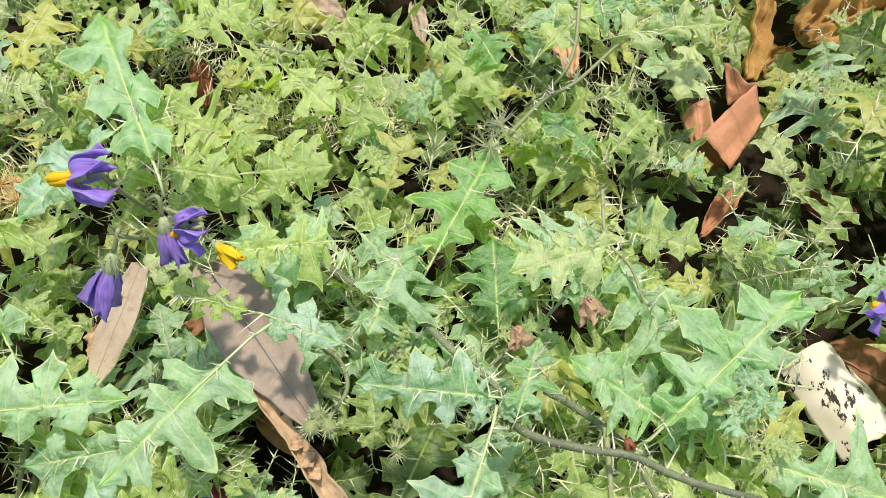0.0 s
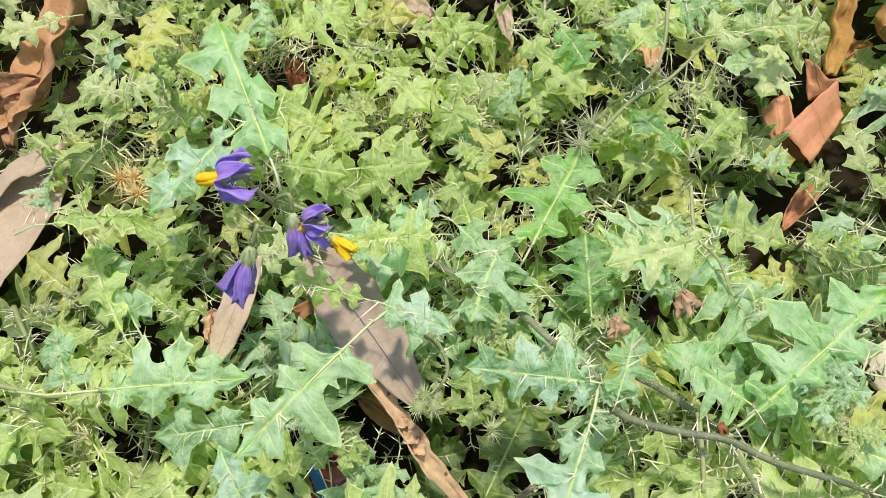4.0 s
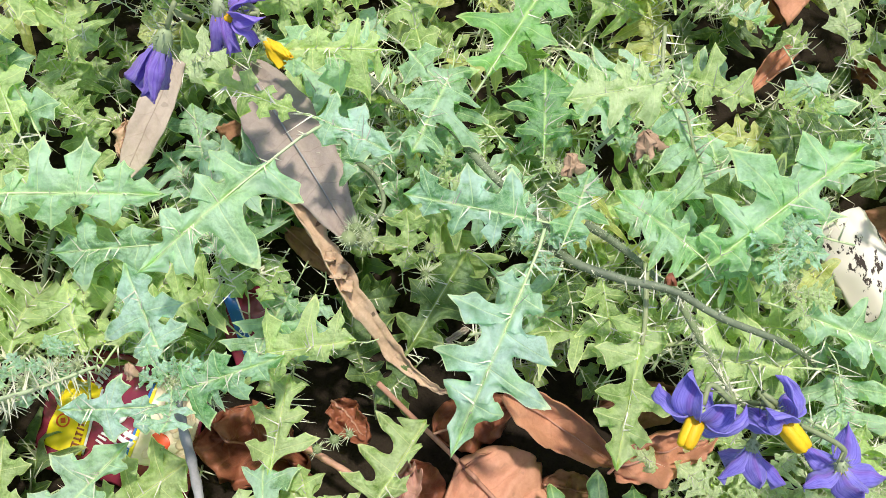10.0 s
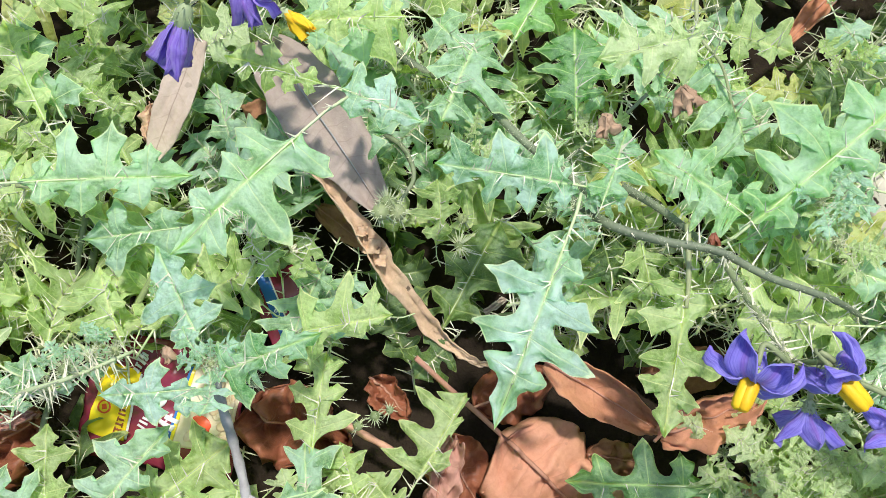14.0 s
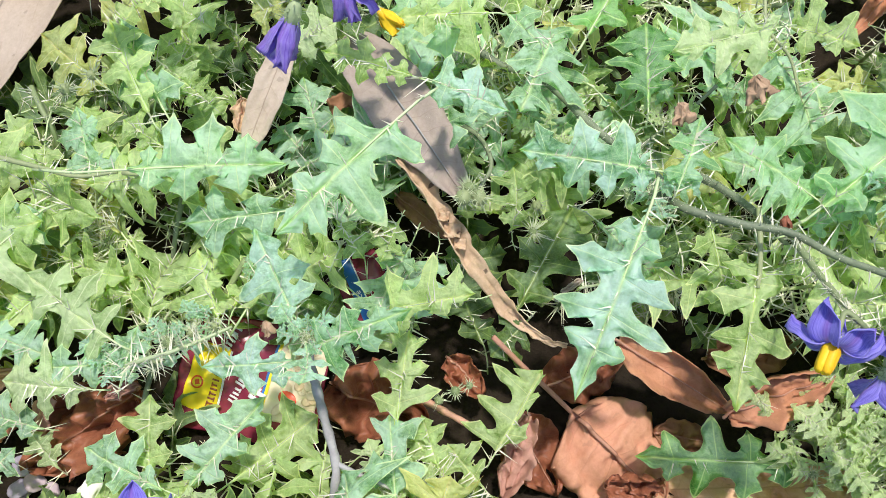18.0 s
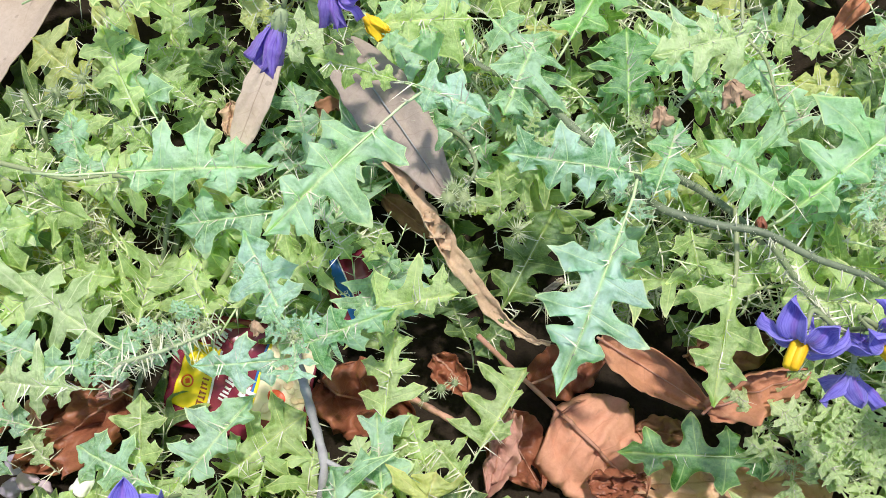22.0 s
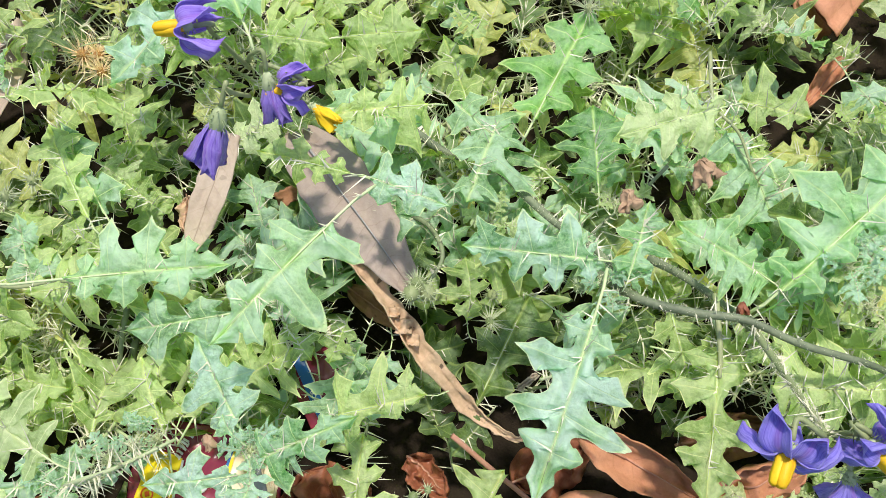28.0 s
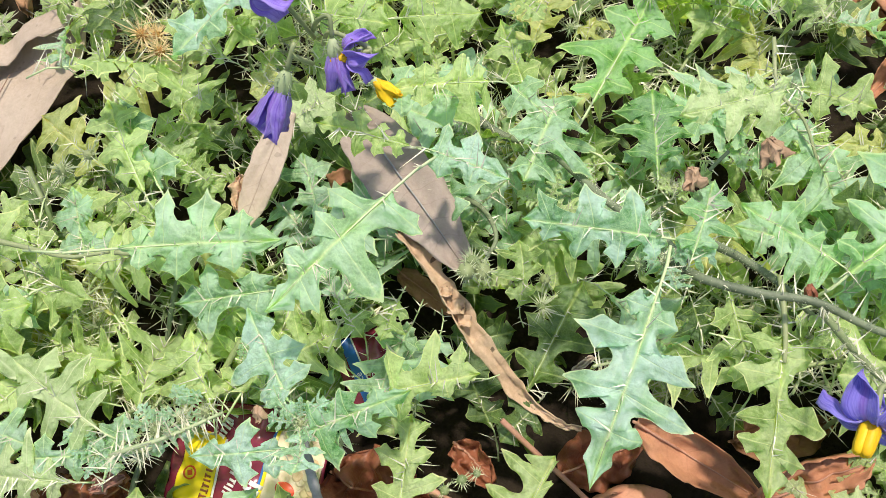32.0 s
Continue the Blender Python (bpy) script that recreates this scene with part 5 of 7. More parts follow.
leaf(D, (-0.3346, 0.4011, 0.0800), (-0.3330, 0.4379, 0.0850), 0.0300, LEAF_FRESH, 2, 172, (0, -0.35, 1), 0.55)
leaf(D, (-0.3178, 0.4410, 0.0850), (-0.3528, 0.4616, 0.0850), 0.0300, LEAF_PALE, 2, 173, (0, -0.35, 1), 0.55)
leaf(D, (-0.3152, 0.3774, 0.0750), (-0.3411, 0.3756, 0.0800), 0.0300, LEAF_FRESH, 2, 174, (0, -0.35, 1), 0.55)
leaf(D, (-0.1781, 0.2424, 0.1100), (-0.1996, 0.2346, 0.1050), 0.0300, LEAF_YELLOW, 2, 175, (0, -0.35, 1), 0.55)
leaf(E_, (-0.1506, 0.2659, 0.1200), (-0.1309, 0.2837, 0.1200), 0.0320, LEAF_PALE, 2, 176, (0, -0.35, 1), 0.55)
leaf(A, (-0.2504, 0.2452, 0.1000), (-0.2179, 0.2232, 0.1050), 0.0320, LEAF_FRESH, 2, 180, (0, -0.35, 1), 0.55)
leaf(A, (-0.1738, 0.2140, 0.1050), (-0.1477, 0.2297, 0.1100), 0.0340, LEAF_PALE, 2, 181, (0, -0.35, 1), 0.55)
leaf(C_, (-0.2579, 0.2127, 0.0900), (-0.2317, 0.1945, 0.0900), 0.0320, LEAF_PALE, 2, 182, (0, -0.35, 1), 0.55)
leaf(A, (-0.1652, 0.2559, 0.1050), (-0.1429, 0.2728, 0.1100), 0.0320, LEAF_FRESH, 2, 183, (0, -0.35, 1), 0.55)
leaf(C_, (-0.2955, 0.1531, 0.0617), (-0.2815, 0.1621, 0.0647), 0.0130, LEAF_GOLD, 2, 190, (0, -0.35, 1), 0.55)

# ---- stems and buds ----
stem(B, [(0.0222, 0.1304, 0.1250), (0.0379, 0.1123, 0.1400), (0.0609, 0.1052, 0.1420), (0.0832, 0.1007, 0.1450), (0.1076, 0.0914, 0.1400), (0.1451, 0.0858, 0.1250), (0.1928, 0.0921, 0.0600), (0.2391, 0.1005, -0.0200)], 0.0023, STEM_DARK, 1, 60, hairy=True)
stem(B, [(-0.0131, 0.1881, 0.1000), (0.0052, 0.1666, 0.1050), (0.0223, 0.1463, 0.1180), (0.0351, 0.1252, 0.1300)], 0.0024, STEM_DARK, 2, 16, hairy=True)
stem(B, [(0.0504, 0.1449, 0.1100), (0.0647, 0.1338, 0.1150), (0.0825, 0.1196, 0.1150), (0.1091, 0.1075, 0.0900)], 0.0024, STEM_DARK, 3, 14, hairy=True)
stem(A, [(-0.0727, 0.2262, 0.1000), (-0.0523, 0.2112, 0.1000), (-0.0322, 0.2122, 0.0900), (-0.0088, 0.1894, 0.0900), (0.0049, 0.1879, 0.0600)], 0.0026, STEM_DARK, 4, 16, hairy=True)
stem(E_, [(0.0875, 0.2566, 0.1300), (0.0879, 0.2273, 0.1250), (0.1006, 0.2116, 0.1200), (0.1083, 0.1934, 0.1100), (0.1249, 0.1836, 0.0800)], 0.0012, STEM_GREEN, 5, 26)
stem(A, [(-0.0806, 0.1866, 0.0800), (-0.0633, 0.1753, 0.0820), (-0.0552, 0.1562, 0.0850), (-0.0626, 0.1372, 0.0900)], 0.0018, STEM_DARK, 6, 26, 0.005)
stem(B, [(0.0645, 0.1984, 0.1100), (0.0496, 0.1856, 0.1000), (0.0338, 0.1726, 0.1000), (0.0213, 0.1599, 0.1000)], 0.0011, STEM_DARK, 7, 14)
stem(B, [(0.0874, 0.0982, 0.1400), (0.0904, 0.0729, 0.1600), (0.0878, 0.0535, 0.1850), (0.0865, 0.0407, 0.2000)], 0.0018, STEM_GREEN, 8, 26, 0.008, hairy=True)
stem(B, [(0.0756, 0.1188, 0.1300), (0.0763, 0.0941, 0.1250), (0.0760, 0.0812, 0.1200)], 0.0016, STEM_GREEN, 9, 8)
stem(C_, [(-0.2425, 0.1270, 0.0300), (-0.2407, 0.0881, 0.0350), (-0.2384, 0.0657, 0.0400), (-0.2436, 0.0240, 0.0450), (-0.2476, -0.0067, 0.0300)], 0.0024, STEM_DARK, 10, 14)
stem(C_, [(-0.1938, 0.1008, 0.0600), (-0.2056, 0.0823, 0.0500), (-0.2154, 0.0717, 0.0350), (-0.2344, 0.0534, 0.0000)], 0.0020, STEM_GREEN, 11, 10)
stem(C_, [(-0.3404, 0.1975, 0.0700), (-0.3281, 0.1842, 0.0700), (-0.3218, 0.1695, 0.0650), (-0.3387, 0.1575, 0.0300)], 0.0022, STEM_GREEN, 12, 24)
stem(C_, [(-0.3368, 0.1404, 0.1000), (-0.3056, 0.1343, 0.1000), (-0.2829, 0.1308, 0.0980), (-0.2625, 0.1359, 0.0950)], 0.0017, STEM_GREEN, 13, 12)
stem(E_, [(0.0360, 0.2954, 0.1300), (0.0560, 0.3127, 0.1400), (0.0751, 0.3190, 0.1500), (0.1031, 0.3521, 0.1460)], 0.0016, STEM_GREEN, 14, 30)
stem(E_, [(0.0801, 0.3758, 0.1600), (0.0768, 0.3482, 0.1500), (0.0673, 0.3303, 0.1400), (0.0496, 0.3339, 0.1100)], 0.0014, STEM_GREEN, 15, 20)
stem(D, [(-0.3349, 0.1953, 0.0800), (-0.3248, 0.1807, 0.0800), (-0.3166, 0.1649, 0.0700), (-0.3218, 0.1478, 0.0400)], 0.0020, STEM_GREEN, 16, 20)
stem(A, [(-0.2622, 0.1377, 0.0900), (-0.2363, 0.1377, 0.0900), (-0.2117, 0.1426, 0.0900)], 0.0015, STEM_GREEN, 17, 10)
stem(A, [(-0.2421, 0.1415, 0.0500), (-0.2420, 0.1214, 0.0500), (-0.2490, 0.0997, 0.0300), (-0.2604, 0.0752, 0.0000)], 0.0020, STEM_DARK, 18, 16)
stem(C_, [(-0.2588, 0.0324, 0.0550), (-0.2351, 0.0326, 0.0850), (-0.2117, 0.0399, 0.0900), (-0.1875, 0.0545, 0.0850)], 0.0015, CALYX, 19, 90, 0.013)
bud(A, (-0.0608, 0.1261, 0.1080), 0.0065, 1, None, 90, 0.009)
bud(A, (-0.0689, 0.1240, 0.1120), 0.0065, 2, None, 60, 0.008)
bud(A, (-0.0660, 0.1310, 0.1060), 0.0070, 34, None, 110, 0.010)
bud(A, (-0.0280, 0.1394, 0.0700), 0.0045, 3, None, 50, 0.008)
bud(B, (0.0625, 0.1046, 0.0600), 0.005, 4, None, 90, 0.016)
bud(B, (0.0719, 0.0996, 0.0500), 0.004, 5, None, 70, 0.016)
bud(A, (-0.0292, 0.1273, 0.0600), 0.004, 29, None, 80, 0.014)
bud(B, (0.0030, 0.1332, 0.1200), 0.004, 30, None, 80, 0.012)
bud(A, (-0.1307, 0.0454, 0.0700), 0.004, 31, None, 80, 0.012)
bud(A, (-0.0681, 0.0323, 0.0600), 0.004, 6, None, 40, 0.007)
bud(A, (-0.0767, 0.0276, 0.0550), 0.004, 7, None, 40, 0.007)
bud(A, (-0.0605, 0.0355, 0.0620), 0.003, 8, None, 30, 0.007)
bud(C_, (-0.2218, 0.0442, 0.0800), 0.005, 9, None, 90, 0.010)
bud(C_, (-0.2105, 0.0511, 0.0800), 0.004, 10, None, 80, 0.010)
bud(C_, (-0.2296, 0.0339, 0.0750), 0.005, 11, None, 80, 0.010)
bud(C_, (-0.2003, 0.0560, 0.0750), 0.004, 12, None, 70, 0.010)
bud(H, (-0.1130, -0.0199, 0.0600), 0.005, 13, None, 80, 0.010)
bud(H, (-0.0831, -0.0165, 0.0600), 0.005, 14, None, 80, 0.010)
bud(D, (-0.2790, 0.2840, 0.0950), 0.006, 15, DRY_OCHRE, 150, 0.022, spine=SPINE_STRAW)
bud(D, (-0.2660, 0.2730, 0.0930), 0.005, 16, DRY_OCHRE, 110, 0.020, spine=SPINE_STRAW)
bud(D, (-0.2710, 0.2860, 0.0920), 0.005, 33, DRY_OCHRE, 110, 0.018, spine=SPINE_STRAW)
BIG += [(-0.2790, 0.2840, 0.0950, 0.014), (-0.2660, 0.2730, 0.0930, 0.012)]
SUNNY += [(-0.2790, 0.2840, 0.0950, 0.012), (-0.2660, 0.2730, 0.0930, 0.010)]
bud(E_, (0.0304, 0.2949, 0.1400), 0.004, 17, None, 110, 0.019)
bud(E_, (0.0244, 0.2862, 0.1300), 0.004, 18, None, 90, 0.019)
bud(E_, (-0.0165, 0.2883, 0.1000), 0.004, 19, None, 60, 0.010)
bud(B, (0.0110, 0.1173, 0.1400), 0.004, 20, None, 60, 0.007)
bud(B, (0.0271, 0.1108, 0.1400), 0.004, 21, None, 60, 0.007)
bud(B, (0.0890, 0.1966, 0.0900), 0.005, 22, None, 60, 0.010)
bud(C_, (-0.3068, 0.1895, 0.0900), 0.006, 26, None, 90, 0.011)
bud(C_, (-0.2935, 0.1997, 0.0900), 0.005, 27, None, 70, 0.011)
bud(B, (0.1313, 0.0781, 0.1000), 0.005, 28, None, 70, 0.010)

def withered(plant, centre, size, mat, seed):
    """A withered brown corolla: five shrivelled petals drawn together."""
    rng = random.Random(seed)
    ob = None
    for k in range(5):
        a = k * 1.257 + rng.uniform(-0.3, 0.3)
        v, f, u = petal_form(size, 20 + rng.uniform(-8, 14), rng)
        v = [p + Vector((noise.noise(p * 300 + Vector((seed, k, 0))), noise.noise(p * 300 + Vector((k, seed, 5))), noise.noise(p * 260))) * size * 0.16 for p in v]
        me = mesh_of("withered_flower", v, f, mat, u)
        m = Matrix.Rotation(a, 4, "Z")
        if ob is None:
            ob = put("withered_flower", me, plant, Matrix.Translation(centre) @ Matrix.Rotation(2.2, 4, (1, 0.4 * seed % 1, 0)) @ m, "shrivelled brown withered flower")
        else:
            put("petal", me, ob, m)
    return ob


withered(E_, (0.0322, 0.1592, 0.1580), 0.011, DRY_WITHER, 1)
withered(E_, (0.0647, 0.1703, 0.1650), 0.013, DRY_WITHER, 2)
withered(B, (0.0830, 0.1101, 0.1430), 0.006, DRY_RUST, 3)
withered(A, (-0.1640, 0.0526, 0.1100), 0.008, DRY_WITHER, 4)

# ---- flowers ----
flower(A, (-0.1520, 0.1902, 0.2350), (-0.1694, 0.1877, 0.2350), 0.0160, 126, PETAL, 1, (-0.1393, 0.2031, 0.1900), 10, cone=1.12)
flower(A, (-0.1443, 0.1668, 0.2050), (-0.1556, 0.1536, 0.1800), 0.0255, 10, PETAL, 2, (-0.1379, 0.1885, 0.1900), 4, False)
flower(A, (-0.1269, 0.1892, 0.2000), (-0.1262, 0.1781, 0.1800), 0.0200, 10, PETAL, 3, (-0.1407, 0.2067, 0.1900), 4, False)
flower(A, (-0.1202, 0.1884, 0.1960), (-0.1300, 0.1850, 0.1950), 0.0135, 124, PETAL, 4, (-0.1377, 0.2076, 0.1800), 10)
# yellow anther cone alone: closed petals in anther colour stand in for it
flower(A, (-0.1160, 0.2036, 0.1580), (-0.1083, 0.1976, 0.1560), 0.015, 12, ANTHER, 5, (-0.1247, 0.2121, 0.1700))
flower(B, (0.0653, 0.0310, 0.2200), (0.0610, 0.0205, 0.2185), 0.0165, 104, PETAL_BLUE, 16, (0.0911, 0.0433, 0.1900), 20, cone=1.05)
flower(B, (0.0956, 0.0337, 0.2150), (0.1070, 0.0215, 0.2130), 0.0155, 100, PETAL_BLUE, 7, (0.0933, 0.0434, 0.1900), 20, cone=1.25)
flower(B, (0.0960, 0.0268, 0.1900), (0.0970, 0.0125, 0.1800), 0.0165, 40, PETAL_BLUE, 8, (0.0922, 0.0433, 0.1900), 10, False)
flower(B, (0.1287, 0.0228, 0.1900), (0.1320, 0.0180, 0.1820), 0.0160, 84, PETAL_BLUE, 9, (0.0955, 0.0435, 0.1900), 20)
flower(H, (-0.2061, -0.0477, 0.1220), (-0.2024, -0.0354, 0.1350), 0.020, 50, PETAL_BLUE, 10, (-0.20, -0.03, 0.05), 10, False)
flower(G, (0.2344, 0.1857, 0.1200), (0.2295, 0.1874, 0.1200), 0.014, 70, PETAL, 11, (0.24, 0.20, 0.06))

# ---- fallen leaves ----
dry_leaf("round orange-brown dry leaf lying on soil, long reddish stalk", (0.0008, 0.0311, 0.0140), (0.0550, -0.0145, -0.0020), 0.0760, DRY_PEACH, "oval", (0, -0.1, 1), 0.01, -0.35, 0.008, 1, 0, 5, stalk_ctrl=[(-0.0490, 0.0646, 0.0550), (-0.0320, 0.0530, 0.0400), (-0.0141, 0.0412, 0.0260)], sunny=True)
dry_leaf("small dark red crumpled dry leaf on another leaf", (0.0205, -0.0100, 0.0140), (0.0526, -0.0061, 0.0160), 0.0229, DRY_RUST, "ragged", (0, -0.3, 1), 0.1, 0.9, 0.009, 2, sunny=True)
dry_leaf("curled brown dry leaf with raised edges", (0.0198, 0.0653, 0.0600), (0.0890, 0.0343, 0.0300), 0.0350, DRY_ORANGE, "lance", (0.3, -0.55, 1), -0.04, 1.5, 0.004, 3, 0.05, sunny=True)
dry_leaf("curled brown dry leaf with raised edges", (0.0800, 0.0320, 0.0500), (0.1314, 0.0525, 0.0700), 0.0338, DRY_ORANGE, "lance", (-0.2, -0.5, 1), 0.03, 1.3, 0.006, 4, 0.05, sunny=True)
dry_leaf("pale orange torn dry leaf on dark litter", (0.0993, -0.0044, 0.0050), (0.1615, 0.0015, 0.0050), 0.0432, DRY_PALE, "ragged", (0, -0.2, 1), 0.02, 0.3, 0.008, 5, sunny=True)
dry_leaf("dull brown dry leaf under green leaves", (0.0516, 0.0251, 0.0000), (0.0887, 0.0207, 0.0000), 0.0241, DRY_BROWN, "oval", (0, -0.2, 1), 0.03, 0.6, 0.006, 6)
dry_leaf("tan torn dry leaf under green leaves", (0.0489, -0.0085, -0.0020), (0.1062, -0.0029, -0.0020), 0.0404, DRY_PALE, "ragged", (0, -0.2, 1), 0.02, 0.3, 0.006, 7, sunny=True)
dry_leaf("pinkish curled dry leaf, hollow and torn", (-0.0269, 0.0278, 0.0200), (-0.0394, -0.0205, 0.0050), 0.0283, DRY_PINK, "lance", (0.2, -0.3, 1), 0.05, 1.5, 0.008, 8)
dry_leaf("dark brown leaf curled into a hollow", (-0.0742, 0.0589, 0.0200), (-0.0525, 0.0379, 0.0200), 0.0291, DRY_RUST, "oval", (0, -0.5, 1), -0.12, 1.4, 0.006, 9)
dry_leaf("rust-brown crumpled dry leaf with shiny folds", (-0.1449, 0.0391, 0.0100), (-0.0875, 0.0189, 0.0080), 0.0540, DRY_RUST, "oval", (0, -0.2, 1), 0.05, 0.5, 0.017, 10, sunny=True)
dry_leaf("rust-brown crumpled dry leaf with pale veins", (-0.2540, 0.0258, 0.0300), (-0.3152, -0.0193, 0.0120), 0.0560, DRY_RUST, "oval", (0, -0.3, 1), 0.06, 0.5, 0.018, 11, 0.08, sunny=True)
dry_leaf("small pinkish flap of a dry leaf", (-0.2995, 0.0190, 0.0450), (-0.3048, -0.0087, 0.0300), 0.0137, DRY_PINK, "lance", (-0.3, -0.3, 1), 0.05, 0.6, 0.003, 12)
dry_leaf("small pinkish flap of a dry leaf", (-0.2640, 0.0171, 0.0500), (-0.2468, 0.0259, 0.0520), 0.0097, DRY_PINK, "ragged", (0, -0.3, 1), 0.05, 0.6, 0.003, 13)
dry_leaf("pale orange dry leaf half under green leaves", (-0.3288, 0.0108, 0.0200), (-0.3652, -0.0089, 0.0100), 0.0273, DRY_ORANGE, "oval", (0, -0.3, 1), 0.03, 0.4, 0.006, 14)
dry_leaf("long grey-brown leathery dry leaf", (-0.1429, 0.2293, 0.1000), (-0.0667, 0.1268, 0.0980), 0.0410, DRY_GREY, "oval", (0.12, -0.2, 1), 0.04, 0.3, 0.002, 15, 0.04, 12, sunny=True)
dry_leaf("dull brown dry leaf under a tan ribbon", (-0.1120, 0.1520, 0.0440), (-0.0761, 0.1256, 0.0420), 0.0150, DRY_BROWN, "lance", (0.1, -0.2, 1), 0.03, 0.4, 0.003, 43)
ribbon("brown rolled ribbon of dry leaf under a grey one", [(-0.1552, 0.1972, 0.0660), (-0.1435, 0.2025, 0.0660), (-0.1304, 0.1957, 0.0660), (-0.1194, 0.1875, 0.0640), (-0.1069, 0.1672, 0.0600)], [0.0105, 0.0118, 0.0089], DRY_BROWN, 16)
ribbon("tan shrivelled ribbon of dry leaf, flaking and curled", [(-0.1060, 0.1510, 0.0980), (-0.0888, 0.1331, 0.0920), (-0.0783, 0.1200, 0.0820), (-0.0688, 0.1077, 0.0740), (-0.0581, 0.0984, 0.0660), (-0.0461, 0.0870, 0.0540), (-0.0357, 0.0791, 0.0460), (-0.0257, 0.0710, 0.0460), (-0.0159, 0.0657, 0.0460), (-0.0067, 0.0647, 0.0440)], [0.0095, 0.0105, 0.0115, 0.0108, 0.0100, 0.0060, 0.0035, 0.0020], DRY_TAN, 17, flake=((0.27, 0.009), (0.33, 0.007), (0.22, 0.006)))
dry_leaf("beige narrow dry leaf leaning on stems", (-0.1735, 0.2190, 0.1100), (-0.1955, 0.1520, 0.0880), 0.0190, DRY_BEIGE, "strip", (0.1, -0.2, 1), 0.0, 0.15, 0.0012, 18, sunny=True)
dry_leaf("small tan scrap of dry leaf", (-0.2084, 0.1996, 0.0700), (-0.2094, 0.1788, 0.0650), 0.0118, DRY_TAN, "oval", (0, -0.3, 1), 0.0, 0.6, 0.003, 19)


def creased_leaf(label, quads, mats):
    """A dry leaf creased into flat panels, each between four corners; the first is the body."""
    ob = None
    for i, (quad, mat) in enumerate(zip(quads, mats)):
        c = [Vector(q) for q in quad]
        if i == 0:
            org = c[0].copy()
            org.z = min(q.z for q in c)
        n = 12
        verts, uvs = [], []
        for a in range(n + 1):
            for k in range(n + 1):
                u, v = a / n, k / n
                rim = 0.05 if u in (0, 1) or v in (0, 1) else 0.0
                p = c[0].lerp(c[1], u + rim * noise.noise((v * 6, i, 2.0))).lerp(c[3].lerp(c[2], u), v + rim * noise.noise((u * 6, i, 5.0)))
                p.z += 0.004 * noise.noise((u * 3, v * 3, i + 0.5)) + 0.007 * math.sin(math.pi * u) * (0.5 - v)
                verts.append(p - org)
                uvs.append((u * 1.6 - 0.8, v * 4))
                if i == 0 and a % 4 == 2 and k % 4 == 2:
                    BIG.append((p.x, p.y, p.z + 0.012, 0.009))
                    SUNNY.append((p.x, p.y, p.z, 0.010))
        faces = [(a * (n + 1) + k, a * (n + 1) + k + 1, (a + 1) * (n + 1) + k + 1, (a + 1) * (n + 1) + k) for a in range(n) for k in range(n)]
        name = "dry_leaf" if i == 0 else "fold"
        me = mesh_of(name, *shell(verts, faces, 0.0006), mat, uvs * 2)
        if i == 0:
            ob = put(name, me, None, Matrix.Translation(org))
            tagged(ob, label, "dry leaf", "fallen dry leaves")
        else:
            put(name, me, ob)
    return ob


creased_leaf("orange dry leaf creased into folds among the stems", [
    ((0.1735, 0.3422, 0.0720), (0.2158, 0.3799, 0.0800), (0.2202, 0.3583, 0.0660), (0.1925, 0.3212, 0.0600)),
    ((0.1688, 0.3725, 0.0550), (0.1867, 0.3854, 0.0620), (0.1832, 0.3462, 0.0700), (0.1729, 0.3474, 0.0520)),
    ((0.1969, 0.4018, 0.0780), (0.2063, 0.3895, 0.0740), (0.2156, 0.3789, 0.0800), (0.1994, 0.3749, 0.0620)),
    ((0.1756, 0.3423, 0.0700), (0.1755, 0.3518, 0.0450), (0.1827, 0.3336, 0.0400), (0.1910, 0.3264, 0.0580)),
], (DRY_PEACH, DRY_PEACH, DRY_ORANGE, DRY_RUST))
dry_leaf("brown curled dry leaf under an orange one", (0.1792, 0.3715, 0.0500), (0.1972, 0.3373, 0.0450), 0.0285, DRY_BROWN, "oval", (0, -0.3, 1), 0.05, 1.0, 0.006, 21)
dry_leaf("orange-brown curled dry leaf tip", (0.1973, 0.3097, 0.0600), (0.1647, 0.2687, 0.0580), 0.0205, DRY_ORANGE, "lance", (-0.3, -0.3, 1), -0.05, 1.5, 0.004, 22)
dry_leaf("ochre yellow dry leaf, blotched", (0.2559, 0.4282, 0.0800), (0.3313, 0.4617, 0.0700), 0.0518, DRY_OCHRE, "oval", (0, -0.3, 1), 0.04, 0.5, 0.014, 23, show=0.35)
dry_leaf("ochre yellow dry leaf, blotched", (0.2412, 0.4361, 0.0300), (0.2753, 0.4601, 0.0300), 0.0269, DRY_OCHRE, "oval", (0, -0.3, 1), 0.03, 0.5, 0.006, 24)
dry_leaf("upright tan curled dry leaf", (0.2250, 0.4120, 0.0500), (0.2400, 0.4791, 0.0800), 0.0260, DRY_OCHRE, "strip", (0.6, -0.4, 1), 0.0, 1.3, 0.004, 25)
dry_leaf("dark brown dry leaf deep among stems", (0.2506, 0.3185, 0.0300), (0.2838, 0.2994, 0.0300), 0.0279, DRY_RUST, "oval", (0, -0.3, 1), 0.05, 1.0, 0.008, 26)
dry_leaf("tan dry leaf half hidden by foliage", (0.0823, 0.4293, 0.0850), (0.0861, 0.3809, 0.0850), 0.0220, DRY_PALE, "oval", (0, -0.4, 1), 0.05, 0.7, 0.004, 27)
dry_leaf("beige dry leaf half hidden by foliage", (-0.1103, 0.4521, 0.0800), (-0.0741, 0.4461, 0.0800), 0.0335, DRY_BEIGE, "oval", (0, -0.3, 1), 0.02, 0.6, 0.004, 28)
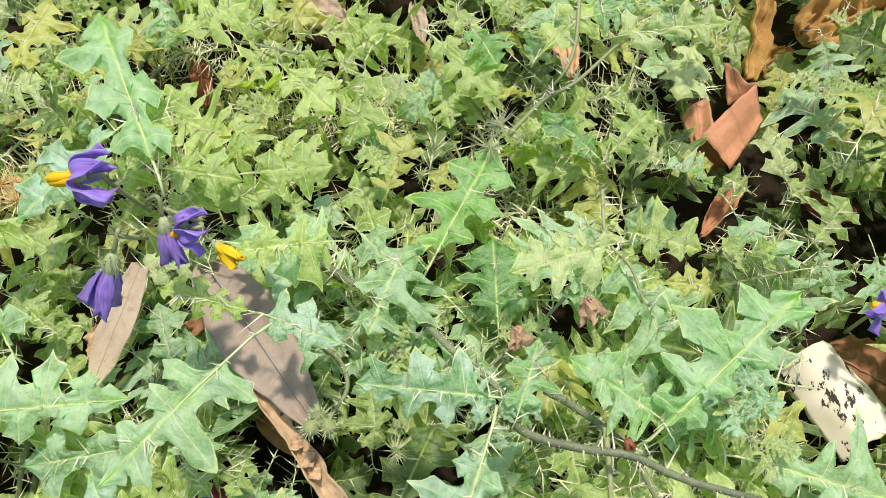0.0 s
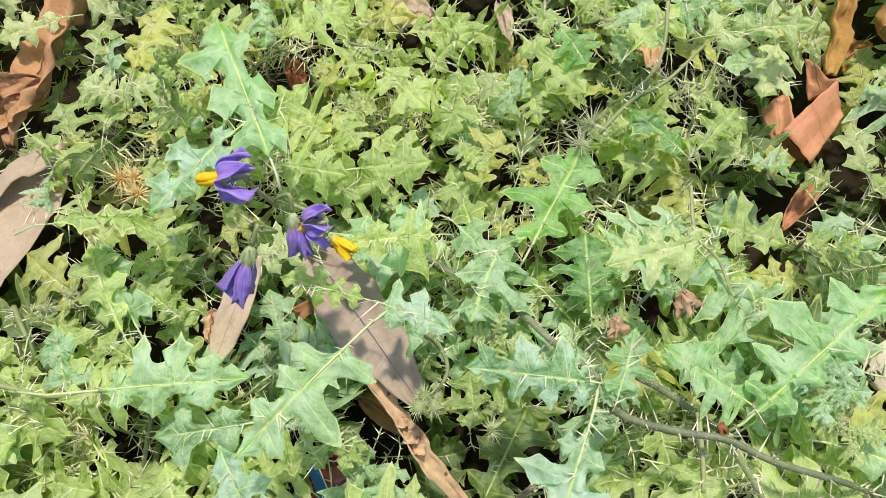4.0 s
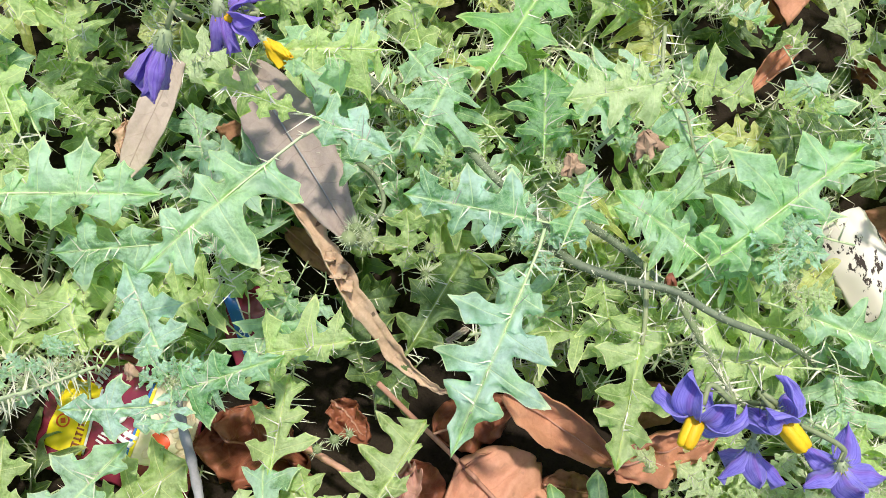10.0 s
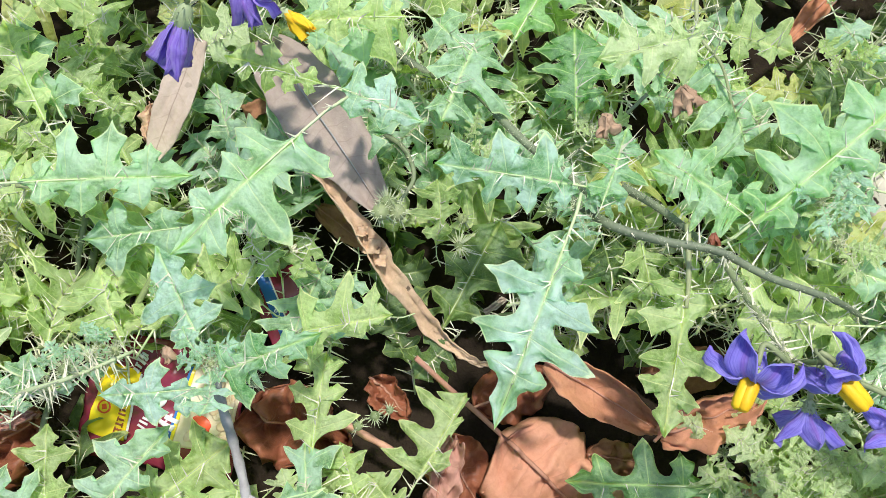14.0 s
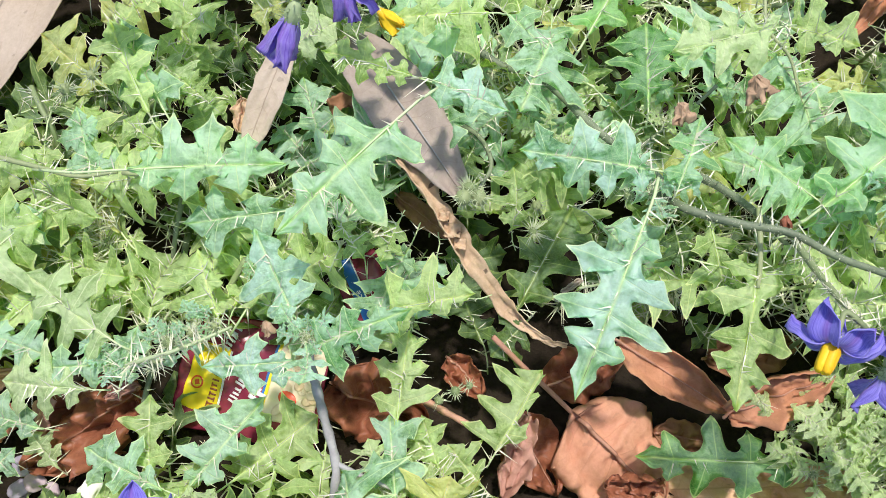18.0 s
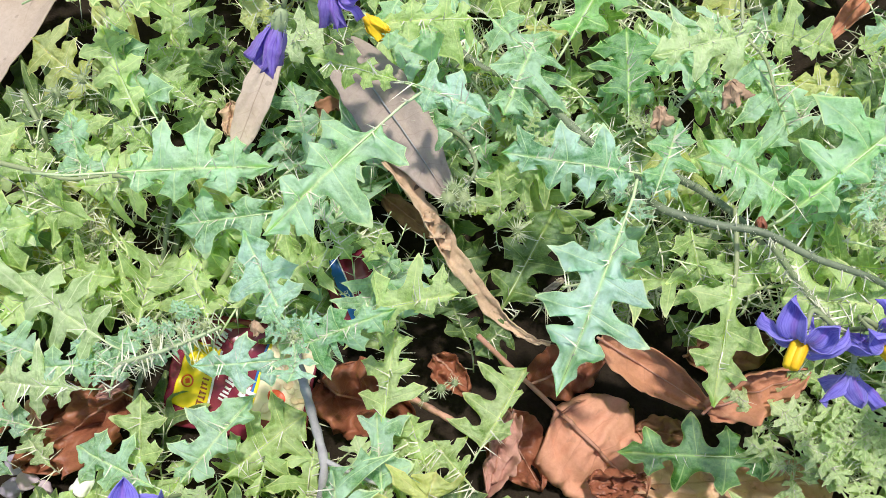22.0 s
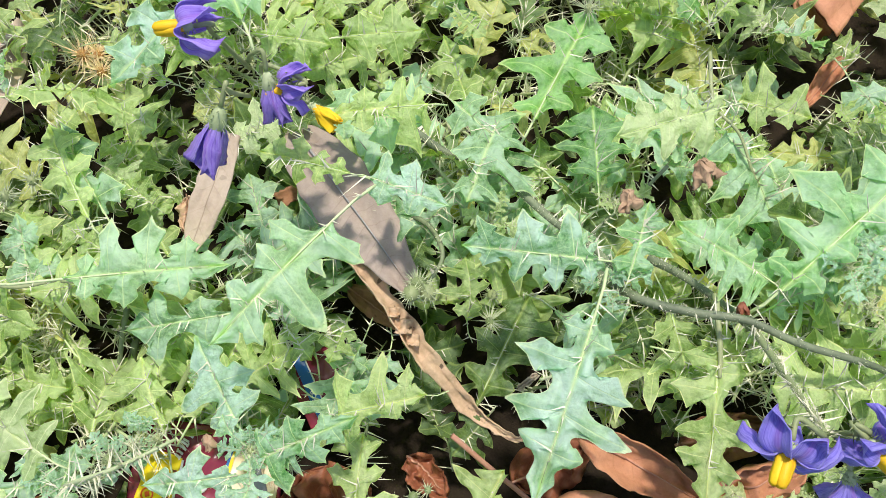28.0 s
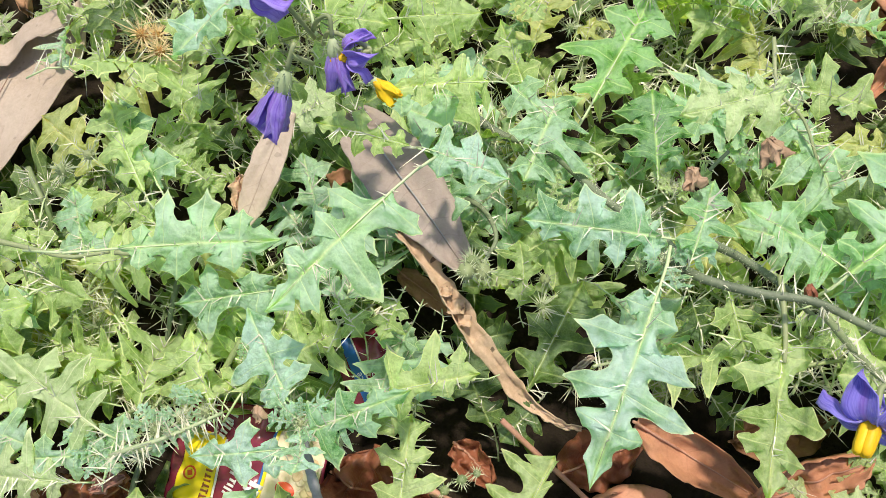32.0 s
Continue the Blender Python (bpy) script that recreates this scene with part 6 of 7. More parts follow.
dry_leaf("beige dry leaf half hidden by foliage", (-0.0241, 0.4578, 0.0800), (-0.0172, 0.4175, 0.0800), 0.0142, DRY_BEIGE, "lance", (0, -0.3, 1), 0.02, 0.8, 0.003, 29)
dry_leaf("rust-orange dry leaf standing between stems", (-0.1900, 0.4298, 0.0500), (-0.1810, 0.3937, 0.0400), 0.0178, DRY_RUST, "lance", (0.2, -0.4, 1), 0.02, 0.7, 0.004, 30)
dry_leaf("brown ribbed dry leaf, curled over", (-0.3570, 0.4879, 0.0800), (-0.3960, 0.3392, 0.0520), 0.0480, DRY_UMBER, "lance", (-0.5, -0.3, 1), 0.04, 0.9, 0.012, 31, 0, 12, sunny=True)
dry_leaf("dark brown ribbed fold of a dry leaf", (-0.3780, 0.3950, 0.0660), (-0.4405, 0.3500, 0.0480), 0.0500, DRY_UMBER, "oval", (0.1, -0.7, 1), 0.12, 1.2, 0.011, 41, 0, 8, sunny=True)
dry_leaf("brick-red dry leaf bent at the tip", (-0.4684, 0.3991, 0.0850), (-0.4391, 0.3429, 0.0750), 0.0380, DRY_RED, "ragged", (0.2, -0.4, 1), 0.07, 1.2, 0.015, 32)
dry_leaf("brick-red scrap of dry leaf", (-0.4908, 0.3878, 0.0900), (-0.4758, 0.3612, 0.0880), 0.0145, DRY_RED, "oval", (0, -0.4, 1), 0.05, 0.8, 0.004, 33)
dry_leaf("dark brown dry leaf under a pale one", (-0.4552, 0.1806, 0.0050), (-0.5068, 0.1297, 0.0050), 0.0435, DRY_RUST, "oval", (0, -0.3, 1), 0.04, 0.5, 0.008, 34)
dry_leaf("pale tan dry leaf on the soil", (-0.3994, 0.0090, 0.0200), (-0.3314, 0.0338, 0.0200), 0.0225, DRY_PALE, "oval", (0, -0.3, 1), 0.03, 0.6, 0.006, 35, sunny=True)
dry_leaf("brown curled dry leaf beside pale bark", (0.2400, 0.2010, 0.0300), (0.2850, 0.1700, 0.0300), 0.0440, DRY_BROWN, "oval", (0, -0.3, 1), 0.02, 0.4, 0.004, 36)
dry_leaf("dark rust leaf litter", (-0.0138, 0.0493, -0.0040), (0.0314, 0.0692, 0.0000), 0.0389, DRY_RUST, "oval", (0, -0.2, 1), 0.02, 0.5, 0.008, 37)
dry_leaf("dark rust leaf litter", (-0.0343, 0.0308, -0.0060), (-0.0052, -0.0147, -0.0060), 0.0413, DRY_RUST, "oval", (0, -0.2, 1), 0.02, 0.5, 0.008, 38)
dry_leaf("dull brown dry leaf under green leaves", (0.0840, 0.0723, 0.0000), (0.1403, 0.0828, 0.0000), 0.0319, DRY_BROWN, "oval", (0, -0.2, 1), 0.02, 0.5, 0.008, 39)
dry_leaf("small withered curl of leaf on a green leaf", (-0.0153, 0.0808, 0.0950), (-0.0060, 0.0876, 0.0980), 0.0048, DRY_BEIGE, "ragged", (0, -0.3, 1), 0.1, 1.2, 0.002, 40)


def lobed_leaf(label, base, tip_mid, unit, mat):
    """A broad three-lobed dead leaf with a thick stalk; the upper edge of one side lobe is folded up. unit: a hundredth of its length or so."""
    b, tm = Vector(base), Vector(tip_mid)
    y = (tm - b)
    y.z = 0
    y.normalize()
    z = Vector((0, 0, 1))
    x = y.cross(z)
    # reach of the blade by angle: cut lobes, straight base
    angles = (-100, -75, -56, -50, -44, -36, -14, -2, 3, 6, 12, 17, 28, 40, 48, 54, 58, 64, 72, 90, 115)
    reach = (15, 30, 48, 90, 230, 360, 410, 440, 300, 228, 240, 268, 276, 298, 342, 366, 338, 282, 175, 60, 22)
    n, m = 120, 26
    verts, uvs, faces = [], [], []
    for i in range(n + 1):
        a = -100 + 215 * i / n
        r = unit * float(np.interp(a, angles, reach)) * (1 + 0.012 * math.sin(a * 1.3))
        near = min(abs(a - c) for c in (0, 38, -38))
        a_ = radians(a)
        for k in range(m + 1):
            q = k / m
            px, py = math.sin(a_) * r * q, math.cos(a_) * r * q
            pz = 0.010 * noise.noise((px * 16, py * 16, 3.0)) + 0.004 * noise.noise((px * 60, py * 60, 5.0)) + 0.012 * q * q - 0.006 * math.exp(-(near * q / 5) ** 2)
            verts.append(b + x * px + y * py + z * pz)
            uvs.append((min(0.98, near * q / 40), q * 4 + near / 30))
    for i in range(n):
        for k in range(m):
            s0 = i * (m + 1) + k
            faces.append((s0, s0 + 1, s0 + m + 2, s0 + m + 1))
    for i in range(0, n + 1, 10):
        for k in (8, 15, 22):
            p = verts[i * (m + 1) + k]
            BIG.extend(((p.x, p.y, b.z - 0.012, 0.013), (p.x, p.y, b.z + 0.01, 0.013)))
            SUNNY.append((p.x, p.y, b.z + 0.01, 0.012))
    v, f = shell(verts, [q[::-1] for q in faces], 0.0006)
    ob = put("dry_leaf", mesh_of("dry_leaf", [p - b for p in v], f, mat, uvs * 2), None, Matrix.Translation(b))
    tagged(ob, label, "dry leaf", "fallen dry leaves")
    # the upper edge of one side lobe turned up and over
    fv, fu = [], []
    rim = [i for i in range(n + 1) if 10 < -100 + 215 * i / n < 57]
    for j, i in enumerate(rim):
        p, t = verts[i * (m + 1) + m], j / (len(rim) - 1)
        reach_over = (0.003 + 0.019 * min(1, max(0, t - 0.12) * 2.2) * min(1, (1.02 - t) * 5)) * (1 + 0.18 * math.sin(t * 15 + 0.5))
        for k in range(9):
            q = k / 8
            fv.append(p - b + z * (0.010 * min(1, q * 3.5) ** 0.6 * (0.5 + 0.5 * t) + 0.004 * q + 0.0006) - y * reach_over * max(0.0, q - 0.15) * 1.3 + y * 0.003 * math.sin(q * 3.1))
            fu.append((0.5 + 0.4 * q, 0.3 + t))
    ff = [(j * 9 + k, j * 9 + k + 9, j * 9 + k + 10, j * 9 + k + 1) for j in range(len(rim) - 1) for k in range(8)]
    put("folded_edge", mesh_of("folded_edge", *shell(fv, ff, 0.0005), mat, fu * 2), ob)
    line = curve_points([-y * 0.022 - z * 0.006, -y * 0.008 + z * 0.001, y * 0.02 + z * 0.001, y * unit * 200 + z * 0.002], 5)
    put("stalk", mesh_of("stalk", *tube_data(line[:8], [0.0032 - 0.0001 * i for i in range(8)], 8), STICK_GREY), ob)
    put("midrib", mesh_of("midrib", *tube_data(line[6:], [0.0022 * (1 - 0.8 * i / len(line)) for i in range(len(line) - 6)], 8), STICK_BROWN), ob, None, "dark brown midrib")
    turn = math.radians(44)
    way = y * math.cos(turn) + x * math.sin(turn)
    line = curve_points([y * 0.012 + z * 0.0005, way * unit * 90 + z * 0.001, way * unit * 180 + z * 0.003, way * unit * 250 + z * 0.007], 5)
    put("side_vein", mesh_of("side_vein", *tube_data(line, [0.0011 * (1 - 0.75 * i / len(line)) for i in range(len(line))], 6), STICK_BROWN), ob)
    return ob


lobed_leaf("large beige three-lobed dry leaf with a folded edge, lying on foliage", (-0.4203, 0.1612, 0.0490), (-0.5386, 0.3758, 0.0540), 0.0005, DRY_BEIGE)

# ---- twigs ----
def twig(label, ctrl, radius, mat, branch=()):
    pts = curve_points(ctrl, 6)
    org = pts[-1].copy()
    rad = [radius * (1 + 0.12 * math.sin(i * 1.9)) * (1 - 0.2 * i / len(pts)) for i in range(len(pts))]
    ob = put("twig", mesh_of("twig", *tube_data([p - org for p in pts], rad, 8), mat), None, Matrix.Translation(org))
    for b in branch:
        q = curve_points(b, 5)
        put("side_shoot", mesh_of("side_shoot", *tube_data([p - org for p in q], [radius * 0.6 * (1 - 0.5 * i / len(q)) for i in range(len(q))], 6), mat), ob)
    return tagged(ob, label, "twig")


twig("bare grey dead twig between the leaves", [(-0.1464, 0.0445, 0.0850), (-0.1415, 0.0285, 0.0750), (-0.1374, 0.0127, 0.0600), (-0.1282, -0.0108, 0.0620), (-0.1298, -0.0308, 0.0500), (-0.1372, -0.0585, 0.0000)], 0.0028, STICK_GREY, [[(-0.1290, -0.0097, 0.0620), (-0.1129, -0.0158, 0.0640), (-0.0943, -0.0220, 0.0640)]])
twig("short broken reddish twig in the litter", [(-0.0870, 0.0310, 0.0300), (-0.0682, 0.0223, 0.0300), (-0.0487, 0.0129, 0.0300)], 0.0022, STICK_RED)

# ---- pale bark ----
BARK, _n, _l, _b = material("bark_pale", 0.75, 0.25)
_co = _n.new("ShaderNodeTexCoord").outputs["Object"]
_mp = node(_n, "ShaderNodeMapping")
_mp.inputs["Scale"].default_value = (1.0, 0.35, 1.0)
_l.new(_co, _mp.inputs["Vector"])
_t1 = noise_tex(_n, _l, 380.0, 5, 0.65, _mp.outputs[0])
_t2 = noise_tex(_n, _l, 42.0, 2, 0.5, _co)
_sp = mathn(_n, _l, "ADD", mathn(_n, _l, "MULTIPLY", _t1, 0.55), mathn(_n, _l, "MULTIPLY", _t2, 0.62))
_sp = ramp(_n, _l, _sp, [(0.69, 0.0), (0.705, 1.0)])
_bc = ramp(_n, _l, _t2, [(0.3, (0.70, 0.62, 0.54)), (0.7, (0.84, 0.77, 0.69))])
_l.new(mixer(_n, _l, _sp, _bc, (0.06, 0.045, 0.04)), _b.inputs["Base Color"])
bumped(_n, _l, _b, mathn(_n, _l, "MULTIPLY", _sp, -1.0), 0.6, 0.001)


def bark(label, corners):
    """A curved piece of bark spanning four corners, with a ragged rim."""
    c = [Vector(q) for q in corners]
    n = 26
    verts, faces = [], []
    for i in range(n + 1):
        for j in range(n + 1):
            u, v = i / n, j / n
            u += 0.05 * noise.noise((v * 5, 3.0, u)) * (1 if u in (0, 1) else 0)
            v += 0.05 * noise.noise((u * 5, 7.0, v)) * (1 if v in (0, 1) else 0)
            p = c[0].lerp(c[1], u).lerp(c[3].lerp(c[2], u), v)
            p.z += 0.016 * (1 - (2 * u - 1) ** 2) + 0.002 * noise.noise((u * 6, v * 6, 1.0))
            verts.append(p)
    for i in range(n):
        for j in range(n):
            a = i * (n + 1) + j
            faces.append((a, a + 1, a + n + 2, a + n + 1))
    for i in range(2, n, 5):
        for j in range(2, n, 5):
            p = verts[i * (n + 1) + j]
            BIG.append((p.x, p.y, p.z, 0.006))
            SUNNY.append((p.x, p.y, p.z, 0.008))
    v, f = shell(verts, [q[::-1] for q in faces], 0.0018)
    org = c[0].copy()
    ob = put("bark_piece", mesh_of("bark_piece", [p - org for p in v], f, BARK), None, Matrix.Translation(org))
    tagged(ob, label, "bark")
    edge = [verts[i] - org + Vector((0, 0, 0.0006)) for i in range(n + 1)]
    put("rolled_edge", mesh_of("rolled_edge", *tube_data(edge, [0.0013 + 0.0006 * noise.noise((i * 0.4, 2.0, 0.0)) for i in range(n + 1)], 8), STICK_BROWN), ob, None, "brown rolled edge")
    return ob


bark("pale curved piece of bark with black flecks under the leaves", ((0.1980, 0.1818, 0.0500), (0.2320, 0.1958, 0.0500), (0.2653, 0.1467, 0.0450), (0.2263, 0.1257, 0.0450)))

# ---- litter packets and pebbles ----
FOIL_MAROON = plain("foil_maroon", (0.13, 0.012, 0.030), (0.24, 0.03, 0.06), 25, 0.25, 0.3, 0.001, 0.6)
FOIL_YELLOW = plain("foil_yellow", (0.82, 0.62, 0.01), (0.92, 0.74, 0.03), 25, 0.28, 0.2, 0.001, 0.6)
FOIL_WHITE = plain("foil_white", (0.72, 0.70, 0.70), (0.84, 0.83, 0.83), 30, 0.3, 0.2, 0.001, 0.6)
FOIL_BLUE = plain("foil_blue", (0.015, 0.10, 0.36), (0.03, 0.17, 0.55), 30, 0.3, 0.2, 0.001, 0.6)
PRINT_NUT = plain("print_nut", (0.58, 0.36, 0.18), (0.84, 0.70, 0.50), 60, 0.3, 0.2, 0.0006, 0.5)
PRINT_CREAM = plain("print_cream", (0.72, 0.58, 0.38), (0.88, 0.78, 0.60), 60, 0.3, 0.2, 0.0006, 0.5)
PRINT_BROWN = plain("print_brown", (0.22, 0.06, 0.02), (0.34, 0.10, 0.03), 60, 0.3, 0.2, 0.0006, 0.5)
PRINT_RED = plain("print_red", (0.62, 0.04, 0.02), (0.80, 0.12, 0.03), 60, 0.3, 0.2, 0.0006, 0.5)


def packet(label, centre, ax, ay, seed, prints, body):
    """A crumpled snack packet; prints are (name, material, x0, y0, x1, y1, oval, turn) in its own plane, in metres and degrees."""
    c = Vector(centre)
    x = Vector(ax).normalized()
    z = Vector((0, -0.25, 1)).normalized()
    y = z.cross(x).normalized()
    z = x.cross(y)
    lx, ly = ay

    def at(u, v):
        h = 0.010 * noise.noise((u * 28 + seed, v * 28, 1.0)) + 0.0035 * noise.noise((u * 90, v * 90 + seed, 4.0))
        return h + 0.006 * max(0.0, 1 - (u / lx) ** 2) * max(0.0, 1 - (v / ly) ** 2)

    def sheet(x0, y0, x1, y1, up, n, oval=False, turn=0.0):
        co, si = math.cos(radians(turn)), math.sin(radians(turn))
        verts, faces = [], []
        for i in range(n + 1):
            for j in range(n + 1):
                u, v = 2 * i / n - 1, 2 * j / n - 1
                if oval:
                    u, v = u * math.sqrt(1 - v * v / 2), v * math.sqrt(1 - u * u / 2)
                qx, qy = u * (x1 - x0) / 2, v * (y1 - y0) / 2
                px, py = (x0 + x1) / 2 + qx * co - qy * si, (y0 + y1) / 2 + qx * si + qy * co
                verts.append((px, py, at(px, py) + up))
        for i in range(n):
            for j in range(n):
                a = i * (n + 1) + j
                faces.append((a, a + n + 1, a + n + 2, a + 1))
        return shell(verts, faces, 0.0004)
    ob = put("snack_packet", mesh_of("snack_packet", *sheet(-lx, -ly, lx, ly, 0, 64), body), None, Matrix.Translation(c) @ Matrix((x, y, z)).transposed().to_4x4())
    tagged(ob, label, "packet", "litter packets")
    for i, (name, mat, x0, y0, x1, y1, oval, *turn) in enumerate(prints):
        level = 0.0006 if name in ("panel", "badge") else 0.0014 if name == "lettering_bar" else 0.0009 + 0.00004 * (i % 12)
        put(name, mesh_of(name, *sheet(x0, y0, x1, y1, level, max(5, int(max(x1 - x0, y1 - y0) / 0.0012)), oval, *turn), mat), ob)
    BIG.append((c.x, c.y, c.z + 0.02, lx * 0.3))
    SUNNY.append((c.x, c.y, c.z + 0.02, lx * 0.6))
    return ob


_r = random.Random(3)
_nuts = []
for _i in range(34):
    _u, _w = _r.uniform(0.016, 0.036), _r.uniform(-0.020, 0.026)
    _nuts.append(("nut_print", _r.choice((PRINT_NUT, PRINT_CREAM)), _u, _w, _u + 0.008, _w + 0.006, True, _r.uniform(-60, 60)))


def lettering(mat, x, y, count, step, tall, thick, turn, lean, rng):
    """Strokes of unreadable print in a line: uprights of uneven height, some with a short foot or head."""
    dx, dy = step * math.cos(radians(turn)), step * math.sin(radians(turn))
    rows = []
    for i in range(count):
        h = tall * rng.choice((0.6, 0.72, 0.75, 1.0))
        cx, cy = x + dx * i, y + dy * i - (tall - h) / 3
        rows.append(("lettering_bar", mat, cx - thick / 2, cy - h / 2, cx + thick / 2, cy + h / 2, False, turn + lean + rng.uniform(-5, 5)))
        if rng.random() < 0.45:
            side = rng.choice((-0.4, 0.4)) * h
            ex, ey = -side * math.sin(radians(turn)), side * math.cos(radians(turn))
            rows.append(("lettering_bar", mat, cx + ex - step * 0.45, cy + ey - thick * 0.35, cx + ex + step * 0.45, cy + ey + thick * 0.35, False, turn))
    return rows


packet("crumpled maroon snack packet with yellow badge and white lettering bars", (-0.1941, 0.0392, 0.0120), (1, -0.12, 0), (0.046, 0.036), 2, [
    ("badge_rim", FOIL_WHITE, -0.0163, -0.0240, -0.0150, 0.0150, False, -6),
    ("badge", FOIL_YELLOW, -0.0385, -0.0240, -0.0165, 0.0170, False, -6),
    ("badge_ring", PRINT_RED, -0.0360, -0.0110, -0.0280, -0.0030, True),
    ("badge_ring", FOIL_YELLOW, -0.0350, -0.0100, -0.0290, -0.0040, True),
    ("badge_dot", PRINT_RED, -0.0335, -0.0085, -0.0305, -0.0055, False, 20),
    *lettering(PRINT_BROWN, -0.0225, -0.0210, 11, 0.0030, 0.0058, 0.0011, 82, 0, _r),
    *lettering(FOIL_WHITE, -0.0180, 0.0170, 6, 0.0026, 0.0066, 0.0014, 70, 0, _r),
    *lettering(FOIL_WHITE, -0.0085, -0.0140, 6, 0.0028, 0.0070, 0.0013, 70, 0, _r),
    ("panel", PRINT_CREAM, 0.0140, -0.0220, 0.0440, 0.0340, False, -6),
    ("panel_edge", FOIL_YELLOW, 0.0122, -0.0230, 0.0140, 0.0340, False, -6),
    ("panel_edge", FOIL_BLUE, 0.0108, -0.0230, 0.0122, 0.0340, False, -6),
    *lettering(FOIL_WHITE, 0.0010, -0.0200, 5, 0.0042, 0.0130, 0.0024, 62, 8, _r),
    # white oval painting a glare highlight on the foil, not a print
    ("glare_band", FOIL_WHITE, -0.0060, -0.0020, 0.0050, 0.0060, True, 40),
    *_nuts,
    ("tomato_print", PRINT_RED, 0.0190, -0.0120, 0.0310, -0.0030, True, -30),
    ("tomato_print", PRINT_RED, 0.0220, 0.0190, 0.0280, 0.0240, True, 20),
], FOIL_MAROON)
_pk = packet("small maroon sachet with a blue band and white print", (-0.1263, 0.0936, 0.0300), (0.88, 0.47, 0), (0.015, 0.024), 7, [
    ("band", FOIL_BLUE, -0.0085, -0.024, -0.0020, 0.024, False),
    ("stripe", FOIL_WHITE, -0.0019, -0.024, -0.0011, 0.024, False),
], FOIL_MAROON)


def print_word(word, size, at, turn):
    """White printed letters lying on the sachet."""
    txt = bpy.data.curves.new("lettering", "FONT")
    txt.body, txt.size, txt.extrude, txt.align_x = word, size, 0.0002, "CENTER"
    tmp = bpy.data.objects.new("lettering", txt)
    me = bpy.data.meshes.new_from_object(tmp)
    me.materials.clear()
    me.materials.append(FOIL_WHITE)
    bpy.data.objects.remove(tmp)
    put("lettering", me, _pk, pose(*at, 0, 0, turn))


print_word("INDIA", 0.0052, (0.0052, -0.003, 0.0095), 90)
print_word("rice", 0.0052, (-0.0035, -0.002, 0.0095), 90)

PEBBLE_PINK = plain("pebble_pink", (0.46, 0.36, 0.42), (0.66, 0.54, 0.58), 60, 0.7, 0.3, 0.001)
PEBBLE_WHITE = plain("pebble_white", (0.58, 0.58, 0.54), (0.78, 0.78, 0.74), 60, 0.7, 0.3, 0.001)
PEBBLE_GREY = plain("pebble_grey", (0.28, 0.24, 0.33), (0.46, 0.41, 0.52), 60, 0.7, 0.3, 0.001)
PEBBLE_TEAL = plain("plastic_teal", (0.01, 0.22, 0.20), (0.02, 0.32, 0.28), 30, 0.3, 0.1, 0.0005)


def pebble(label, centre, r, mat, seed, squash=0.6, kind="pebble"):
    bm = bmesh.new()
    bmesh.ops.create_icosphere(bm, subdivisions=3, radius=r)
    for v in bm.verts:
        v.co *= 1 + 0.55 * noise.noise(v.co * (0.9 / r) + Vector((seed, 0, 0)))
        v.co.z *= squash
        v.co.x *= 1.2
    for f in bm.faces:
        f.smooth = True
    ob = part(kind, bm, mat, None)
    ob.location = centre
    return tagged(ob, label, "stone" if kind == "pebble" else "plastic scrap", "pebbles in the litter" if kind == "pebble" else "")


pebble("smooth pinkish pebble on the soil", (-0.3165, -0.0295, 0.0050), 0.006, PEBBLE_PINK, 1)
pebble("smooth pinkish pebble on the soil", (-0.3076, -0.0341, 0.0030), 0.005, PEBBLE_PINK, 2)
pebble("small purplish grey pebble on the soil", (-0.3257, -0.0201, 0.0040), 0.006, PEBBLE_GREY, 3)
pebble("small purplish grey pebble on the soil", (-0.3260, -0.0333, 0.0020), 0.006, PEBBLE_GREY, 4)
pebble("smooth whitish pebble on the soil", (-0.2719, -0.0313, 0.0300), 0.0055, PEBBLE_WHITE, 5, 0.45)
pebble("round grey pebble under the foliage", (0.1867, 0.4547, 0.0100), 0.013, STICK_GREY, 6)
pebble("teal plastic scrap at the foot of a leaf", (-0.2962, -0.0421, 0.0100), 0.005, PEBBLE_TEAL, 7, 0.3, "plastic_scrap")

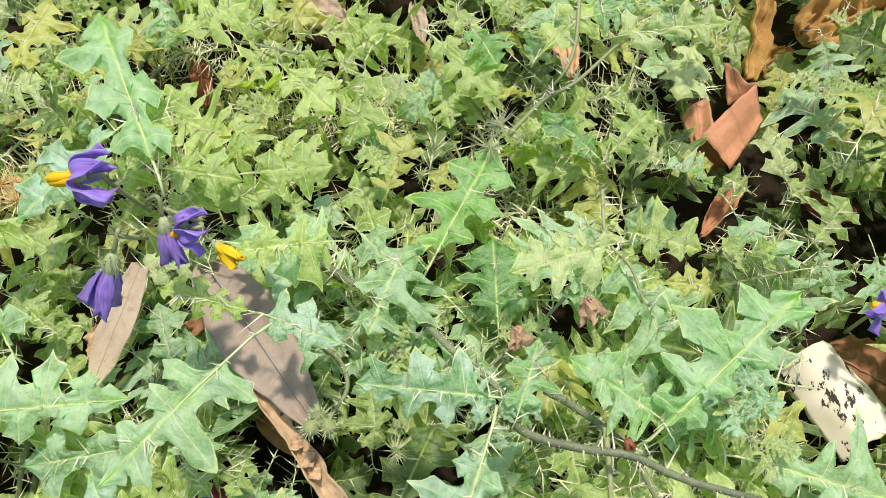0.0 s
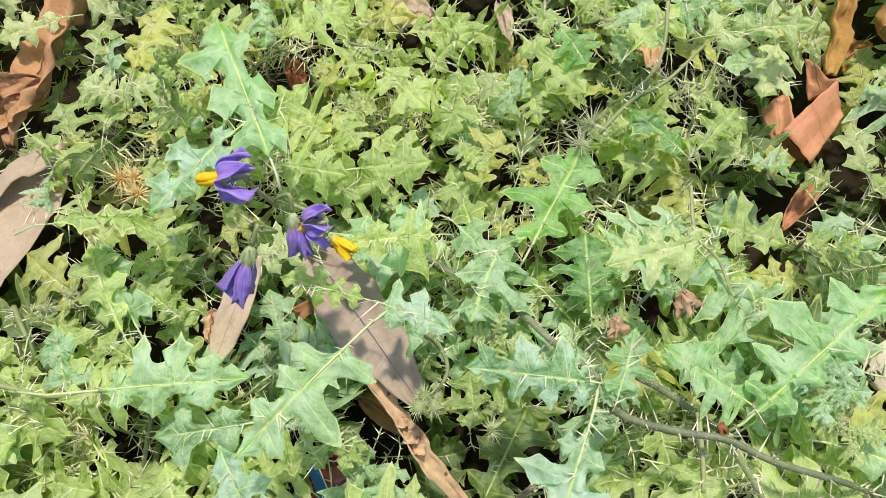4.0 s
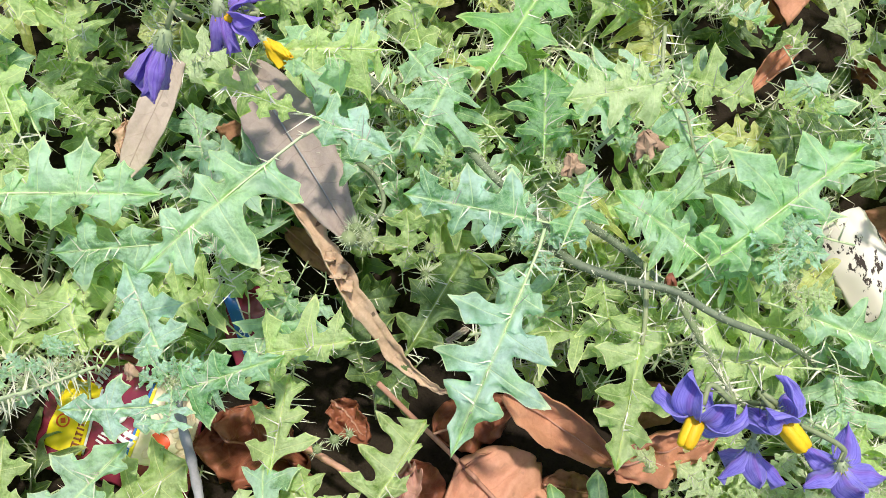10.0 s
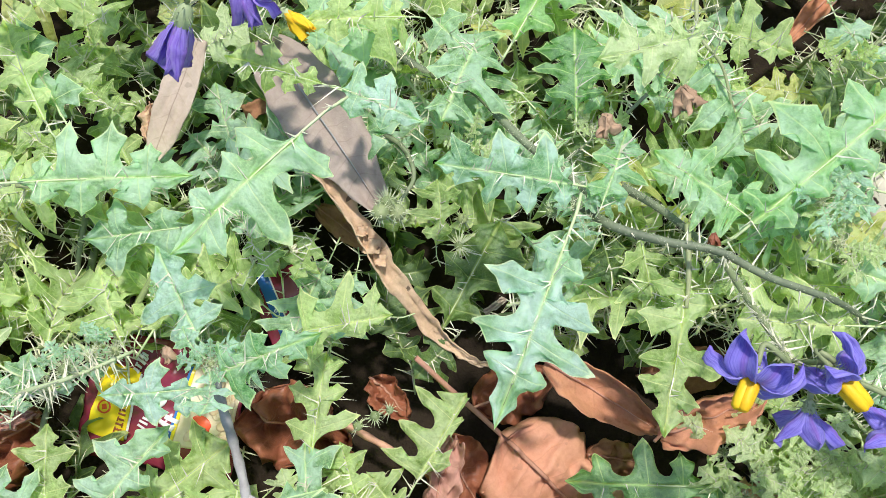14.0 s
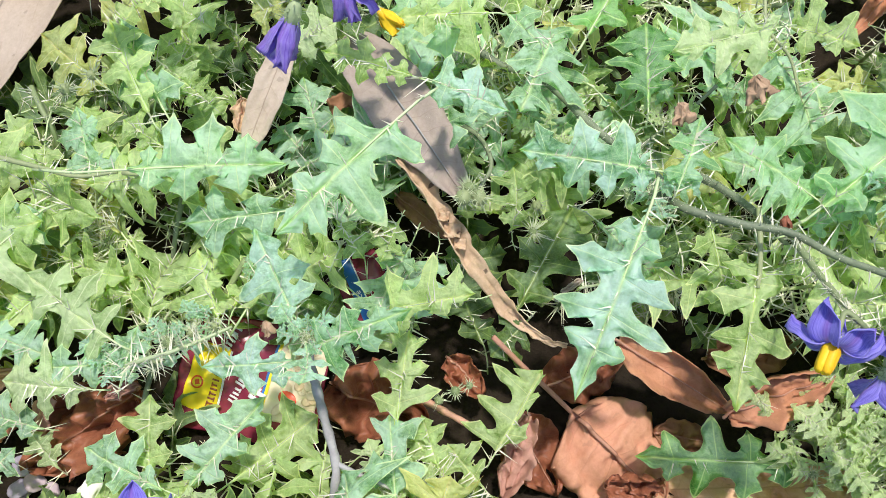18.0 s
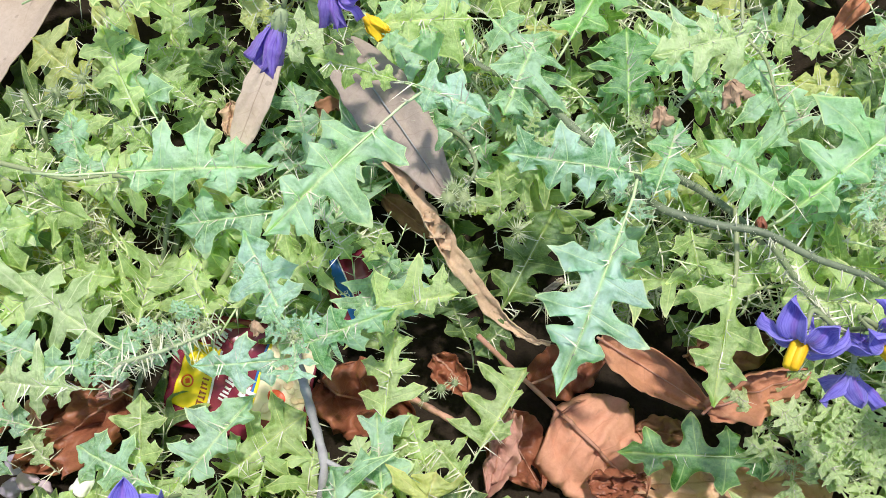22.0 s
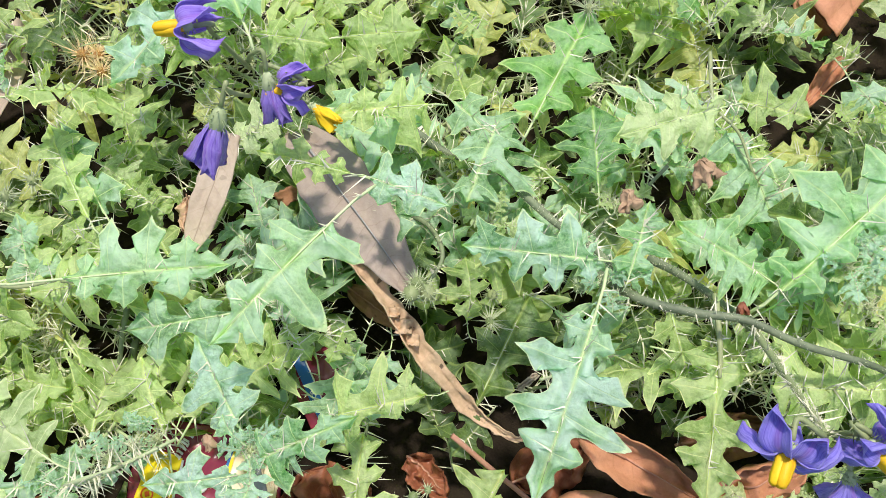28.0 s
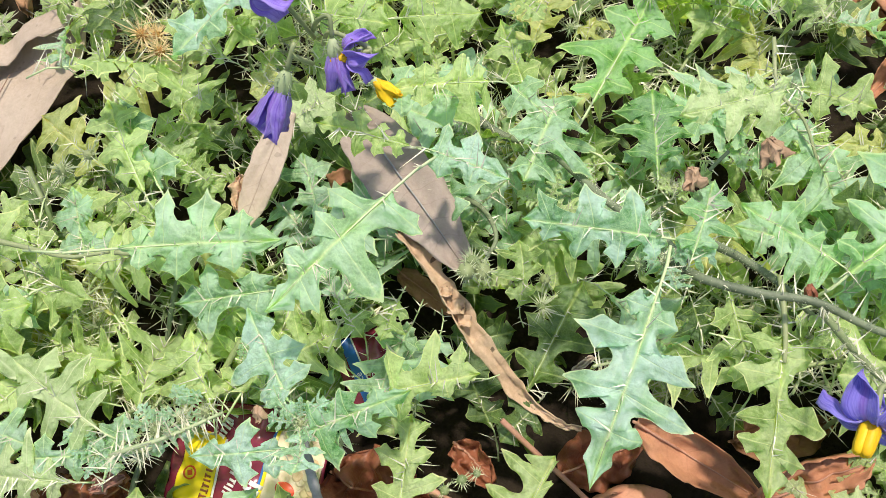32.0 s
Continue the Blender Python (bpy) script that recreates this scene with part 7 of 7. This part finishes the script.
# ---- filling foliage ----
CLEAR = [   # gaps and litter fitted to the camera's view: x, y, radius in x and y
    (-0.0443, 0.2792, 0.014, 0.010),
    (0.0224, 0.3155, 0.016, 0.010),
    (0.0793, 0.2481, 0.016, 0.010),
    (0.0168, 0.1888, 0.012, 0.010),
    (-0.0417, 0.4041, 0.014, 0.010),
    (0.0467, 0.3492, 0.014, 0.010),
    (-0.1243, 0.4158, 0.012, 0.010),
    (-0.3338, 0.1129, 0.014, 0.010),
    (-0.2782, 0.1912, 0.012, 0.012),
    (-0.1352, 0.0997, 0.017, 0.014),
    (-0.0208, 0.0377, 0.030, 0.030),
    (0.0622, 0.0394, 0.030, 0.020),
    (-0.1934, 0.0378, 0.062, 0.038),
    (0.1770, 0.4515, 0.020, 0.018),
    (0.1021, 0.2359, 0.030, 0.015),
    (0.0857, 0.1129, 0.014, 0.012),
    (0.1526, 0.1055, 0.025, 0.016),
    (-0.0389, 0.1409, 0.010, 0.010),
    (0.0881, 0.2306, 0.024, 0.010),
    (0.1607, 0.1507, 0.015, 0.010),
    (0.0958, 0.1497, 0.015, 0.011),
    (0.0154, 0.1662, 0.010, 0.009),
    (-0.0185, 0.1795, 0.010, 0.007),
    (0.1555, 0.2442, 0.010, 0.007),
    (-0.0487, 0.1354, 0.011, 0.009),
    (-0.0075, 0.2976, 0.007, 0.005),
    (0.1151, 0.2404, 0.022, 0.013),
    (0.0251, 0.3900, 0.010, 0.007),
    (0.1760, 0.4366, 0.018, 0.013),
    (-0.0007, 0.5210, 0.013, 0.010),
    (-0.0282, 0.3021, 0.009, 0.007),
    (0.1150, 0.3713, 0.009, 0.007),
    (-0.2759, 0.4258, 0.010, 0.007),
    (-0.3365, 0.2460, 0.013, 0.009),
    (-0.2717, 0.4048, 0.016, 0.013),
    (0.0978, 0.2362, 0.013, 0.010),
    (0.1859, 0.4497, 0.013, 0.010),
    (-0.0024, 0.5367, 0.013, 0.010),
    (-0.1095, 0.4690, 0.009, 0.007),
    (-0.1518, 0.4401, 0.010, 0.008),
    (-0.0339, 0.3499, 0.012, 0.009),
    (-0.0455, 0.3663, 0.013, 0.010),
    (-0.0228, 0.4218, 0.010, 0.008),
    (-0.0392, 0.4097, 0.012, 0.009),
    (0.1077, 0.2470, 0.015, 0.008),
    (-0.0138, 0.1875, 0.015, 0.008),
]


SHIFT_X, SHIFT_Y = math.sin(_a) / math.tan(_e), math.cos(_a) / math.tan(_e)      # how far a shadow moves for each metre of height


def open_spot(x, y, z):
    # projected to the ground from a point near the camera, to suit its view
    k = 1 - z / 0.5
    gx, gy = -0.05 + (x + 0.05) / k, -0.02 + (y + 0.02) / k
    if any(((gx - a) / rx) ** 2 + ((gy - b) / ry) ** 2 < 1 for a, b, rx, ry in CLEAR):
        return True
    for a, b, h, r in SUNNY:
        if z > h and (x - SHIFT_X * (z - h) - a) ** 2 + (y - SHIFT_Y * (z - h) - b) ** 2 < (r + 0.014) ** 2:
            return True
    for a, b, h, r in BIG:
        if z > h - 0.022:
            q = (1 - z / 0.5) / (1 - h / 0.5)
            if (x + 0.05 - (a + 0.05) * q) ** 2 + (y + 0.02 - (b + 0.02) * q) ** 2 < (r + 0.012) ** 2:
                return True
    return False


def canopy(x, y):
    h = 0.10 + 0.035 * noise.noise((x * 6, y * 6, 1.7)) + 0.02 * noise.noise((x * 17, y * 17, 5.0))
    low = math.exp(-((x + 0.26) / 0.08) ** 2 - ((y - 0.09) / 0.07) ** 2)
    return h * (0.75 if y < 0.02 else 1.0) * (1 - 0.40 * low)


rng = random.Random(5)
made = []
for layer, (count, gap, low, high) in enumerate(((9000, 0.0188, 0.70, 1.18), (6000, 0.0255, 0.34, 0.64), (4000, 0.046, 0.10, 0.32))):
    cells = {}
    for _ in range(count):
        y = rng.uniform(-0.09, 0.60)
        x = rng.uniform(-0.42 - 0.3 * y, 0.26 + 0.25 * y)
        z = canopy(x, y) * rng.uniform(low, high)
        ix, iy = int(x // gap), int(y // gap)
        room = gap * (0.84 if layer and x < -0.05 and y < 0.25 else 1.22 if layer and y > 0.22 else 1.0)
        near = [q for a in (-1, 0, 1) for b in (-1, 0, 1) for q in cells.get((ix + a, iy + b), ())]
        if noise.noise((x * 23, y * 23, 3.0)) > (0.15 if y > 0.22 else 0.22 if x > 0.02 else 0.36):
            continue
        if any((x - a) ** 2 + (y - b) ** 2 < room * room for a, b in near) or open_spot(x, y, z):
            continue
        cells.setdefault((ix, iy), []).append((x, y))
        made.append((x, y, z, layer))
for x, y, z, layer in made:
    plant = min(PLANTS, key=lambda p: (p.location.x - x) ** 2 + (p.location.y - y) ** 2)
    az = rng.uniform(0, 6.283)
    size = rng.uniform(0.030, 0.066) * (1.0 if y < 0.25 else 0.86)
    d = Vector((math.cos(az), math.sin(az), rng.uniform(-0.6, 0.5))).normalized() * size * 0.5
    c = Vector((x, y, z))
    far = y > 0.26 or x < -0.20
    pick = rng.random()
    # the lower the layer, the more leaves carry the painted shade
    mat = LEAF_SHADED if pick < (0.13, 0.38 if x < -0.08 else 0.66, 0.8)[layer] else LEAF_YELLOW if pick > (0.84 if far else 0.96) else LEAF_FRESH if pick > (0.22 if far else 0.62) else LEAF_BLUE
    if x > 0.09 and y < 0.05 and mat is not LEAF_FRESH:
        mat = LEAF_PALE
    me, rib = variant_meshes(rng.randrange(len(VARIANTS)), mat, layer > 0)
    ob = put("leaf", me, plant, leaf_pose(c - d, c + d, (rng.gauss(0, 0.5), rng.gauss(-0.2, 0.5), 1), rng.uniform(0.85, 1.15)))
    if layer == 0:
        put("midrib", rib, ob)

# low creeping stems that carry the leaves
for plant in PLANTS:
    for i in range(14):
        a = rng.uniform(0, 6.283)
        r = plant.location
        pts = [(r.x, r.y, -0.02), (r.x + 0.01 * math.cos(a), r.y + 0.01 * math.sin(a), 0.02)]
        for k in range(1, 5):
            a += rng.uniform(-0.35, 0.35)
            d = 0.045 * k
            pts.append((r.x + d * math.cos(a), r.y + d * math.sin(a), 0.012 + 0.018 * k + rng.uniform(-0.006, 0.006)))
        if any(open_spot(*p) for p in pts[1:]):
            continue
        stem(plant, pts, 0.0021, rng.choice((STEM_GREEN, STEM_GREEN, STEM_DARK)), 100 + i, 60, 0.012)

# bristly stem ends standing in the gaps between the leaves
n = 0
while n < 190:
    x, y = rng.uniform(-0.42, 0.24), rng.uniform(-0.04, 0.45)
    if noise.noise((x * 23, y * 23, 3.0)) < 0.22 or any(abs(x - a) < r and abs(y - b) < r for a, b, h, r in SUNNY):
        continue
    a, z = rng.uniform(0, 6.283), canopy(x, y) * rng.uniform(0.45, 0.8)
    if open_spot(x, y, z + 0.02):
        continue
    n += 1
    c, d = Vector((x, y, z)), Vector((math.cos(a), math.sin(a), rng.uniform(0.1, 0.6))) * 0.022
    stem(min(PLANTS, key=lambda p: (p.location.x - x) ** 2 + (p.location.y - y) ** 2), [(x - d.x * 1.2, y - d.y * 1.2, z - 0.04), c - d, c, c + d], 0.0013, rng.choice((STEM_GREEN, CALYX)), 700 + n, 42, 0.014, 0.6)

# young shoots
_sites = [(B, (0.1130, 0.0249, 0.0500)), (B, (0.1335, 0.0144, 0.0600)), (B, (0.1527, 0.0012, 0.0560)), (B, (0.1565, 0.0266, 0.0620)), (B, (0.1230, 0.0020, 0.0500)), (B, (0.1396, 0.0357, 0.0500)), (B, (0.1539, -0.0006, 0.0500)), (B, (0.1500, 0.0187, 0.0600)), (C_, (-0.2263, 0.0487, 0.0700)), (C_, (-0.2119, 0.0582, 0.0700)), (C_, (-0.2541, 0.0349, 0.0700)),
          (B, (0.0218, 0.1194, 0.1400)), (A, (-0.1426, 0.0464, 0.1050)), (H, (-0.1019, -0.0202, 0.0500)), (G, (0.1441, 0.1125, 0.1300)), (G, (0.1332, 0.1285, 0.1400))]
for i, (plant, at) in enumerate(_sites):
    shoot(plant, at, 0.031 if i < 8 else 0.019 if i < 11 else 0.026, 300 + i, LEAF_PALE if i < 8 or i in (13, 14) else LEAF_SHEEN, 5 if i < 8 or i == 11 else 7)
n = 0
while n < 45:
    x, y = rng.uniform(-0.45, 0.33), rng.uniform(-0.05, 0.5)
    z = canopy(x, y) * 1.05
    if open_spot(x, y, z):
        continue
    n += 1
    shoot(min(PLANTS, key=lambda p: (p.location.x - x) ** 2 + (p.location.y - y) ** 2), (x, y, z), rng.uniform(0.016, 0.026), 400 + n, rng.choice((LEAF_PALE, LEAF_FRESH)) if y > 0.2 else rng.choice((LEAF_PALE, LEAF_BLUE)), 6)

# the same plants going on all around, one mesh
_rg = random.Random(77)
_lv, _lu, _lf = leaf_form(3, 0.66, 0.85, _rg, 0.05, 0.2, 0.04, 0.0, 0.3, 26, 1)
_lv = np.array(_lv)
_vs, _us, _fs = [], [], []
_m = 0
while _m < 5200:
    a, r = _rg.uniform(0, 6.283), 0.25 + abs(_rg.gauss(0, 0.55))
    x, y = -0.06 + r * math.cos(a), 0.24 + r * math.sin(a)
    if -0.10 < y < 0.61 and -0.43 - 0.3 * y < x < 0.27 + 0.25 * y:
        continue
    if noise.noise((x * 3, y * 3, 9.0)) < -0.25:
        continue
    z = canopy(x, y) * _rg.uniform(0.3, 1.1)
    if open_spot(x, y, z):
        continue
    a = _rg.uniform(0, 6.283)
    d = Vector((math.cos(a), math.sin(a), _rg.uniform(-0.5, 0.4))).normalized() * _rg.uniform(0.035, 0.07)
    mt = np.array(leaf_pose((x, y, z), Vector((x, y, z)) + d, (_rg.gauss(0, 0.4), _rg.gauss(0, 0.4), 1)))
    _o = len(_vs) * len(_lv)
    _vs.append(_lv @ mt[:3, :3].T + mt[:3, 3])
    _us += _lu
    _fs += [tuple(i + _o for i in f) for f in _lf]
    _m += 1
tagged(put("foliage", mesh_of("foliage", np.concatenate(_vs).tolist(), _fs, LEAF_FRESH, _us)), "dense low prickly nightshade foliage spreading over the soil", "foliage", kind="stuff")
